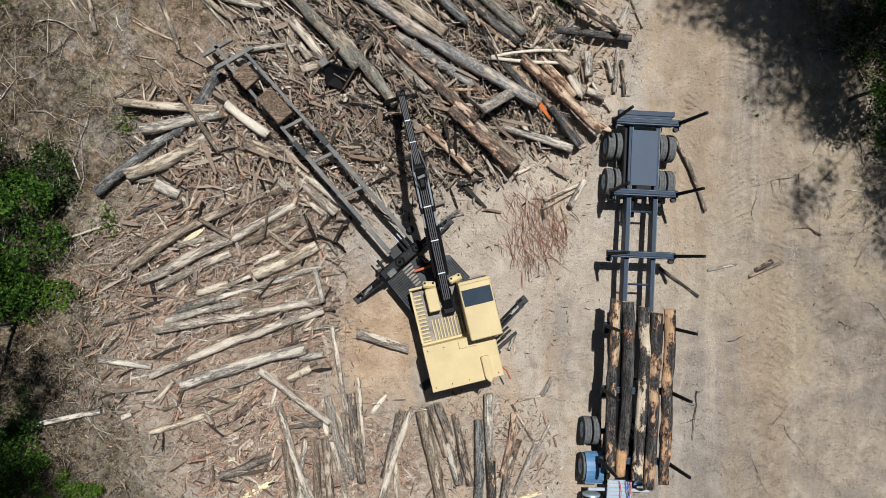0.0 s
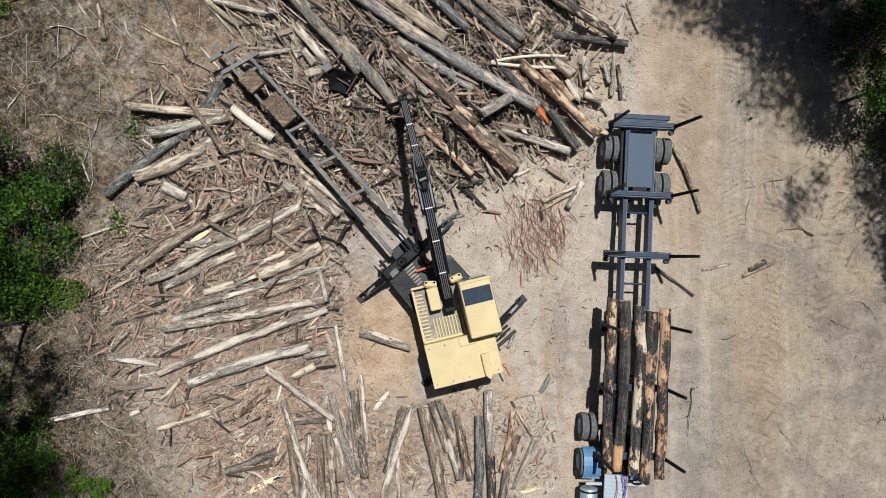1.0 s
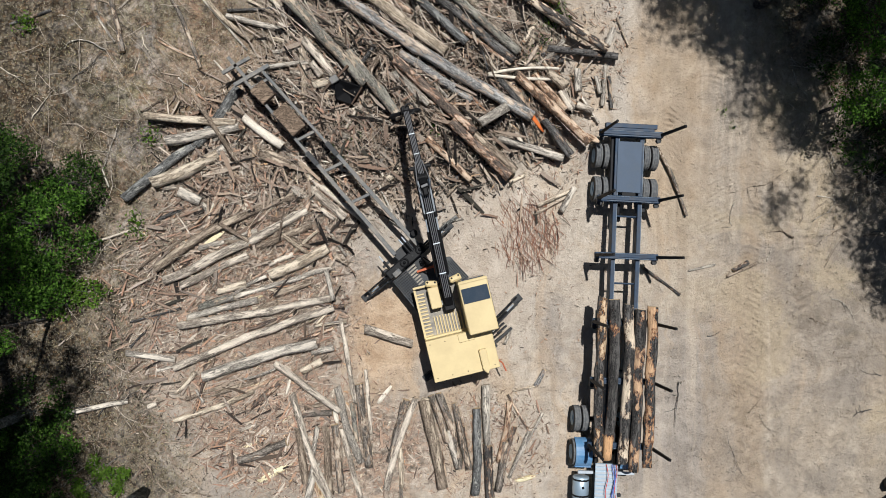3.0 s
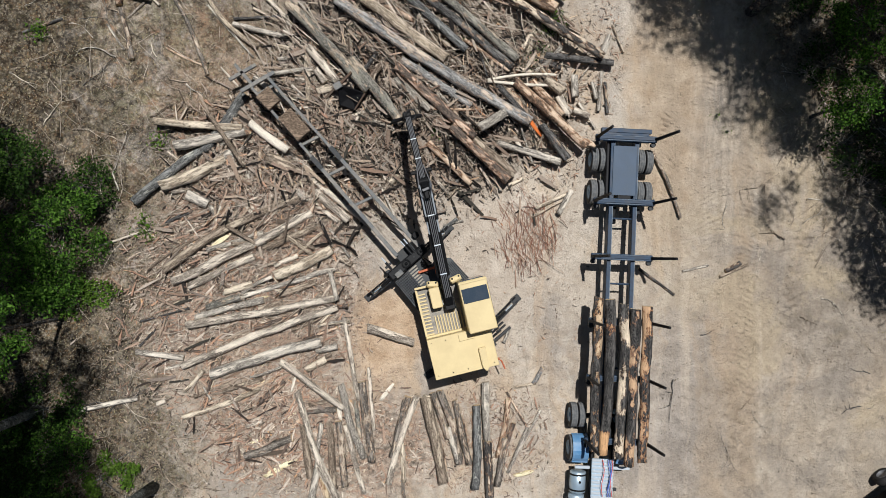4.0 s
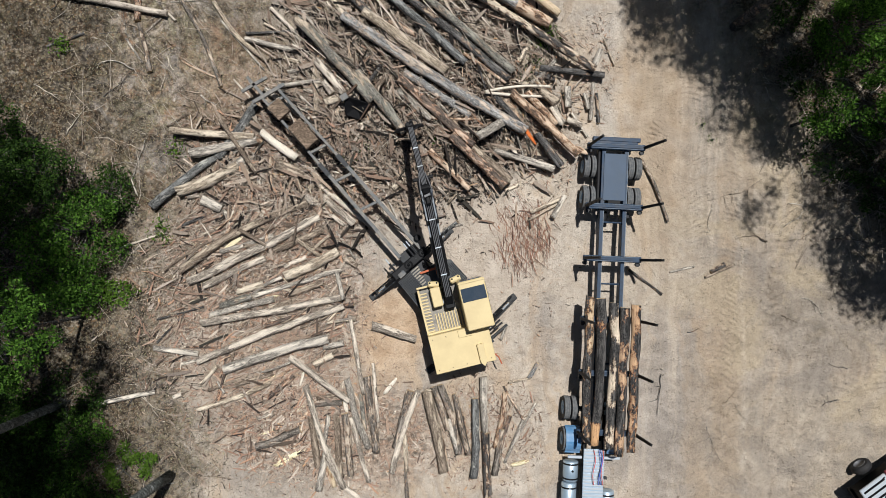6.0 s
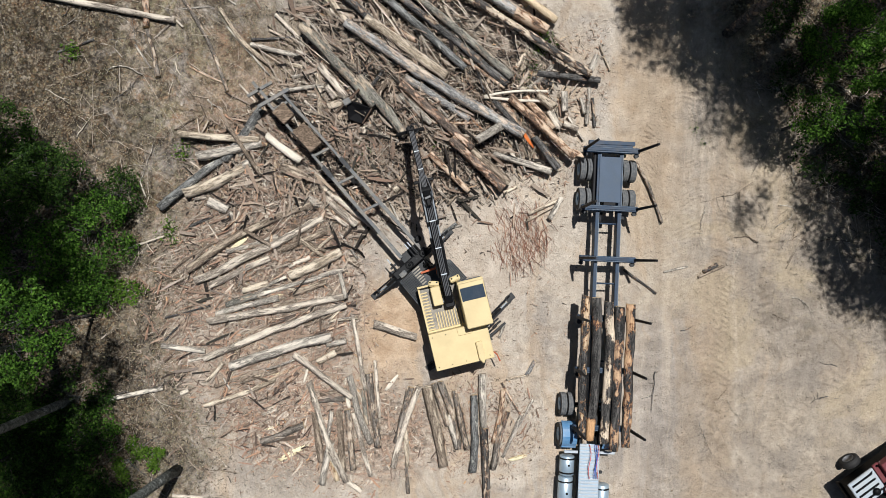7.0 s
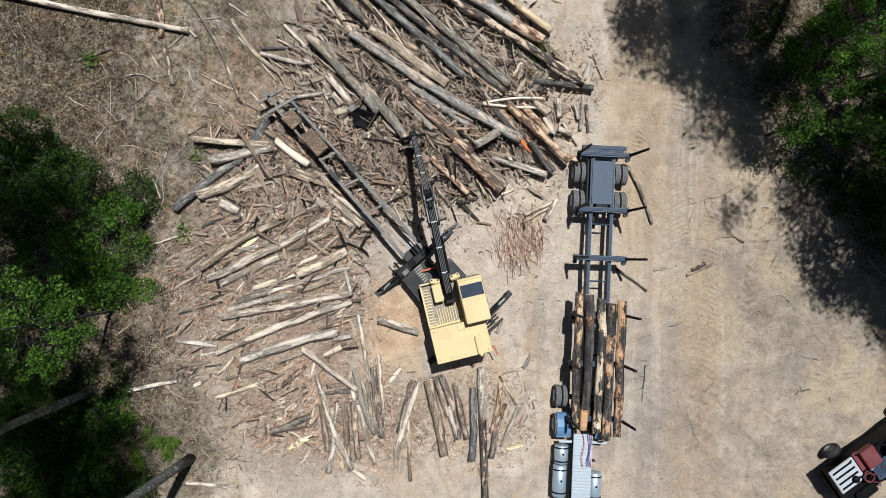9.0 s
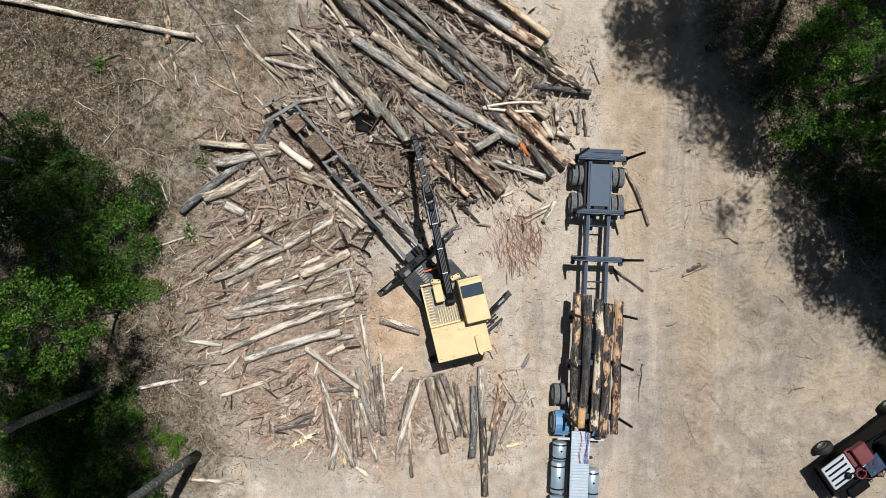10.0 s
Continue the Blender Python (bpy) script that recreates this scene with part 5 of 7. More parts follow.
lay_log("log", 5.17, 6.17, 6.08, 5.07, 0.20, 0.13, "redbark", 0.00, "red-brown partly stripped log stacked in the big log pile")
lay_log("log", 7.30, 5.08, 7.92, 4.79, 0.27, 0.13, "orange", 0.00, "orange-brown torn log stacked in the big log pile")
lay_log("branch", 7.20, 6.69, 7.94, 5.59, 0.11, 0.05, "grey", 0.00, "weathered grey branch stacked in the big log pile")
lay_log("branch", 4.69, 5.50, 5.17, 4.05, 0.09, 0.40, "grey", 0.00, "weathered grey branch stacked in the big log pile")
lay_log("branch", 5.30, 4.42, 6.03, 6.13, 0.09, 0.35, "brown", 0.00, "brown barked branch stacked in the big log pile")
lay_log("branch", 1.06, 7.15, 1.42, 6.31, 0.09, 0.45, "pale", 0.00, "pale sun-bleached branch stacked in the big log pile")
lay_log("branch", 0.22, 7.76, 1.79, 6.33, 0.11, 0.35, "grey", 0.10, "weathered grey branch stacked in the big log pile")
lay_log("log", 1.07, 5.89, 1.80, 5.29, 0.20, 0.10, "tan", 0.00, "tan peeled log stacked in the big log pile")
lay_log("log", 0.46, 4.91, 1.07, 4.67, 0.22, 0.13, "pale", 0.00, "pale sun-bleached log stacked in the big log pile")
lay_log("branch", 1.80, 3.10, 2.65, 3.83, 0.17, 0.05, "dark", 0.00, "dark barked branch stacked in the big log pile")
lay_log("branch", 4.25, 3.12, 4.86, 3.41, 0.16, 0.00, "tan", 0.00, "tan peeled branch stacked in the big log pile")
lay_log("log", 3.75, 3.72, 3.88, 2.87, 0.20, 0.08, "grey", 0.00, "weathered grey log stacked in the big log pile")
lay_log("branch", 5.35, 2.14, 6.70, 2.76, 0.14, 0.03, "tan", 0.00, "tan peeled branch stacked in the big log pile")
lay_log("branch", 5.23, 1.78, 6.76, 2.59, 0.11, 0.00, "brown", 0.00, "brown barked branch stacked in the big log pile")
lay_log("log", 6.32, 1.90, 6.89, 2.88, 0.25, 0.08, "grey", 0.00, "weathered grey log stacked in the big log pile")
lay_log("log", 5.71, 8.62, 8.68, 8.33, 0.29, 0.24, "dark", 0.00, "dark barked log stacked in the big log pile", bumps=0.6)
lay_log("branch", 8.25, 8.05, 8.07, 6.33, 0.17, 0.00, "grey", 0.00, "weathered grey branch stacked in the big log pile")
lay_log("log", 8.57, 9.51, 8.23, 8.77, 0.27, 0.13, "grey", 0.00, "weathered grey log stacked in the big log pile")
lay_log("branch", 8.71, 10.05, 9.21, 8.87, 0.09, 0.00, "brown", 0.00, "brown barked branch stacked in the big log pile")
lay_log("branch", 8.35, 7.57, 8.45, 6.21, 0.14, 0.00, "dark", 0.00, "dark barked branch stacked in the big log pile")
lay_log("log", 7.82, 7.55, 7.99, 6.82, 0.20, 0.08, "grey", 0.00, "weathered grey log stacked in the big log pile")
lay_log("branch", 5.39, 8.32, 6.66, 6.80, 0.09, 0.30, "tan", 0.00, "tan peeled branch stacked in the big log pile")
lay_log("branch", 8.44, 9.15, 7.32, 7.79, 0.07, 0.10, "pale", 0.00, "pale sun-bleached branch stacked in the big log pile")
lay_log("log", 5.35, 9.85, 4.74, 8.86, 0.25, 0.08, "tan", 0.00, "tan peeled log stacked in the big log pile")
lay_log("branch", 4.26, 9.74, 3.52, 10.46, 0.11, 0.00, "brown", 0.00, "brown barked branch stacked in the big log pile")
lay_log("log", 5.47, 8.38, 6.46, 8.14, 0.27, 0.08, "dark", 0.00, "dark barked log stacked in the big log pile")
lay_log("branch", 6.23, 8.90, 7.21, 8.54, 0.14, 0.00, "grey", 0.00, "weathered grey branch stacked in the big log pile")
lay_log("log", -4.74, 13.31, -2.41, 10.06, 0.23, 0.18, "tan", 0.00, "tan peeled log stacked in the big log pile", bumps=0.6)
lay_log("log", -4.21, 13.15, -1.47, 10.44, 0.35, 0.36, "dark", 0.00, "dark barked log stacked in the big log pile", bumps=0.6)
lay_log("log", -2.13, 11.03, 1.53, 8.35, 0.43, 0.37, "tan", 0.00, "tan peeled log stacked in the big log pile", bumps=0.6)
lay_log("log", -3.10, 13.40, 2.36, 8.73, 0.33, 0.50, "lichen", 0.08, "dark lichen-spotted log stacked in the big log pile", bumps=0.6)
lay_log("log", -2.28, 13.30, 4.32, 8.04, 0.33, 0.44, "dark", 0.05, "dark barked log stacked in the big log pile", bumps=0.6)
lay_log("log", -1.80, 13.48, 4.47, 8.35, 0.33, 0.58, "moss", 0.10, "mossy green-grey log stacked in the big log pile", bumps=0.6)
lay_log("log", 0.21, 13.44, 8.12, 8.51, 0.35, 0.53, "half", 0.00, "half-stripped two-tone log stacked in the big log pile", bumps=0.6)
lay_log("log", 0.91, 13.89, 5.04, 11.11, 0.52, 0.41, "stone", 0.00, "smooth light grey log stacked in the big log pile", bumps=0.6)
lay_log("log", 4.67, 11.37, 6.15, 10.50, 0.51, 0.47, "orange", 0.00, "orange-brown torn log stacked in the big log pile")
lay_log("log", 3.29, 13.43, 6.58, 11.01, 0.32, 0.38, "peel", 0.00, "freshly peeled yellowish log stacked in the big log pile", bumps=0.6)
lay_log("log", 4.01, 13.20, 5.28, 11.81, 0.26, 0.13, "orange", 0.00, "orange-brown torn log stacked in the big log pile")
lay_log("branch", 5.22, 10.64, 6.06, 9.95, 0.15, 0.45, "orange", 0.00, "orange-brown torn branch stacked in the big log pile")
lay_log("branch", -3.82, 13.10, -2.70, 11.71, 0.17, 0.00, "grey", 0.00, "weathered grey branch stacked in the big log pile")
lay_log("branch", 2.30, 9.20, 4.19, 7.89, 0.17, 0.45, "orange", 0.00, "orange-brown torn branch stacked in the big log pile")
lay_log("branch", 3.17, 10.96, 2.47, 10.10, 0.13, 0.05, "brown", 0.00, "brown barked branch stacked in the big log pile")
lay_log("log", 5.43, 9.72, 5.00, 8.73, 0.23, 0.08, "tan", 0.00, "tan peeled log stacked in the big log pile")
lay_log("branch", 5.56, 8.44, 6.27, 7.60, 0.16, 0.10, "orange", 0.00, "orange-brown torn branch stacked in the big log pile")
lay_log("log", -2.70, 12.65, -1.03, 11.14, 0.30, 0.27, "brown", 0.00, "brown barked log stacked in the big log pile")
lay_log("log", -3.53, 12.25, -2.28, 11.29, 0.23, 0.08, "brown", 0.00, "brown barked log stacked in the big log pile")
lay_log("log", -1.02, 10.69, 0.23, 10.01, 0.26, 0.28, "redbark", 0.00, "red-brown partly stripped log stacked in the big log pile")
lay_log("branch", -1.30, 9.99, -0.46, 8.61, 0.13, 0.25, "grey", 0.00, "weathered grey branch stacked in the big log pile")
lay_log("branch", -2.68, 8.03, -1.30, 9.44, 0.17, 0.20, "dark", 0.00, "dark barked branch stacked in the big log pile")
lay_log("branch", -4.91, 11.11, -3.25, 9.18, 0.13, 0.05, "grey", 0.00, "weathered grey branch stacked in the big log pile", bumps=0.6)
lay_log("branch", -4.08, 10.01, -2.69, 8.35, 0.13, 0.05, "pale", 0.00, "pale sun-bleached branch stacked in the big log pile")
lay_log("branch", -4.50, 12.50, -2.69, 10.58, 0.13, 0.08, "tan", 0.00, "tan peeled branch stacked in the big log pile", bumps=0.6)
lay_log("branch", -4.36, 11.12, -2.14, 9.19, 0.10, 0.08, "grey", 0.00, "weathered grey branch stacked in the big log pile", bumps=0.6)
lay_log("log", -2.97, 10.02, -1.02, 8.23, 0.23, 0.10, "grey", 0.00, "weathered grey log stacked in the big log pile", bumps=0.6)
lay_log("branch", -3.81, 11.55, -2.42, 9.75, 0.10, 0.06, "pale", 0.00, "pale sun-bleached branch stacked in the big log pile")
lay_log("branch", -5.18, 9.99, -3.80, 8.62, 0.13, 0.04, "grey", 0.00, "weathered grey branch stacked in the big log pile")
lay_log("branch", -6.29, 11.23, -4.77, 9.72, 0.16, 0.03, "pale", 0.00, "pale sun-bleached branch stacked in the big log pile")
lay_log("log", -7.38, 9.82, -4.90, 9.21, 0.23, 0.10, "grey", 0.00, "weathered grey log stacked in the big log pile", bumps=0.6)
lay_log("branch", -7.39, 10.08, -5.05, 10.23, 0.13, 0.02, "dark", 0.00, "dark barked branch stacked in the big log pile")
lay_log("branch", -6.57, 10.54, -5.46, 10.00, 0.13, 0.02, "tan", 0.00, "tan peeled branch stacked in the big log pile")
lay_log("branch", -5.73, 9.01, -4.07, 8.48, 0.16, 0.02, "tan", 0.00, "tan peeled branch stacked in the big log pile")
lay_log("branch", -5.45, 8.32, -4.21, 8.56, 0.16, 0.02, "pale", 0.00, "pale sun-bleached branch stacked in the big log pile")
lay_log("log", -11.36, 13.00, -8.46, 7.67, 0.18, 0.02, "ragged", 0.35, "rough grey-brown log lying on leaf litter")
lay_log("log", -8.81, 11.46, -6.41, 8.85, 0.20, 0.03, "tan", -0.25, "pale sun-bleached log lying on leaf litter")
lay_log("branch", -12.48, 13.06, -12.09, 10.57, 0.30, 0.00, "redbark", 0.10, "red-brown partly stripped branch lying on leaf litter")
lay_log("log", -12.05, 10.45, -11.57, 8.30, 0.22, 0.00, "ragged", 0.00, "rough grey-brown log lying on leaf litter")
lay_log("branch", -10.17, 8.82, -8.61, 8.09, 0.09, 0.00, "orange", -0.06, "orange-brown torn branch lying on leaf litter")
lay_log("branch", -8.92, 12.24, -8.09, 11.64, 0.10, 0.00, "grey", 0.00, "weathered grey branch lying on leaf litter")
lay_log("branch", -8.50, 10.66, -6.56, 8.46, 0.10, 0.00, "grey", 0.00, "weathered grey branch lying on leaf litter")
lay_log("branch", -10.94, 11.08, -10.45, 10.59, 0.10, 0.05, "pale", 0.00, "pale sun-bleached branch lying on leaf litter")
lay_log("branch", -10.69, 11.43, -9.32, 11.57, 0.09, 0.00, "grey", 0.00, "weathered grey branch lying on leaf litter")
lay_log("branch", -11.77, 10.05, -11.09, 10.70, 0.10, 0.00, "pale", 0.00, "pale sun-bleached branch lying on leaf litter")
lay_log("branch", -7.93, 8.03, -7.16, 7.20, 0.09, 0.00, "pale", 0.00, "pale sun-bleached branch lying on leaf litter")
lay_log("branch", 10.32, 4.65, 11.62, 1.75, 0.15, 0.05, "ragged", 0.12, "crooked grey-brown branch on the dirt beside the trailer", bumps=1.8)
lay_log("log", -21.62, 12.83, -10.79, 10.84, 0.28, 0.10, "pale", 0.00, "pale sun-bleached log lying on leaf litter")
lay_log("log", -13.73, -6.29, -11.23, -5.82, 0.21, 0.00, "grey", 0.00, "weathered grey log lying on leaf litter")
lay_log("branch", 9.81, -0.42, 11.37, -1.54, 0.13, 0.00, "dark", 0.00, "dark barked branch lying on leaf litter")
lay_log("branch", 13.35, -0.79, 14.63, -0.24, 0.13, 0.00, "brown", 0.00, "brown barked branch lying on leaf litter")
lay_log("branch", 11.71, -0.54, 12.85, -0.29, 0.10, 0.00, "grey", 0.00, "weathered grey branch lying on leaf litter")
lay_log("log", 13.59, -0.54, 14.25, -0.19, 0.21, 0.00, "half", 0.00, "half-stripped two-tone log lying on leaf litter")
lay_log("branch", -13.16, 0.44, -10.79, 1.22, 0.10, 0.00, "pale", 0.00, "pale sun-bleached branch lying on leaf litter")
lay_log("branch", -16.05, 9.36, -14.40, 9.99, 0.13, 0.00, "dark", 0.00, "dark barked branch lying on leaf litter")
lay_log("branch", -12.62, 9.78, -11.90, 8.69, 0.10, 0.00, "grey", 0.00, "weathered grey branch lying on leaf litter")

lay_log("branch", -10.80, -10.62, -8.36, -10.87, 0.19, 0.00, "pale", 0.00, "pale sun-bleached branch lying on leaf litter")


# ---- log loader ----
def log_loader():
    HX, HY, YAW = 1.07, -4.73, 13.6
    base = pose(HX, HY, -0.5, 0, 0, YAW)
    t = rig("log_loader", base, "cream-yellow knuckleboom log loader with black boom on a steel carrier", "log loader")
    # rear engine housing
    part("engine_housing", box((2.55, 1.6, 1.25), (1.25, 0.78, 2.38), bevel=0.02), YELLOW, t, "cream-yellow sheet-metal engine housing")
    hump = bmesh.new()
    outline = ((-0.15, 0.82), (-0.15, 0.06), (0.0, -0.13), (0.15, 0.06), (0.15, 0.82))
    low, high = [hump.verts.new((a, b, 0.0)) for a, b in outline], [hump.verts.new((a * 0.86, b, 0.20)) for a, b in outline]
    hump.faces.new(high)
    for k in range(5):
        hump.faces.new((low[k], low[(k + 1) % 5], high[(k + 1) % 5], high[k]))
    bmesh.ops.recalc_face_normals(hump, faces=hump.faces[:])
    bmesh.ops.bevel(hump, geom=[d for d in hump.edges if not d.is_boundary], offset=0.025, segments=2, affect="EDGES")
    e = part("exhaust_cover", hump, YELLOW, t)
    e.location = (2.0, 0, 3.02)
    part("hatch", box((0.6, 0.32, 0.05), (1.52, 1.40, 3.025), bevel=0.01), YELLOW, t)
    for u in (0.12, 0.7, 1.3, 2.35):
        for v in (0.12, 1.42):
            part("bolt", lathe([(0, 0.022), (0.015, 0.018)], "Z", 8), BLACK, t).location = (u, v, 3.005)
    # deck with grilles
    part("deck", box((1.68, 1.98, 0.5), (0.84, 2.56, 2.04), bevel=0.02), DECKDUST, t, "dusty dark deck under the grille")
    part("side_sill", box((0.09, 1.95, 0.62), (0.02, 2.55, 2.05), bevel=0.015), YELLOW, t)
    for k in range(13):
        part("slat", box((0.30, 0.055, 0.05), (0.20, 1.70 + k * 0.135, 2.33), bevel=0.008), YELLOW, t)
    for k in range(10):
        part("slat", box((0.045, 0.72, 0.05), (0.52 + k * 0.115, 2.02, 2.33), bevel=0.008), YELLOW, t)
    part("cross_rib", box((1.68, 0.12, 0.12), (0.84, 1.60, 2.34), bevel=0.02), YELLOW, t)
    part("valve_box", box((0.42, 0.82, 0.55), (0.72, 3.10, 2.58), bevel=0.03), YELLOW, t)
    part("valve_block", box((0.16, 0.20, 0.30), (1.02, 2.84, 2.45), bevel=0.02), ALU, t, "white valve block")
    part("cap", lathe([(0, 0.045), (0.03, 0.045), (0.05, 0.03)], "Z", 12), SOOT, t, "black filler cap").location = (1.02, 2.86, 2.60)
    part("front_sill", box((0.62, 0.09, 0.12), (0.28, 3.60, 2.33), bevel=0.02), YELLOW, t)
    part("front_rib", box((1.0, 0.10, 0.35), (0.55, 3.55, 2.2), bevel=0.02), BLACK, t)
    for u, tilt in ((0.72, -12), (1.66, 12)):
        lug = part("lug", box((0.46, 0.24, 0.34), (u, 3.64, 2.52), (0, 0, tilt), 0.04), YELLOW, t, "cream-yellow boom lug with bolt holes")
        part("rib", box((0.40, 0.05, 0.05), (u, 3.60, 2.71), (0, 0, tilt), 0.01), YELLOW, lug)
        for e in (-0.14, 0.14):
            part("bolt", lathe([(0, 0.04), (0.012, 0.035)], "Z", 10), SOOT, lug).location = (u + e, 3.70 + e * math.sin(math.radians(tilt)), 2.69)
    # cab
    cab = part("cab", box((1.10, 2.02, 2.25), (2.20, 2.50, 2.60), bevel=0.03), YELLOW, t, "cream-yellow operator's cab")
    part("roof_window", box((1.0, 0.56, 0.03), (2.20, 2.94, 3.735), bevel=0.008), GLASS, cab, "dark tinted roof window")
    part("windscreen", box((0.92, 0.03, 1.2), (2.20, 3.525, 2.9), bevel=0.008), GLASS, cab)
    part("side_window", box((0.03, 1.2, 1.0), (2.765, 2.7, 3.0), bevel=0.008), GLASS, cab)
    part("roof_edge", box((1.12, 0.06, 0.05), (2.20, 3.44, 3.74), bevel=0.01), YELLOW, cab)
    part("handrail", tube([(2.62, 0.05, 1.8), (2.75, -0.1, 1.75), (2.82, -0.45, 1.7)], 0.03, 8), ORANGE, t)
    # boom: heel, main boom and stick
    P0, P1, P2 = Vector((1.20, 2.95, 2.75)), Vector((1.24, 7.45, 4.8)), Vector((1.30, 10.20, 3.0))
    d = (P1 - P0).normalized()
    part("boom_mount", box((0.42, 0.9, 0.9), (1.2, 2.95, 2.35), bevel=0.04), BLACK, t)
    mb = part("main_boom", beam(P0 - d * 0.2, P1 + d * 0.1, 0.31, 0.44, bevel=0.03), SOOT, t, "black box-section main boom")
    e = (P2 - P1).normalized()
    jib = part("stick_boom", beam(P1 - e * 0.35, P2, 0.25, 0.32, bevel=0.02), SOOT, t, "black stick boom")
    up0, up1 = d.cross(Vector((-1, 0, 0))).normalized(), e.cross(Vector((-1, 0, 0))).normalized()
    if up0.z < 0: up0 = -up0
    if up1.z < 0: up1 = -up1
    for k in range(4):
        u = -0.10 + k * 0.066
        part("hose", tube([P0 + d * 0.2 + up0 * 0.26 + Vector((u, 0, 0)), P1 - d * 0.3 + up0 * 0.26 + Vector((u, 0, 0))], 0.02, 6), HOSE, mb)
        part("hose", tube([P1 + up1 * 0.2 + Vector((u * 0.8, 0, 0)), P2 - e * 0.15 + up1 * 0.2 + Vector((u * 0.8, 0, 0))], 0.018, 6), HOSE, jib)
    for s in (0.25, 0.5, 0.75):
        q = P0.lerp(P1, s)
        part("clamp", beam(q + up0 * 0.27 + Vector((-0.135, 0, 0)), q + up0 * 0.27 + Vector((0.135, 0, 0)), 0.05, 0.05), ALU, mb)
    for s in (0.3, 0.6):
        q = P1.lerp(P2, s)
        part("clamp", beam(q + up1 * 0.21 + Vector((-0.11, 0, 0)), q + up1 * 0.21 + Vector((0.11, 0, 0)), 0.04, 0.05), ALU, jib)
    part("elbow", lathe([(-0.20, 0.14), (-0.18, 0.22), (0.18, 0.22), (0.20, 0.14)], "X", 18), SOOT, t).location = P1
    part("cross_guard", beam(P1 + e * 0.45 + up1 * 0.08 + Vector((-0.42, 0, 0)), P1 + e * 0.45 + up1 * 0.08 + Vector((0.42, 0, 0)), 0.14, 0.16, bevel=0.03), SOOT, jib, "black guard block across the stick")
    part("elbow_valve", box((0.20, 0.42, 0.18), P1 - d * 0.35 + up0 * 0.30, (0, 0, 0), 0.04), SOOT, mb)
    part("elbow_fitting", box((0.26, 0.10, 0.06), P1 - d * 0.15 + up0 * 0.40, (0, 0, 10), 0.02), HOSE, mb)
    for s in (-1, 1):
        jc = part("stick_cylinder", tube([P1 - d * 1.5 + up0 * 0.1 + Vector((s * 0.2, 0, 0)), P1 + e * 0.3 + up1 * 0.22 + Vector((s * 0.2, 0, 0))], 0.065, 10), BLACK, jib)
        part("hose_bend", tube([P1 - d * 0.6 + up0 * 0.25 + Vector((s * 0.1, 0, 0)), P1 + up0 * 0.52 + Vector((s * 0.24, 0, 0)), P1 + e * 0.6 + up1 * 0.25 + Vector((s * 0.12, 0, 0))], 0.022, 6), HOSE, jib)
    for s in (-1, 1):
        a, c = P0 + d * 1.0 - up0 * 0.05 + Vector((s * 0.19, 0, 0)), P0 + d * 2.9 + up0 * 0.05 + Vector((s * 0.19, 0, 0))
        cy = part("cylinder", tube([a, c], 0.07, 10), BLACK, mb)
        part("piston_rod", tube([c, P1 + up0 * 0.2 + Vector((s * 0.19, 0, 0))], 0.035, 8), ALU, cy)
    # grapple
    g = part("grapple_head", box((0.34, 0.34, 0.5), P2 + Vector((0, 0.12, -0.35)), bevel=0.05), BLACK, t, "black grapple hanging from the boom")
    ring = bmesh.new()
    tube([P2 + Vector((0.2 * math.cos(a) + 0.15, 0.2 * math.sin(a) + 0.1, 0.05)) for a in (k * 2 * math.pi / 12 for k in range(12))], 0.03, 6, ring)
    part("hose_loop", ring, BLACK, t)
    for s in (-1, 1):
        q = P2 + Vector((0, 0.12, -0.55))
        part("tine", tube([q + Vector((s * 0.1, 0, 0)), q + Vector((s * 0.55, 0.05, -0.35)), q + Vector((s * 0.62, 0.08, -0.8)), q + Vector((s * 0.3, 0.1, -1.2))], [0.08, 0.075, 0.06, 0.03], 8), BLACK, g)
    # carrier below: turntable, frame, outriggers (in the carrier's own directions)
    inv = base.inverted()
    ax, px = Vector((0.652, -0.758, 0)), Vector((0.758, 0.652, 0))
    org = Vector((-0.12, -0.04, 0))
    def W(s, k, z):
        return inv @ (org + ax * s + px * k + Vector((0, 0, z)))
    def slab(points, z, thick):
        """A flat plate over (s, k) corners."""
        b = bmesh.new()
        f = b.faces.new([b.verts.new(W(q[0], q[1], z)) for q in points])
        r = bmesh.ops.extrude_face_region(b, geom=[f])
        bmesh.ops.translate(b, vec=(0, 0, -thick), verts=[v for v in r["geom"] if isinstance(v, bmesh.types.BMVert)])
        bmesh.ops.recalc_face_normals(b, faces=b.faces[:])
        return b
    part("turntable", lathe([(1.05, 1.0), (1.25, 1.05), (1.6, 0.95), (1.7, 0.8)], "Z", 28), BLACK, t, "", True).location = W(2.6, 0.15, 0)
    part("carrier_frame", beam(W(-0.45, 0.15, 0.78), W(5.1, 0.15, 0.78), 0.8, 0.34), STEEL, t, "dusty dark steel carrier frame")
    deck = part("carrier_deck", slab([(0.40, -0.95), (0.40, -0.05), (0.80, 0.20), (0.80, 1.0), (1.12, 1.42), (3.4, 1.50), (4.5, 1.0), (4.5, -0.7), (3.7, -1.05)], 1.12, 0.09), DECKPLATE, t, "dark blue-grey eight-sided carrier deck with grating")
    for k in range(17):
        part("grating_bar", beam(W(0.44 + k * 0.09, -0.92, 1.14), W(0.44 + k * 0.09, -0.30, 1.14), 0.022, 0.04, bevel=0.004), BLACK, deck)
    for k in range(8):
        part("grating_bar", beam(W(0.42, -0.91 + k * 0.085, 1.155), W(1.90, -0.91 + k * 0.085, 1.155), 0.014, 0.02, bevel=0.003), BLACK, deck)
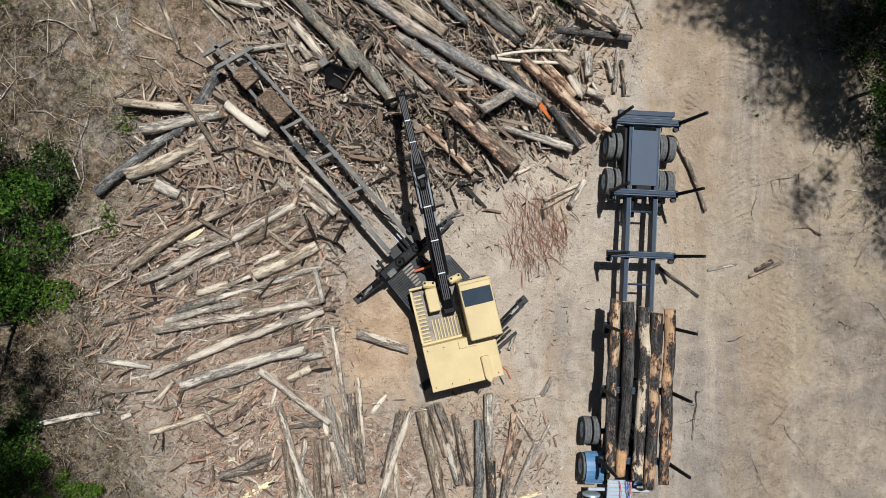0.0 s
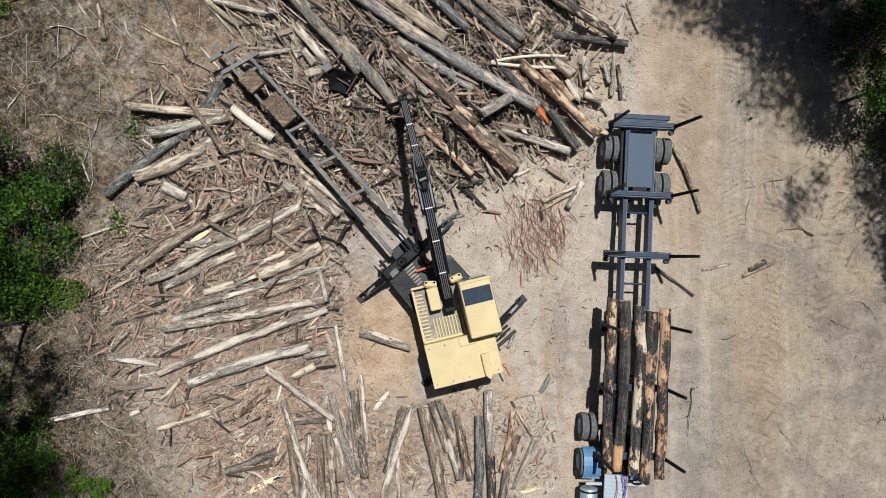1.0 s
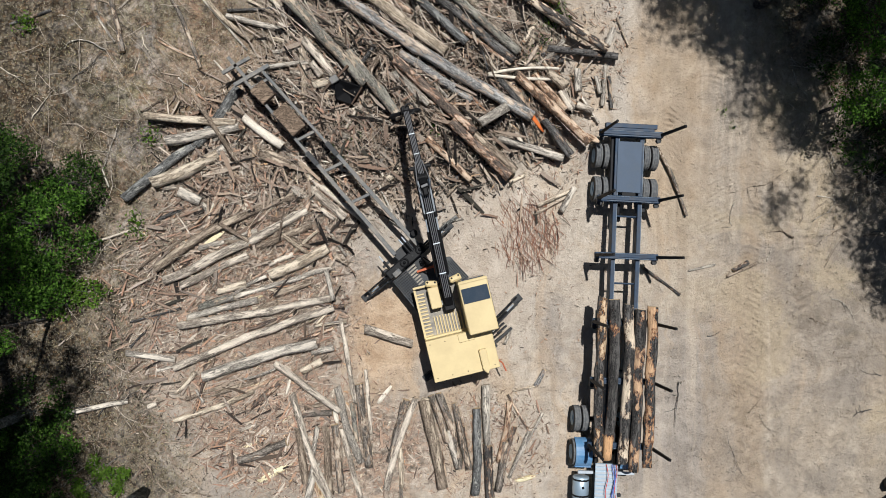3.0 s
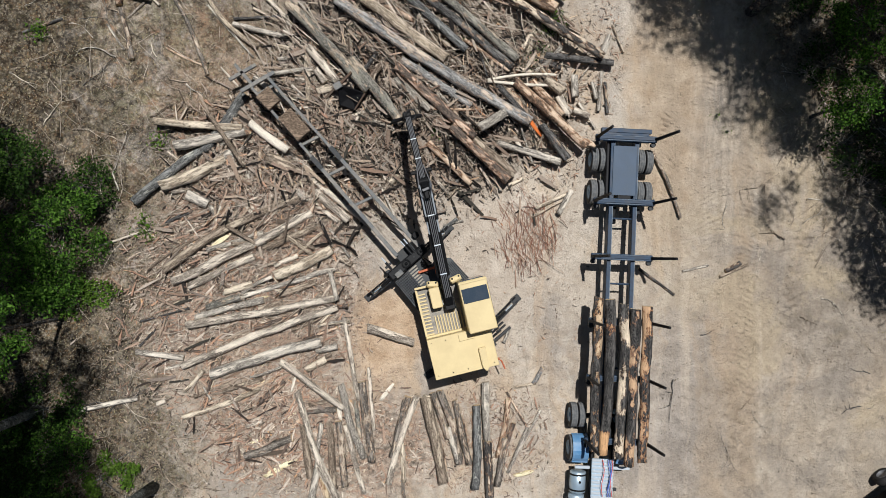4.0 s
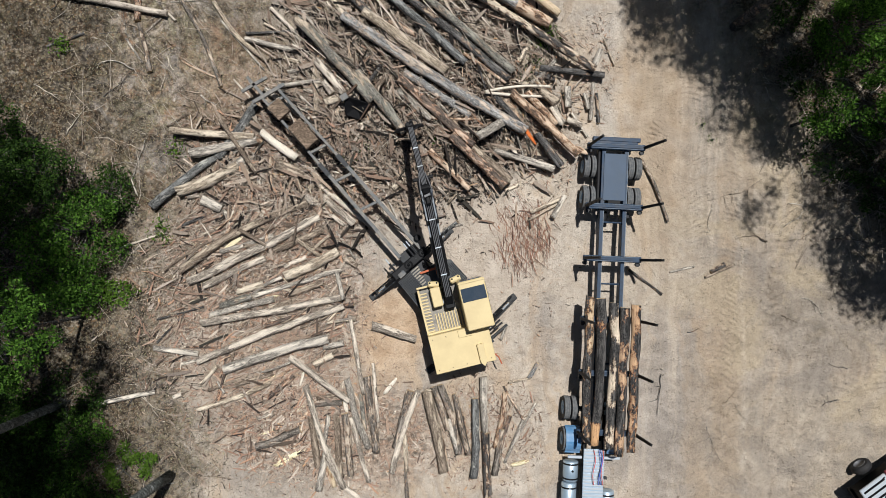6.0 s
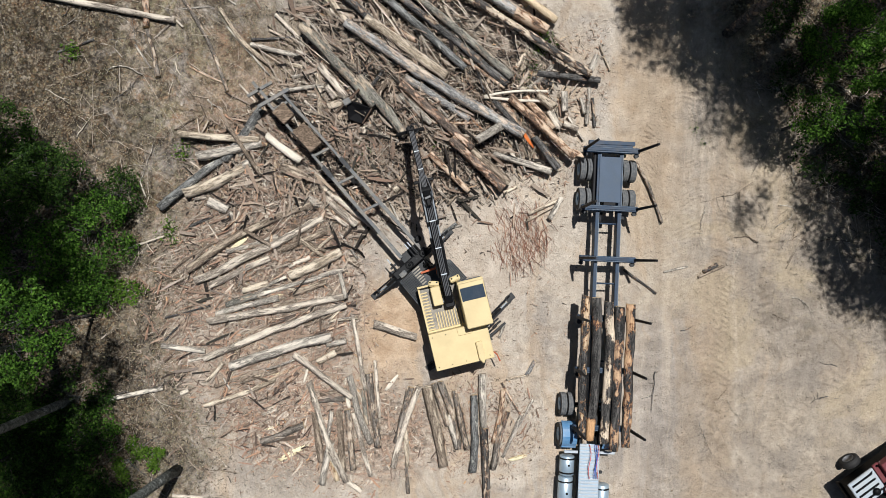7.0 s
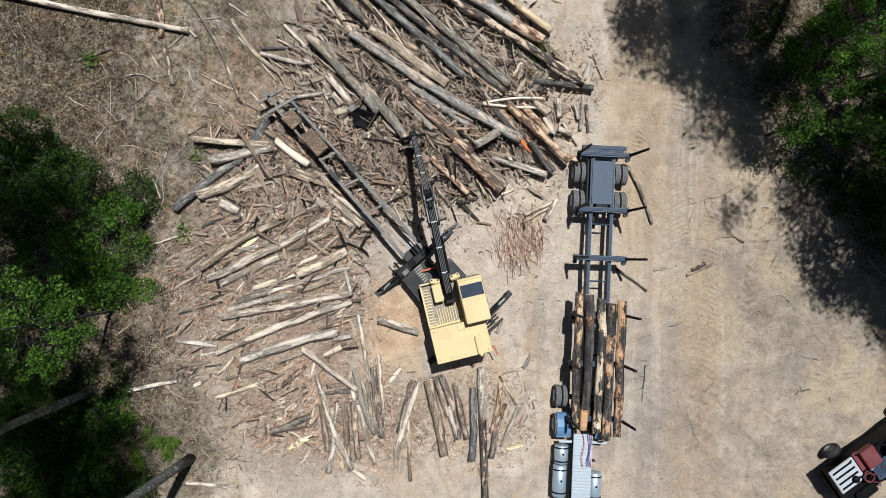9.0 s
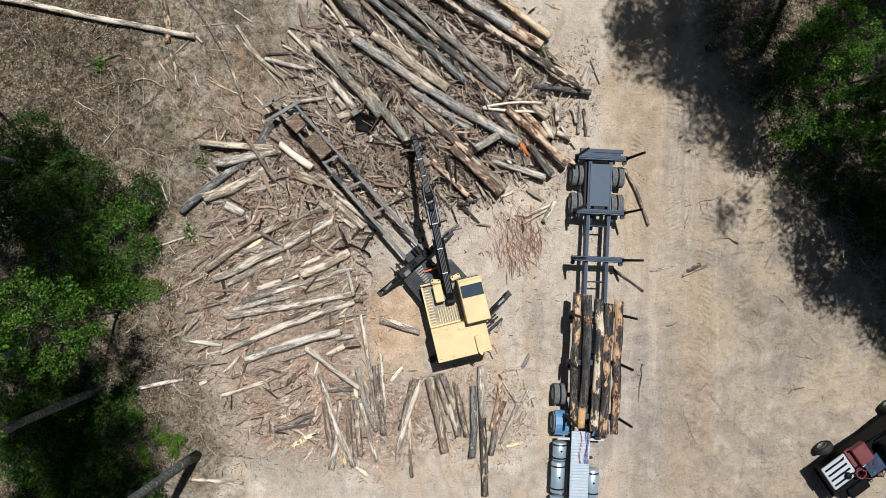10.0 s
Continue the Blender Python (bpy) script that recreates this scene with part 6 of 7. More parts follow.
    for k in range(6):
        part("deck_rib", beam(W(1.05 + k * 0.05, 1.02 + k * 0.075, 1.14), W(3.30, 1.02 + k * 0.085, 1.14), 0.020, 0.03, bevel=0.004), BLACK, deck)
    for k in range(11):
        part("deck_rib", beam(W(2.7 + k * 0.17, -0.72, 1.15), W(2.7 + k * 0.17, 0.95, 1.15), 0.045, 0.05, bevel=0.008), STEEL if k % 3 else BLACK, deck)
    for k in range(7):
        part("tread_plate", beam(W(0.44 + k * 0.12, -0.26, 1.17), W(0.44 + k * 0.12, 0.16 - k * 0.03, 1.17), 0.07, 0.04, bevel=0.01), DECKDUST, deck, "dusty pale tread plate")
    # front and rear cross members with their folding legs
    for s0, half, front in ((0.12, 0.98, 1), (4.25, 1.20, 0)):
        cb = part("cross_member", beam(W(s0, -half, 1.12), W(s0, half - 0.06, 1.12), 0.40, 0.34, bevel=0.05), BLACK, t, "black cross member with round pin bosses")
        for k in (-0.12, 0.68):
            bs = part("boss", lathe([(1.28, 0.19), (1.33, 0.185), (1.34, 0.12), (1.27, 0.115), (1.27, 0.07), (1.36, 0.06)], "Z", 20), SOOT, cb, "", True)
            bs.location = W(s0, k, 0)
        for k in (-0.5, 0.3):
            part("bolt", lathe([(1.29, 0.035), (1.32, 0.03)], "Z", 8), STEEL, cb).location = W(s0, k, 0)
        for side in (-1, 1):
            a, reach = half - 0.2, half + 1.22
            leg = part("outrigger", beam(W(s0 - 0.05, side * a, 1.05), W(s0 - 0.05, side * reach, 0.20), 0.075, 0.14), BLACK, t, "black folding outrigger leg")
            part("outrigger_bar", beam(W(s0 + 0.15, side * a, 1.05), W(s0 + 0.15, side * reach, 0.20), 0.075, 0.14), STEEL, leg)
            part("outrigger_cylinder", tube([W(s0 + 0.05, side * a, 1.25), W(s0 + 0.05, side * (a + 0.7), 0.82)], 0.06, 10), BLACK, leg)
            part("piston_rod", tube([W(s0 + 0.05, side * (a + 0.7), 0.82), W(s0 + 0.05, side * (a + 1.1), 0.56)], 0.03, 8), ALU, leg)
            for q in (0.35, 0.8, 1.2):
                z = 1.05 - q * 0.85 / (reach - a)
                part("tie_plate", beam(W(s0 - 0.10, side * (a + q), z + 0.08), W(s0 + 0.20, side * (a + q), z + 0.08), 0.06, 0.03), STEEL, leg)
            part("foot", box((0.40, 0.30, 0.06), W(s0 + 0.05, side * reach, 0.05), (0, 0, 40 - YAW), bevel=0.015), STEEL, leg)
    part("pale_box", box((0.34, 0.22, 0.22), W(0.25, -0.60, 1.30), (0, 0, 41 - YAW), bevel=0.02), RAIL, t, "pale grey steel box")
    for k, z in ((-0.72, 1.22), (0.30, 1.24), (0.45, 1.24)):
        hc = part("hydraulic_cylinder", tube([W(-0.45, k, z), W(0.0, k, z + 0.03)], 0.055, 12), BLACK, t)
        part("piston_rod", tube([W(-0.45, k, z), W(-0.72, k, z)], 0.03, 8), ALU, hc)
    for k in range(8):
        q = random.Random(70 + k)
        u, v = 0.40 + q.uniform(0, 0.4), 0.22 + q.uniform(0, 0.35)
        part("hydraulic_hose", tube([W(u, v, 1.15), W(u + q.uniform(-0.1, 0.15), v + q.uniform(-0.15, 0.15), 1.30), W(u + q.uniform(0.0, 0.3), v + q.uniform(-0.1, 0.25), 1.16)], 0.024, 6), SOOT, t)
    for s1, k1 in ((-0.28, -0.80), (-0.30, -0.62), (-0.12, -0.9)):
        part("bracket", box((0.16, 0.10, 0.30), W(s1, k1, 1.12), (0, 0, 36 - YAW), bevel=0.02), STEEL, t)
    part("drum", lathe([(-0.12, 0.11), (-0.10, 0.15), (0.10, 0.15), (0.12, 0.11)], "Z", 20), SOOT, t, "black rubber drum").location = W(-0.52, 0.92, 1.2)
    part("orange_bracket", beam(W(0.72, 0.02, 1.30), W(1.0, 0.70, 1.30), 0.09, 0.10), ORANGE, t, "orange-red painted bracket")
    part("orange_bracket", beam(W(0.80, 0.82, 1.34), W(1.24, 0.56, 1.34), 0.09, 0.12), ORANGE, t, "orange-red painted bracket")
    part("rear_bumper", beam(W(4.92, -1.35, 0.85), W(4.92, 1.45, 0.85), 0.10, 0.14), STEEL, t)
    for side in (-1, 1):
        for s1 in (4.55, 4.70):
            st = part("rear_step", beam(W(s1, side * 0.85, 0.95), W(s1, side * 1.35, 0.95), 0.08, 0.10), BLACK, t)
            part("step_tread", beam(W(s1, side * 0.9, 1.01), W(s1, side * 1.3, 1.01), 0.04, 0.02), STEEL, st)
    # gooseneck: two long rails with crossbars and a hitch
    A0, A1 = inv @ Vector((-0.50, 0.10, 1.0)), inv @ Vector((-6.42, 6.95, 1.0))
    B0, B1 = inv @ Vector((0.40, 0.50, 1.0)), inv @ Vector((-5.75, 7.35, 1.0))
    for q0, q1 in ((A0, A1), (B0, B1)):
        mid = q0.lerp(q1, 0.55)
        part("rail", beam(q0, mid, 0.16, 0.26), RAIL, t, "worn grey steel gooseneck rail")
        part("rail", beam(mid + Vector((0, 0, 0.04)), q1 + Vector((0, 0, 0.04)), 0.12, 0.20), RAIL, t, "narrow worn grey steel gooseneck rail")
        part("splice_plate", beam(q0.lerp(q1, 0.52) + Vector((0, 0, 0.18)), q0.lerp(q1, 0.59) + Vector((0, 0, 0.15)), 0.20, 0.03), STEEL, t)
    for u in (0.30, 0.48, 0.66, 0.80, 0.96):
        part("crossbar", beam(A0.lerp(A1, u) + Vector((0, 0, 0.0)), B0.lerp(B1, u), 0.12, 0.14), RAIL, t)
    n = (A1 - A0).normalized()
    pn = (B1 - A1).normalized()
    part("hitch_bar", beam(A1 - pn * 0.45 + n * 0.1, B1 + pn * 0.35 + n * 0.1, 0.16, 0.16), RAIL, t)
    part("hitch_bar", beam(A1 - pn * 0.5 + n * 0.75, A1 + pn * 0.75 + n * 0.75, 0.14, 0.14), RAIL, t)
    part("hitch_tongue", beam(A1 + pn * 0.1, A1 + pn * 0.1 + n * 1.2, 0.14, 0.14), RAIL, t)
    return t


log_loader()


def timber_block(a, c, w, h, z):
    t = rig("timber_block", pose(*a, 0), "old brown timber block lying on the steel rails", "timber block", "timber blocks")
    d = (c[0] - a[0], c[1] - a[1], 0)
    part("block", box((math.hypot(*d), w, h), (d[0] / 2, d[1] / 2, z), (0, 0, math.degrees(math.atan2(d[1], d[0]))), 0.03), TIMBER, t)
    for o in (-0.02, 0.015):
        part("strap", box((0.05, w + 0.02, h + 0.02), (d[0] * (0.5 + o * 14), d[1] * (0.5 + o * 14), z), (0, 0, math.degrees(math.atan2(d[1], d[0]))), 0.005), TIMBER, t)


timber_block((-5.05, 5.85), (-4.25, 4.95), 0.68, 0.42, 1.25)
timber_block((-5.95, 6.75), (-5.45, 6.2), 0.65, 0.30, 1.2)


def scrap_bucket():
    t = rig("steel_hopper", pose(-2.45, 6.75, 0, 0, 0, 12), "black rusty steel hopper standing among the broken wood", "steel hopper")
    bm = bmesh.new()
    lo = [bm.verts.new(p) for p in ((-0.50, -0.45, 0.0), (0.42, -0.50, 0.0), (0.50, 0.35, 0.0), (-0.48, 0.45, 0.0))]
    hi = [bm.verts.new(p) for p in ((-0.52, -0.30, 0.75), (0.05, -0.62, 0.55), (0.62, -0.05, 0.80), (-0.42, 0.50, 1.0))]
    for k in range(4):
        bm.faces.new((lo[k], lo[(k + 1) % 4], hi[(k + 1) % 4], hi[k]))
    mid = bm.verts.new((0.02, -0.02, 0.62))
    for k in range(4):
        bm.faces.new((hi[k], hi[(k + 1) % 4], mid))
    bm.faces.new(lo[::-1])
    bmesh.ops.recalc_face_normals(bm, faces=bm.faces[:])
    bmesh.ops.bevel(bm, geom=bm.edges[:], offset=0.02, segments=1, affect="EDGES")
    part("hopper", bm, SOOT, t, "black wedge-shaped hopper")
    part("cheek_plate", beam((0.05, -0.60, 0.60), (0.62, -0.05, 0.84), 0.06, 0.10), RUST, t, "rusty brown plate edge")
    part("hinge", box((0.34, 0.28, 0.12), (-0.42, 0.42, 1.03), (0, 0, 20), 0.02), RAIL, t, "worn pale steel hinge block")
    part("arm", beam((-0.25, 0.50, 1.0), (0.25, 0.85, 1.05), 0.10, 0.12), RUST, t)


scrap_bucket()


# ---- log trailer ----
def log_trailer():
    t = rig("log_trailer", pose(8.93, 4.95, 0, 0, 0, -2.4), "blue-grey steel log trailer with upright stakes, partly loaded", "log trailer")
    for s in (-0.5, 0.5):
        rl = part("chassis_rail", box((0.17, 13.2, 0.50), (s, -6.5, 0.95)), BLUE, t)
        part("flange", box((0.03, 13.1, 0.012), (s + 0.068, -6.5, 1.207), bevel=0.003), SCUFF, rl, "worn pale blue rail edge")
    part("deck_plate", box((0.98, 2.05, 0.05), (0, -1.32, 1.22)), TRAILDECK, t, "dusty blue-grey deck plate")
    part("deck_step", box((0.55, 0.16, 0.08), (0, -2.42, 1.27)), BLACK, t)
    for y in (-3.3, -6.0, -9.5):
        part("cross_tube", tube([(-0.45, y, 1.05), (0.45, y, 1.05)], 0.04, 8), BLUE, t)
    part("side_beam", box((0.13, 2.7, 0.24), (-0.68, -1.3, 1.0), bevel=0.03), BLACK, t, "black side beam beside the deck")
    part("air_tank", lathe([(-0.36, 0.06), (-0.33, 0.11), (0.33, 0.11), (0.36, 0.06)], "Y", 16), BLACK, t, "", True).location = (-0.28, -3.15, 0.80)
    part("tail_bar", box((2.1, 0.18, 0.22), (0.05, 0.35, 1.1)), BLUE, t)
    part("tail_plate", box((1.9, 0.5, 0.06), (0.05, 0.12, 1.15)), BLUE, t)
    for y, fl in ((0.0, 0.32), (-2.62, 0.30), (-4.9, 0.42), (-7.55, 0.25), (-9.88, 0.15), (-12.45, 0.2)):
        bk = part("bunk", box((2.55, 0.26, 0.20), (0, y, 1.30), bevel=0.03), BLUE, t, "steel bunk crossbar")
        part("bunk_cap", box((2.3, 0.10, 0.03), (0, y, 1.415)), BLUE, bk)
        for e in (-0.095, 0.095):
            part("bunk_edge", box((1.7 if e < 0 else 2.2, 0.02, 0.012), (0.05, y + e, 1.407), bevel=0.003), SCUFF, bk, "bright scuffed steel edge")
        tip = {0.0: 0.15, -2.62: 0.15, -4.9: 0.02, -7.55: -0.05, -9.88: -0.06, -12.45: -0.1}[y]
        part("stake", beam((-1.22, y, 1.3), (-1.22 + fl * 0.55, y + tip, 3.05), 0.13, 0.13, taper=0.8), BLACK, bk, "black upright stake")
        part("stake", beam((1.22, y, 1.3), (1.24 + fl, y + tip * 0.5, 3.1), 0.13, 0.13, taper=0.8), BLACK, bk, "black upright stake")
        for s in (-1, 1):
            part("stake_pocket", lathe([(-0.09, 0.10), (0.09, 0.10)], "Z", 12), STEEL, bk).location = (s * 1.16, y - 0.2, 1.18)
    for y in (-0.82, -2.18):
        part("axle", tube([(-1.1, y, 0.52), (1.1, y, 0.52)], 0.07, 10), BLACK, t)
        wheel_pair(t, -1.29, y, 1)
        wheel_pair(t, 1.29, y, -1)
    part("brake_chamber", lathe([(-0.1, 0.1), (0.1, 0.1)], "Y", 12), STEEL, t).location = (0.75, -2.95, 0.75)


log_trailer()

# ---- load ----
LOADED = dict(category="log", group="logs on the trailer")
lay_log("log", 7.74, -1.57, 7.47, -7.79, 0.37, 1.42, "load_a", -0.08, "pale stripped log with scorched lower end, loaded on the trailer", **LOADED)
lay_log("log", 8.14, -1.65, 7.87, -7.95, 0.41, 1.42, "load_b", 0.08, "dark barked log with torn orange patches, loaded on the trailer", **LOADED)
lay_log("log", 8.73, -1.85, 8.47, -8.12, 0.41, 1.42, "load_c", 0.06, "black barked log with stripped white patches, loaded on the trailer", **LOADED)
lay_log("log", 9.21, -2.05, 8.87, -8.40, 0.43, 1.42, "load_d", 0.05, "grey-black log with peeling bark, loaded on the trailer", **LOADED)
lay_log("log", 9.70, -1.94, 9.43, -8.29, 0.40, 1.42, "load_e", 0.06, "orange-brown half-stripped log, loaded on the trailer", **LOADED)


# ---- truck tractor ----
def truck():
    t = rig("truck", pose(7.98, -8.2, 0, 0, 0, -2.4), "blue log truck with ribbed aluminium deck coupled to the trailer", "truck")
    for s in (-0.42, 0.42):
        part("frame_rail", box((0.12, 6.0, 0.26), (s, -1.6, 0.85)), BLACK, t)
    dk = part("deck", box((0.92, 4.1, 0.04), (0, -2.1, 1.08)), TANK, t, "ribbed bright aluminium deck plate")
    for k in range(27):
        part("rib", box((0.90, 0.095, 0.03), (0, -0.12 - k * 0.15, 1.115), bevel=0.012), ALU, dk)
    for y in (0.25, 1.62):
        part("axle", tube([(-1.0, y, 0.52), (1.0, y, 0.52)], 0.08, 10), BLACK, t)
        wheel_pair(t, -1.34, y, 1)
        wheel_pair(t, 1.20, y, -1)
    for s in (-1, 1):
        pts = [(s * 0.92, 0.25 + 0.62 * math.cos(a), 0.52 + 0.62 * math.sin(a)) for a in (math.radians(k) for k in range(10, 171, 16))]
        b = bmesh.new()
        rows = [[b.verts.new((p[0] + dx, p[1], p[2])) for dx in (-0.33, 0.33)] for p in pts]
        sheet = [b.faces.new((q[0], q[1], p[1], p[0])) for q, p in zip(rows, rows[1:])]
        bmesh.ops.recalc_face_normals(b, faces=sheet)
        bmesh.ops.solidify(b, geom=sheet, thickness=0.03)
        part("mudguard", b, SKYBLUE, t, "bright blue mudguard")
        part("mudguard_rib", box((0.66, 0.05, 0.03), (s * 0.92, -0.25, 0.93)), SKYBLUE, t)
    part("light_bar", box((2.3, 0.12, 0.10), (0.05, -0.48, 0.85)), ALU, t)
    def tank(x, y, length, label):
        k = part("fuel_tank", lathe([(-length / 2, 0.29), (-length / 2 + 0.03, 0.33), (length / 2 - 0.03, 0.33), (length / 2, 0.29)], "Y", 28), TANK, t, label, True)
        k.location = (x, y, 0.68)
        for s in (-0.36, 0.36):
            part("tank_strap", lathe([(s * length - 0.035, 0.337), (s * length + 0.035, 0.337)], "Y", 28), BLACK, k)
        part("filler_cap", lathe([(0.30, 0.05), (0.365, 0.05)], "Z", 12), BLACK, k).location = (0.02, 0.05, 0)
    tank(-0.92, -1.12, 0.88, "bright aluminium fuel tank")
    tank(-0.96, -2.38, 1.5, "long bright aluminium fuel tank")
    tank(-0.96, -3.75, 0.9, "bright aluminium fuel tank")
    tank(0.72, -2.60, 1.35, "bright aluminium fuel tank")
    for dx, mt in ((0.24, BLUEHOSE), (0.34, REDHOSE), (-0.02, REDHOSE), (0.29, BLUEHOSE)):
        pts = [(dx + 0.05 * math.sin(k * 0.9 + dx * 20), -0.05 - k * 0.19, 1.18 + 0.12 * math.sin(k * 0.35)) for k in range(9)]
        part("air_hose", tube(pts, 0.016, 6), mt, t, "coiled air line")
    part("fifth_wheel", lathe([(1.02, 0.35), (1.14, 0.38), (1.16, 0.3)], "Z", 20), STEEL, t).location = (0, 0.95, 0)
    part("gladhand", box((0.14, 0.12, 0.14), (0.52, -1.28, 1.12)), STEEL, t)


truck()


# ---- parked machine at the clearing's edge ----
def parked_truck():
    t = rig("parked_truck", pose(19.70, -10.56, 0, 0, 0, -55), "dark parked logging truck with slatted silver hood and red box", "truck")
    # local +Y runs along the body
    part("body", box((1.72, 6.2, 0.9), (0.52, 3.25, 1.15), bevel=0.03), SOOT, t, "black dusty chassis and body")
    hood = part("hood", box((1.22, 1.35, 0.12), (0.05, 0.78, 1.70), bevel=0.03), ALU, t, "silver slatted engine hood")
    for k in range(4):
        part("slot", box((0.09, 1.1, 0.03), (-0.38 + k * 0.28, 0.76, 1.77), bevel=0.005), SOOT, hood)
    part("latch", box((0.05, 0.22, 0.03), (-0.42, 1.25, 1.775), (0, 0, 12), 0.005), SOOT, hood)
    part("red_box", box((0.92, 0.75, 0.40), (-0.08, 2.15, 1.78), bevel=0.03), REDP, t, "dark red metal box")
    part("red_plate", box((0.95, 0.30, 0.10), (-0.12, 1.66, 1.66), bevel=0.02), REDP, t)
    coil = [(0.62 + (0.20 + 0.03 * math.sin(k * 1.7)) * math.cos(k * 0.52), 1.52 + 0.22 * math.sin(k * 0.52), 1.70 + 0.012 * k) for k in range(30)]
    part("hose_coil", tube(coil, 0.035, 6), REDP, t, "dull red coiled hose", True)
    part("exhaust_cap", lathe([(1.74, 0.17), (1.86, 0.17), (1.92, 0.12), (1.93, 0.04)], "Z", 18), SOOT, t, "", True).location = (0.40, 1.0, 0)
    part("cab", box((1.5, 1.7, 1.2), (0.60, 3.85, 2.0), bevel=0.08), SOOT, t)
    part("deck_plate", box((0.85, 1.6, 0.06), (0.78, 2.72, 1.72), bevel=0.02), BLUE, t, "dusty blue-grey plate")
    part("side_tank", box((0.5, 1.1, 0.5), (1.25, 1.1, 1.55), bevel=0.06), SOOT, t)
    part("bumper", box((1.7, 0.10, 0.3), (0.48, 0.10, 0.75), bevel=0.04), SOOT, t)
    part("battery", box((0.20, 0.30, 0.16), (0.42, 1.98, 1.70), (0, 0, 15), 0.02), ALU, t)
    part("bracket", box((0.30, 0.09, 0.10), (-0.46, 2.02, 1.68), (0, 0, 70), 0.02), ALU, t)
    part("bracket", box((0.14, 0.14, 0.10), (-0.48, 1.68, 1.66), (0, 0, 20), 0.02), ALU, t)
    part("handle", box((0.20, 0.08, 0.08), (1.28, 2.30, 1.78), (0, 0, 25), 0.02), REDP, t)
    r = random.Random(4)
    for k in range(9):
        x, y = r.uniform(0.75, 1.35), r.uniform(1.5, 2.6)
        part("pipe", tube([(x, y, 1.66), (x + r.uniform(-0.2, 0.2), y + r.uniform(0.05, 0.3), 1.80), (x + r.uniform(-0.3, 0.3), y + r.uniform(0.3, 0.6), 1.66)], 0.03, 6), (SOOT, HOSE, REDP)[k % 3], t)
    for s in (-0.42, 1.30):
        part("guard_rail", tube([(s, 2.7, 1.72), (s, 2.75, 2.25), (s, 4.4, 2.75), (s, 6.0, 2.3), (s, 6.1, 1.6)], 0.03, 8), SOOT, t)
    for y, s in ((1.22, -0.66), (1.22, 1.55), (5.2, -0.40), (5.2, 1.3)):
        ty = part("tyre", lathe([(-0.15, 0.26), (-0.16, 0.38), (-0.10, 0.46), (0.10, 0.46), (0.16, 0.38), (0.15, 0.26)], "X", 28), SIDEWALL, t, "", True)
        ty.location = (s, y, 0.46)
        for e in (-1, 1):
            part("sidewall", lathe([(e * 0.152, 0.26), (e * 0.168, 0.31), (e * 0.165, 0.38), (e * 0.12, 0.445)], "X", 28), SIDEWALL, ty, "", True)
            part("rim", lathe([(e * 0.160, 0.27), (e * 0.172, 0.255), (e * 0.10, 0.22), (e * 0.08, 0.08), (e * 0.13, 0.06)], "X", 20), HOSE, ty, "grey wheel rim", True)


parked_truck()

# ---- loose wood, litter and plants ----
def strips(name, label, material, places, length, width, thick, seed, kind="stuff", category="wood debris", bow=0.05, z_of=None, yaw_of=None, tilt=0.16):
    """Thousands of bent four-sided splinters as one mesh."""
    r = np.random.RandomState(seed)
    n = len(places)
    L = length[0] + (length[1] - length[0]) * r.beta(1.1, 2.6, n)
    Wd = (width[0] + (width[1] - width[0]) * r.beta(1.2, 2.5, n)) * (0.6 + 0.4 * L / length[1])
    Th = np.minimum(thick, Wd * 0.7)
    yaw = yaw_of(places, r) if yaw_of else r.uniform(0, np.pi, n)
    pit = r.normal(0, tilt, n)
    bend = r.normal(0, bow, n) * L
    zz = z_of(places, r) if z_of else np.zeros(n)
    ca, sa = np.cos(yaw), np.sin(yaw)
    vs = []
    for s, k in ((-0.5, r.uniform(0.3, 0.9, n)), (0.0, np.ones(n)), (0.5, r.uniform(0.1, 0.8, n))):
        cx, cy = s * L, bend * (0.25 - s * s) * 2
        cz = zz + Th / 2 + np.abs(np.sin(pit)) * L / 2 + s * L * np.sin(pit)
        for dy, dz in ((-0.5, -0.5), (0.5, -0.5), (0.5, 0.5), (-0.5, 0.5)):
            lx, ly = cx, cy + dy * Wd * k
            vs.append(np.stack([places[:, 0] + ca * lx - sa * ly, places[:, 1] + sa * lx + ca * ly, cz + dz * Th], 1))
    v = np.stack(vs, 1).reshape(-1, 3)
    quad = []
    for a in (0, 4):
        for k in range(4):
            quad.append((a + k, a + (k + 1) % 4, a + 4 + (k + 1) % 4, a + 4 + k))
    quad += [(3, 2, 1, 0), (8, 9, 10, 11)]
    f = (np.arange(n)[:, None, None] * 12 + np.array(quad)[None]).reshape(-1, 4)
    me = bpy.data.meshes.new(name)
    me.from_pydata(v.tolist(), [], f.tolist())
    me.materials.append(material)
    return tagged(new(name, me), label, category, kind=kind)


def around(n, seed, *spots):
    """n places drawn from soft ellipses (weight, x, y, rx, ry)."""
    r = np.random.RandomState(seed)
    w = np.array([s[0] for s in spots], float)
    pick = r.choice(len(spots), n, p=w / w.sum())
    sp = np.array([s[1:] for s in spots], float)[pick]
    a, q = r.uniform(0, 2 * np.pi, n), np.sqrt(r.uniform(0, 1, n)) * (1 + 0.18 * r.normal(0, 1, n))
    return np.stack([sp[:, 0] + sp[:, 2] * q * np.cos(a), sp[:, 1] + sp[:, 3] * q * np.sin(a)], 1)


def clear(p, *boxes):
    keep = np.ones(len(p), bool)
    for x0, y0, x1, y1 in boxes:
        keep &= ~((p[:, 0] > x0) & (p[:, 0] < x1) & (p[:, 1] > y0) & (p[:, 1] < y1))
    return p[keep]


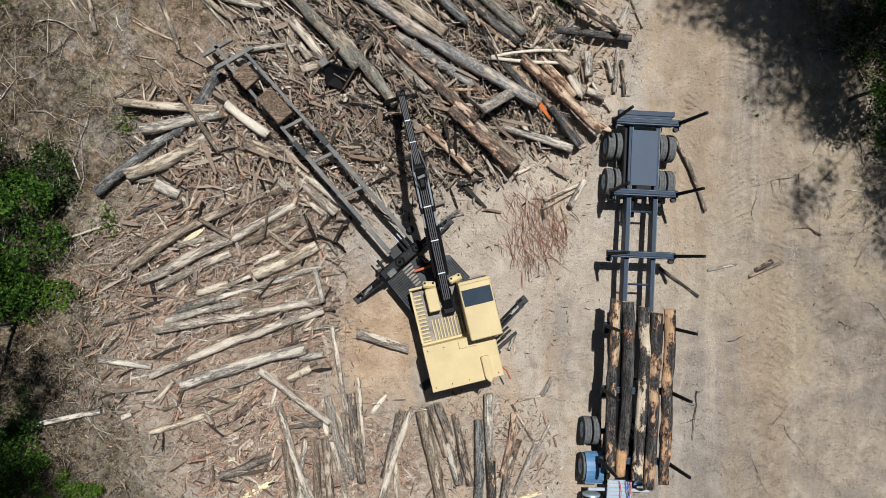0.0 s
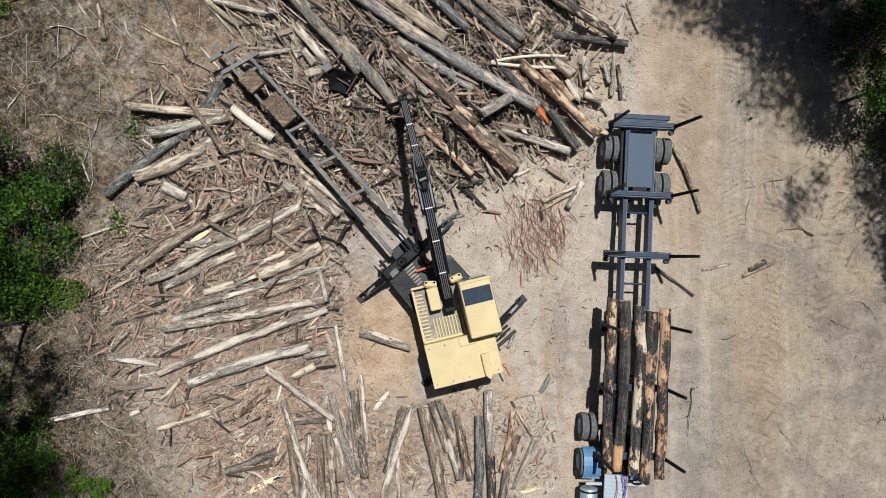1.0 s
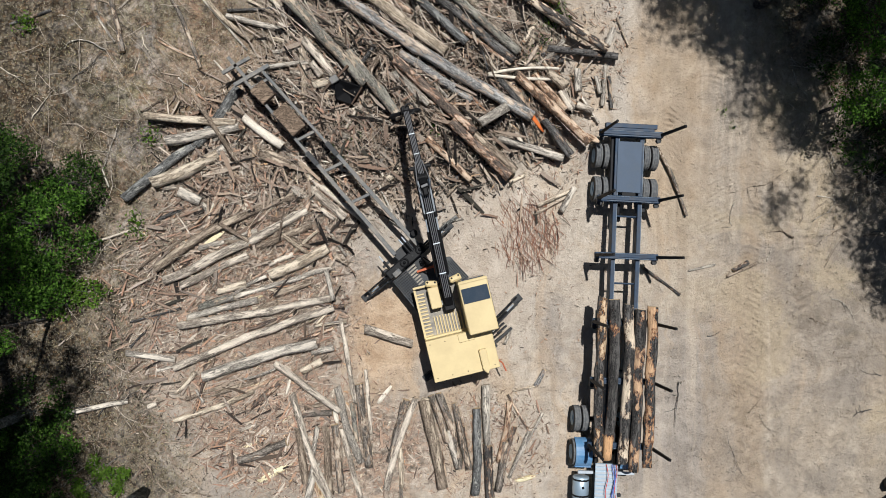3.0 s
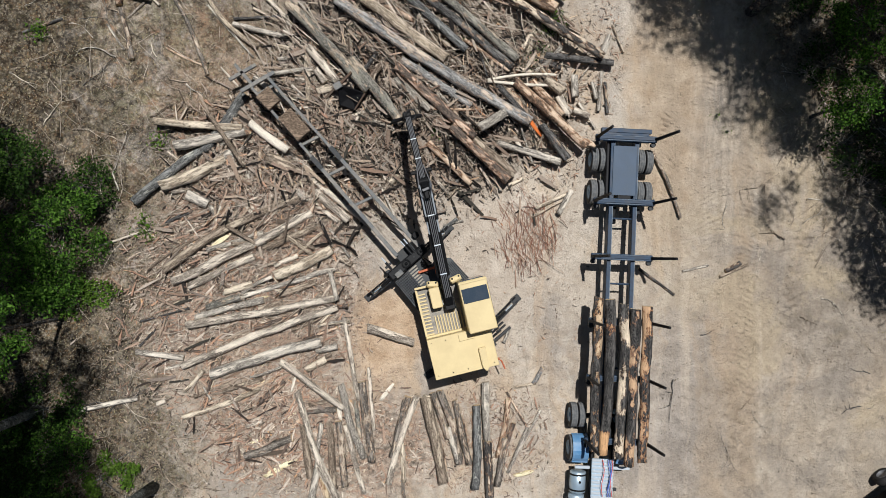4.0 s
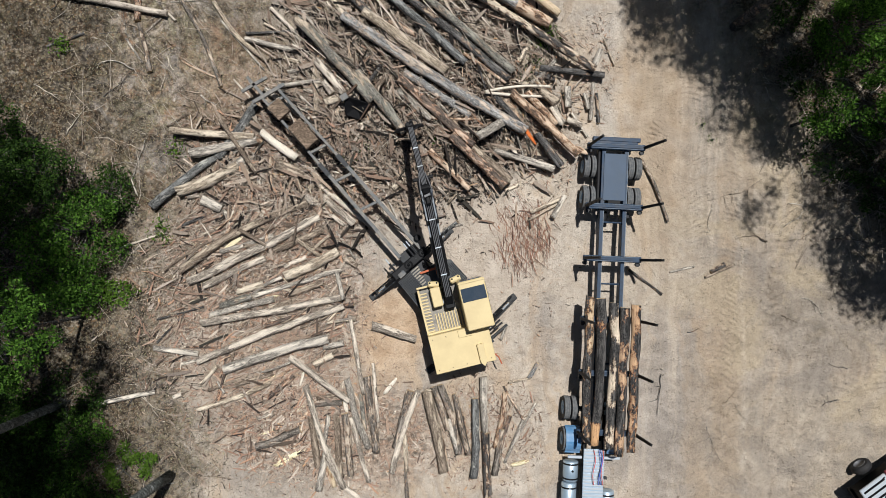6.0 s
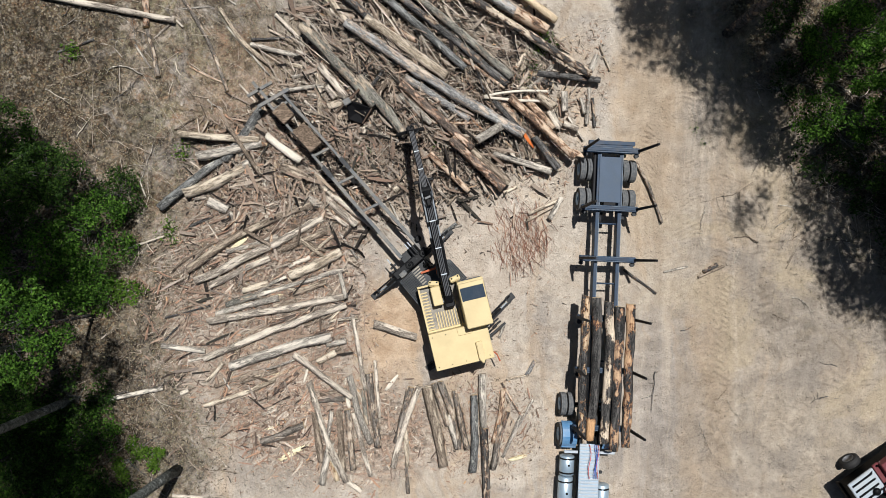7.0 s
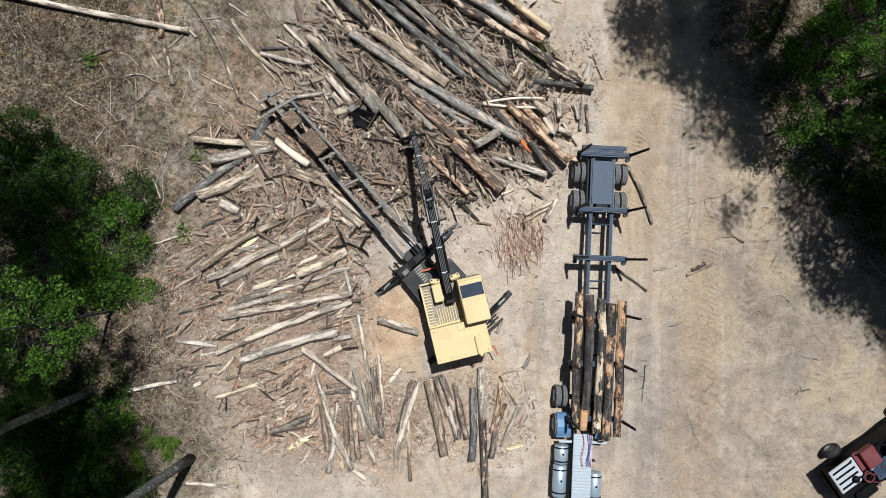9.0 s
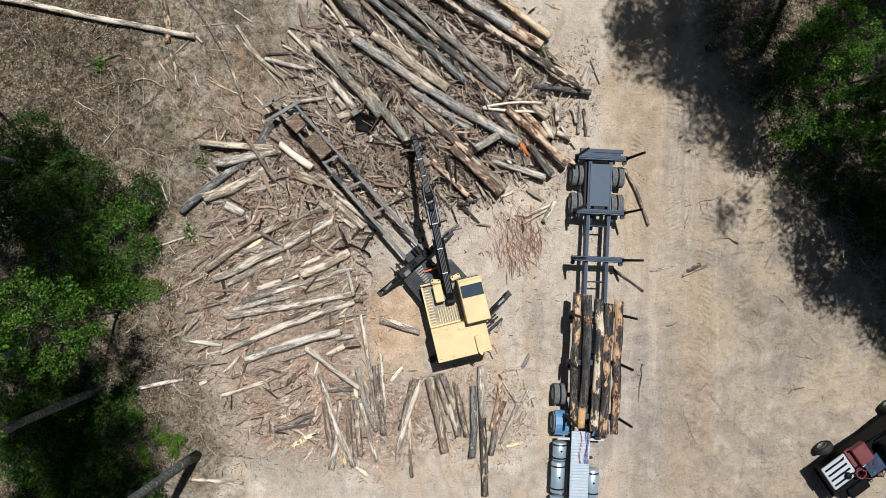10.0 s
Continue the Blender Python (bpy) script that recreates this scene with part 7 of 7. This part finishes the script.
def heap(p, r):
    d = ((p[:, 0] - 1.5) / 7.0) ** 2 + ((p[:, 1] - 8.0) / 6.0) ** 2
    d2 = ((p[:, 0] + 5.5) / 4.0) ** 2 + ((p[:, 1] - 4.0) / 3.2) ** 2
    h = np.clip(1.1 - d, 0, 1) * 0.55 + np.clip(1 - d2, 0, 1) * 0.42 + 0.05
    return h * r.uniform(0, 1, len(p))


def grain(p, r):
    base = np.where(p[:, 1] > 2.5, np.radians(-48), np.where(p[:, 0] < -2.5, np.radians(24), np.radians(95)))
    return base + r.normal(0, 0.75, len(p))


OPEN_DIRT = ((-2.2, -4.6, 1.2, 1.0), (0.6, -4.8, 4.2, -1.0))
PILE, TANGLE, ROWS = (0.2, 8.2, 5.9, 5.8), (-5.6, 4.0, 4.2, 3.2), (-6.8, -2.0, 4.6, 5.4)
LOW, LOW2, STRIPS = (-3.0, -7.8, 3.6, 2.8), (2.8, -7.8, 2.8, 2.4), (5.0, 1.0, 1.3, 1.6)
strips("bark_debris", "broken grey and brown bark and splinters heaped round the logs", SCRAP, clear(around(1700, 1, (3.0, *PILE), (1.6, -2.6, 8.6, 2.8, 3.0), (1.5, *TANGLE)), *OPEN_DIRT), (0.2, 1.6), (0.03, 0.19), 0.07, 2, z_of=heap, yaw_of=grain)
strips("bark_debris", "trodden tan and red-brown bark lying between the log rows", ROWSCRAP, clear(around(1500, 21, (2.6, *ROWS), (0.8, *TANGLE), (1.1, -5.8, -7.2, 2.6, 2.2), (0.3, *LOW), (0.1, *LOW2)), *OPEN_DIRT), (0.2, 1.3), (0.03, 0.13), 0.05, 22, z_of=heap, yaw_of=grain)
strips("bark_plates", "flat plates of fallen bark between the log rows", ROWSCRAP, clear(around(1100, 41, (3.0, *ROWS), (1.2, *TANGLE), (1.0, -5.8, -7.2, 2.6, 2.2)), *OPEN_DIRT), (0.18, 0.8), (0.06, 0.2), 0.03, 42, z_of=heap, yaw_of=grain, tilt=0.08)
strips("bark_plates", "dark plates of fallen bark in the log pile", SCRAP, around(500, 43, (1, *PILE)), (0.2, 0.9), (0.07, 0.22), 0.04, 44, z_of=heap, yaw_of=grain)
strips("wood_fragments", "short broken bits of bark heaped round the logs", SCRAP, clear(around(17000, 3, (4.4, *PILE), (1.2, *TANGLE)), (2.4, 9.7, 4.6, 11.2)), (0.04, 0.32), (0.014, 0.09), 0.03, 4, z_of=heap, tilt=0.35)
strips("wood_fragments", "short bits of tan and red-brown bark strewn on the dirt", ROWSCRAP, clear(around(25000, 23, (1.2, *TANGLE), (4.4, *ROWS), (1.0, -5.8, -7.2, 2.8, 2.4), (1.2, *LOW), (0.9, *LOW2), (0.12, 4.0, -1.0, 4.0, 4.5), (0.22, 6.3, 5.2, 1.5, 2.2), (0.12, 8.4, 9.0, 1.0, 2.5)), (-1.6, -4.2, 0.8, 0.6)), (0.04, 0.30), (0.012, 0.065), 0.03, 24, z_of=heap, tilt=0.3)
strips("fine_twigs", "dry grey twigs tangled over the pile and ground", TWIG, clear(around(3400, 5, (3.5, *PILE), (1.6, *TANGLE), (1.8, *ROWS), (0.9, -11.0, 3.0, 5.0, 9.0), (0.6, 20.5, 4.5, 4.0, 6.0)), *OPEN_DIRT), (0.4, 2.4), (0.012, 0.035), 0.02, 6, z_of=heap, bow=0.12, yaw_of=grain)
strips("bark_strips", "red-brown bark strips lying on bare dirt", STRIPBARK, around(420, 7, (1, *STRIPS)), (0.2, 1.2), (0.010, 0.05), 0.02, 8, bow=0.12, yaw_of=lambda p, r: np.radians(100) + r.normal(0, 0.5, len(p)))
strips("bark_strips", "red-brown bark strips trodden among the log rows", REDSCRAP, around(1600, 9, (1, *PILE), (1, *TANGLE), (1.9, *ROWS), (0.4, *LOW), (0.1, *LOW2)), (0.15, 0.9), (0.03, 0.12), 0.02, 10, z_of=heap)
strips("torn_splinters", "freshly torn orange splinters among the broken wood", TORN, around(300, 51, (2.4, *PILE), (2.2, 5.0, 6.8, 2.2, 2.2), (1.0, *TANGLE), (0.8, *ROWS)), (0.10, 0.75), (0.02, 0.09), 0.025, 52, z_of=heap, yaw_of=grain)
strips("wood_chips", "fresh pale yellow chips and splinters", CHIP, around(520, 11, (2.4, *PILE), (1, *TANGLE), (1.6, *ROWS), (1.6, *LOW), (0.6, *LOW2)), (0.06, 0.42), (0.03, 0.10), 0.02, 12, z_of=heap)
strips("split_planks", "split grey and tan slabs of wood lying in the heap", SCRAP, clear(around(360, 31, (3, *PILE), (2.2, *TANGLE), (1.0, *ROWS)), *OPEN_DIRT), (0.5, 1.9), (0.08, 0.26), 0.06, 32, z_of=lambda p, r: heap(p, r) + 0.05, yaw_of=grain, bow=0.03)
strips("forest_debris", "brown twigs and bark bits over the soil by the trunks", SCRAP, around(1500, 33, (0.4, -8.8, -8.6, 3.2, 3.2), (1.0, -11.6, -6.0, 2.2, 3.4)), (0.04, 0.40), (0.012, 0.045), 0.02, 34, tilt=0.2)
strips("long_sticks", "long thin grey and tan sticks fanned out beside the pile", TWIG, around(330, 17, (2, -2.6, 9.6, 2.4, 2.6), (1.4, -4.2, 8.0, 2.2, 1.8), (1.2, 3.5, 9.5, 3.5, 3.0)), (0.8, 3.4), (0.025, 0.09), 0.05, 18, z_of=heap, yaw_of=lambda p, r: np.radians(-50) + r.normal(0, 0.3, len(p)))
LEFT_WOOD, RIGHT_WOOD = (-12.5, 1.5, 5.5, 13.0), (22.0, 5.5, 5.5, 9.0)
strips("leaf_litter", "brown and straw-coloured leaf litter over forest soil", LITTER, around(42000, 13, (5, *LEFT_WOOD), (1.2, -6.5, 9.5, 4.0, 3.0), (1.6, *RIGHT_WOOD), (0.7, -10.6, -8.6, 2.2, 3.0)), (0.03, 0.11), (0.014, 0.045), 0.010, 14, category="leaf litter", tilt=0.3)
strips("dirt_clods", "small clods, stones and bits of bark on the road", CLOD, around(1100, 15, (2, 14.5, -3.0, 8.0, 10.0), (1, 4.0, -6.0, 6.0, 6.0), (0.5, 11.0, -8.0, 2.5, 4.0)), (0.03, 0.14), (0.02, 0.07), 0.03, 16, category="dirt clods")

# middle-sized broken wood in the pile, each its own piece
pile_rng = random.Random(21)
for spots, count, turn, names in (((1.2, 7.6, 6.2, 4.6), 60, -46, ("brown", "grey", "redbark", "tan", "pale", "dark")), ((-5.4, 3.6, 3.4, 2.6), 22, -50, ("brown", "grey", "pale", "orange")), ((-6.6, -1.6, 3.8, 4.6), 34, 24, ("brown", "grey", "tan", "redbark"))):
    for _ in range(count):
        a, q = pile_rng.uniform(0, 6.28), math.sqrt(pile_rng.random())
        cx, cy = spots[0] + spots[2] * q * math.cos(a), spots[1] + spots[3] * q * math.sin(a)
        th, hl = math.radians(turn + pile_rng.gauss(0, 38)), pile_rng.uniform(0.25, 0.95)
        kind = pile_rng.choice(names)
        lay_log("wood_piece", cx - hl * math.cos(th), cy - hl * math.sin(th), cx + hl * math.cos(th), cy + hl * math.sin(th), pile_rng.uniform(0.07, 0.2), pile_rng.uniform(0.0, 0.12), kind, pile_rng.uniform(-0.08, 0.08), "short broken piece of wood among the debris", rise=pile_rng.uniform(0.0, 0.15), category="wood piece", group="broken wood in the heaps")


def crooked(x, y, length, yaw, thick, seed, kind, label):
    r = random.Random(seed)
    bm = bmesh.new()
    p, a, pts = Vector((0, 0, thick)), 0.0, [Vector((0, 0, thick))]
    for k in range(7):
        a += r.gauss(0, 0.28)
        p = p + Vector((math.cos(a), math.sin(a), 0)) * length / 7
        pts.append(Vector((p.x, p.y, thick + r.uniform(0, 0.05))))
    tube(pts, [thick * (1 - 0.1 * k) for k in range(8)], 6, bm)
    for k in (2, 4, 5):
        if r.random() < 0.8:
            q, d = pts[k], r.choice((-1, 1)) * r.uniform(0.5, 1.1)
            l2 = length * r.uniform(0.15, 0.4)
            tube([q, q + Vector((math.cos(d) * l2 * 0.5, math.sin(d) * l2 * 0.5, 0.04)), q + Vector((math.cos(d * 1.2) * l2, math.sin(d * 1.2) * l2, 0.01))], [thick * 0.55, thick * 0.4, thick * 0.2], 5, bm)
    ob = new("dead_stick", finish("dead_stick", bm, BARK[kind], True))
    ob.matrix_world = pose(x, y, 0, 0, 0, yaw)
    return tagged(ob, label, "stick", "dead sticks")


stick_rng = random.Random(5)
for k in range(15):
    crooked(stick_rng.uniform(11, 22), stick_rng.uniform(-11, 1.5), stick_rng.uniform(0.5, 2.0), stick_rng.uniform(0, 360), stick_rng.uniform(0.010, 0.028), k, stick_rng.choice(("dark", "brown", "grey")), "thin crooked dead branch on the bare dirt")
for k in range(46):
    crooked(stick_rng.uniform(-15.5, -5.5), stick_rng.uniform(-10, 11), stick_rng.uniform(0.7, 2.8), stick_rng.uniform(0, 360), stick_rng.uniform(0.012, 0.04), 50 + k, stick_rng.choice(("grey", "pale", "brown", "grey")), "thin crooked dead branch on leaf litter")
for k in range(22):
    crooked(stick_rng.uniform(16, 23), stick_rng.uniform(-1, 9), stick_rng.uniform(0.8, 3.0), stick_rng.uniform(0, 360), stick_rng.uniform(0.015, 0.04), 120 + k, stick_rng.choice(("grey", "brown")), "thin crooked dead branch in the shaded undergrowth")
for k in range(26):
    crooked(stick_rng.uniform(-5, 7), stick_rng.uniform(3, 12), stick_rng.uniform(0.8, 2.6), stick_rng.uniform(0, 360), stick_rng.uniform(0.012, 0.03), 160 + k, stick_rng.choice(("grey", "brown", "dark")), "thin crooked dead branch among the piled logs")


def tuft(x, y, rad, n, seed, label, material=None, size=0.07, h=0.35, category="shrub"):
    r = random.Random(seed)
    t = rig("shrub", pose(x, y, 0), label, category, "low shrubs")
    cs = [(rad * math.sqrt(r.random()) * math.cos(a), rad * math.sqrt(r.random()) * math.sin(a), r.uniform(0.08, h)) for a in (r.uniform(0, 6.28) for _ in range(14))]
    stems = bmesh.new()
    for c in cs:
        tube([(c[0] * 0.3, c[1] * 0.3, -0.05), (c[0] * 0.7, c[1] * 0.7, c[2] * 0.6), c], [0.015, 0.01, 0.005], 5, stems)
    part("stems", stems, TRUNK, t)
    lv = new("leaves", leaf_mesh("leaves", cs, 0.32, n, size, seed, material or GRASS))
    lv.parent = t


tuft(-13.7, -1.6, 0.9, 500, 31, "bright green low shrub on leaf litter")
tuft(-12.7, -1.4, 0.6, 260, 32, "bright green low shrub on leaf litter")
tuft(-12.4, -8.9, 1.1, 1300, 33, "bright green low shrub beside a trunk")
tuft(-11.0, 1.3, 0.5, 120, 34, "small green weed on leaf litter")
tuft(-10.4, 5.0, 0.4, 80, 35, "small green weed on leaf litter")
tuft(-15.4, 9.2, 0.4, 120, 36, "small green weed on leaf litter")
tuft(5.9, 10.2, 0.7, 160, 37, "thin green weed growing by the log pile", h=0.5)
for wx, wy, wr, seed in ((5.5, 8.9, 0.4, 71), (2.2, 9.3, 0.3, 72), (5.0, 8.3, 0.5, 73), (-2.6, 4.5, 0.5, 74), (1.2, 5.4, 0.35, 75), (13.3, 6.2, 0.12, 76), (13.7, 5.5, 0.10, 77)):
    tuft(wx, wy, wr, int(220 * wr), seed, "thin green weed growing among the broken wood" if wx < 10 else "small green weed on the bare road", material=LEAF if wx < 10 else GRASS, size=0.055 if wx < 10 else 0.04, h=0.25 if wx < 10 else 0.10)
tuft(-2.2, 5.4, 0.5, 140, 38, "thin green weed growing by the log pile", material=LEAF_DARK)

# ---- trees ----
def px_trees():
    young = "leafy green young tree at the forest edge"
    for i, (x, y, h, cr, cz, n, mt) in enumerate((
            (-16.9, 3.2, 6.0, 2.1, 2.4, 5500, LEAF_DARK), (-17.6, 5.0, 4.0, 1.6, 1.0, 4500, LEAF_DARK), (-17.8, 2.0, 6.0, 2.2, 2.0, 4500, LEAF_DARK),
            (-14.0, 1.2, 3.0, 1.8, 0.4, 3800, LEAF), (-15.8, -0.3, 4.4, 1.9, 0.8, 4200, LEAF), (-14.4, -2.5, 9.6, 2.1, 6.4, 6500, LEAF),
            (-14.6, -0.9, 2.2, 1.3, 0.4, 2400, LEAF), (-17.6, -8.6, 2.2, 1.7, 0.3, 3400, LEAF_DARK), (-15.4, -10.2, 1.6, 1.8, 0.2, 3200, LEAF_DARK),
            (-13.4, -11.0, 1.5, 1.4, 0.2, 2200, LEAF_DARK), (-17.0, -4.0, 8.0, 2.4, 3.6, 4500, LEAF_DARK),
            (-14.8, -7.8, 1.2, 1.3, 0.2, 1700, LEAF_DARK), (-13.2, 2.9, 1.2, 1.1, 0.2, 1200, LEAF_DARK), (-15.2, 3.5, 4.2, 1.4, 1.6, 3200, LEAF_DARK),
            (-17.6, -6.8, 1.4, 1.4, 0.2, 1800, LEAF_DARK))):
        tree(x, y, h, cr, cz, int(n * 1.2), 0.066, 40 + i, young if mt is LEAF else "dark leafy young tree at the forest edge", 0.07, clump=0.42, nclump=60, material=mt, bark_of=BARK["dark"])
    side = "green leafy tree beside the shaded road edge"
    for i, (x, y, h, cr, cz, n, mt) in enumerate((
            (17.5, 6.2, 4.2, 1.0, 2.4, 1500, LEAF), (20.4, 6.4, 6.0, 1.7, 2.6, 5200, LEAF), (19.3, 9.9, 4.4, 1.7, 1.2, 4800, LEAF),
            (20.9, 11.2, 3.4, 1.9, 0.6, 4800, LEAF), (21.6, 4.6, 5.0, 1.9, 1.0, 1900, LEAF_DARK), (22.6, 8.8, 6.0, 2.4, 1.2, 6500, LEAF_DARK), (23.2, 2.2, 3.0, 1.5, 0.6, 1100, LEAF_DARK))):
        tree(x, y, h, cr, cz, int(n * 1.3), 0.064, 60 + i, side, 0.08, clump=0.42, nclump=44, material=mt, bark_of=BARK["dark"])


px_trees()
# this tree and the next: crowns out of view, added to shade the floor
tree(-17.0, -1.5, 20.0, 2.6, 14.5, 6500, 0.09, 17, "tall leafy tree added to shade the forest edge", 0.2, clump=1.0, nclump=36)
tree(-17.6, 4.2, 20.0, 2.6, 14.0, 6500, 0.09, 18, "tall leafy tree added to shade the forest edge", 0.2, clump=1.0, nclump=36)
tree(-15.3, -6.3, 21.5, 2.9, 16.0, 8000, 0.09, 8, "tall grey-trunked tree at the forest edge", 0.19, clump=1.0, nclump=30)
# two leaning trees added with unseen crowns, to shade the left forest floor
tree(-16.5, -3.5, 21.0, 2.4, 16.5, 6500, 0.09, 19, "tall leaning tree added to shade the forest edge", 0.2, (3.6, 0.0), clump=1.0, nclump=34)
tree(-19.5, 4.0, 20.5, 2.8, 15.5, 8000, 0.09, 20, "tall leaning tree added to shade the forest edge", 0.2, (4.5, 1.5), clump=1.0, nclump=38)
tree(-10.6, -9.5, 23.0, 2.4, 18.5, 6000, 0.08, 9, "tall grey-trunked tree at the forest edge", 0.21, (-1.6, 0.3), clump=1.0, nclump=30)
tree(14.8, 10.7, 16.0, 1.7, 11.0, 900, 0.17, 10, "tall dark-trunked tree beside the haul road", 0.22, (3.0, 3.2), clump=0.9, nclump=20, bark_of=BARK["dark"])
for i, (x, y, h, cr, n) in enumerate(( (22.8, 7.2, 15.0, 2.8, 2600), (14.9, 16.2, 17.0, 3.0, 4000), (28.5, 16.5, 18.0, 4.0, 5200), (25.0, 20.5, 18.0, 4.2, 5200), (23.9, 3.6, 14.0, 2.7, 4200), (26.8, 1.4, 13.0, 2.7, 5200), (25.6, 6.0, 15.0, 2.8, 2600))):
    tree(x - 1.0, y, h, cr, h * 0.55, int(n * 3.0), 0.108, 80 + i, "tall leafy tree shading the haul road", 0.2, clump=1.3, nclump=42, bark_of=BARK["dark"])
tree(20.4, 17.0, 16.0, 3.3, 8.8, 15000, 0.10, 95, "tall leaning tree shading the haul road", 0.2, (-3.6, -5.4), clump=1.3, nclump=42, bark_of=BARK["dark"])
tree(21.9, 9.0, 14.5, 0.8, 11.5, 420, 0.10, 97, "slender tree leaning over the haul road", 0.05, (-5.7, -2.7), clump=0.6, nclump=12, bark_of=BARK["dark"])
tree(15.8, 18.6, 15.0, 1.9, 8.5, 3000, 0.10, 96, "tall leaning tree shading the haul road", 0.2, (-0.8, -5.0), clump=1.2, nclump=30, bark_of=BARK["dark"])
for i, (x, y, h, cr, n) in enumerate(((19.0, 5.0, 1.1, 1.3, 1000), (21.2, 3.4, 1.2, 1.4, 1200), (18.2, 8.4, 1.2, 1.3, 1100), (23.2, 1.6, 1.3, 1.4, 1200), (17.4, 11.6, 1.0, 1.2, 900))):
    tree(x, y, h, cr, 0.15, n, 0.07, 100 + i, "low dark undergrowth at the forest edge", 0.03, clump=0.4, nclump=30, material=LEAF_DARK, category="shrub")
under = random.Random(77)
for i in range(16):
    x, y = under.uniform(-19.0, -14.2), under.uniform(-12.5, -6.0)
    tree(x, y, under.uniform(0.7, 1.5), under.uniform(1.0, 1.5), 0.15, 1500, 0.065, 130 + i, "low green undergrowth at the forest edge", 0.03, clump=0.38, nclump=34, material=LEAF if i % 3 else LEAF_DARK, category="shrub")
for k in range(16):
    crooked(under.uniform(-15.0, -10.0), under.uniform(-10.5, -4.5), under.uniform(1.0, 2.6), under.uniform(0, 360), under.uniform(0.012, 0.03), 220 + k, under.choice(("grey", "dark", "brown")), "dead brush piled at the forest edge")
for k in range(26):
    crooked(under.uniform(18.6, 23.5), under.uniform(0.0, 9.0), under.uniform(1.0, 2.8), under.uniform(0, 360), under.uniform(0.012, 0.028), 260 + k, under.choice(("grey", "stone", "brown")), "dead grey brush on the shaded forest floor")
tree(-21.6, 8.4, 12.0, 1.1, 8.6, 2600, 0.075, 171, "leafy tree leaning out over the leaf litter", 0.10, (6.4, -1.4), clump=0.6, nclump=24, bark_of=BARK["dark"])
# dead brush on the leaf litter
for k, (bx, by, ln, yw) in enumerate(((-14.4, 9.9, 2.9, 23), (-16.0, 10.5, 2.2, 44), (-18.8, 10.4, 2.6, 105), (-18.4, 10.0, 2.2, 57), (-18.9, 9.6, 1.8, 80), (-12.7, 10.4, 2.4, 108), (-12.9, 10.2, 2.2, 98), (-12.5, 9.7, 2.0, 120), (-15.9, 11.0, 1.5, 15), (-13.2, 9.2, 1.6, 130), (-17.9, 9.1, 1.6, 30), (-10.9, 8.9, 1.4, 140), (-13.6, 7.2, 1.8, 60), (-16.6, 7.7, 1.5, 20))):
    crooked(bx, by, ln, yw, 0.022, 300 + k, ("dark", "grey", "brown", "ragged")[k % 4], "dead grey brush lying on leaf litter")
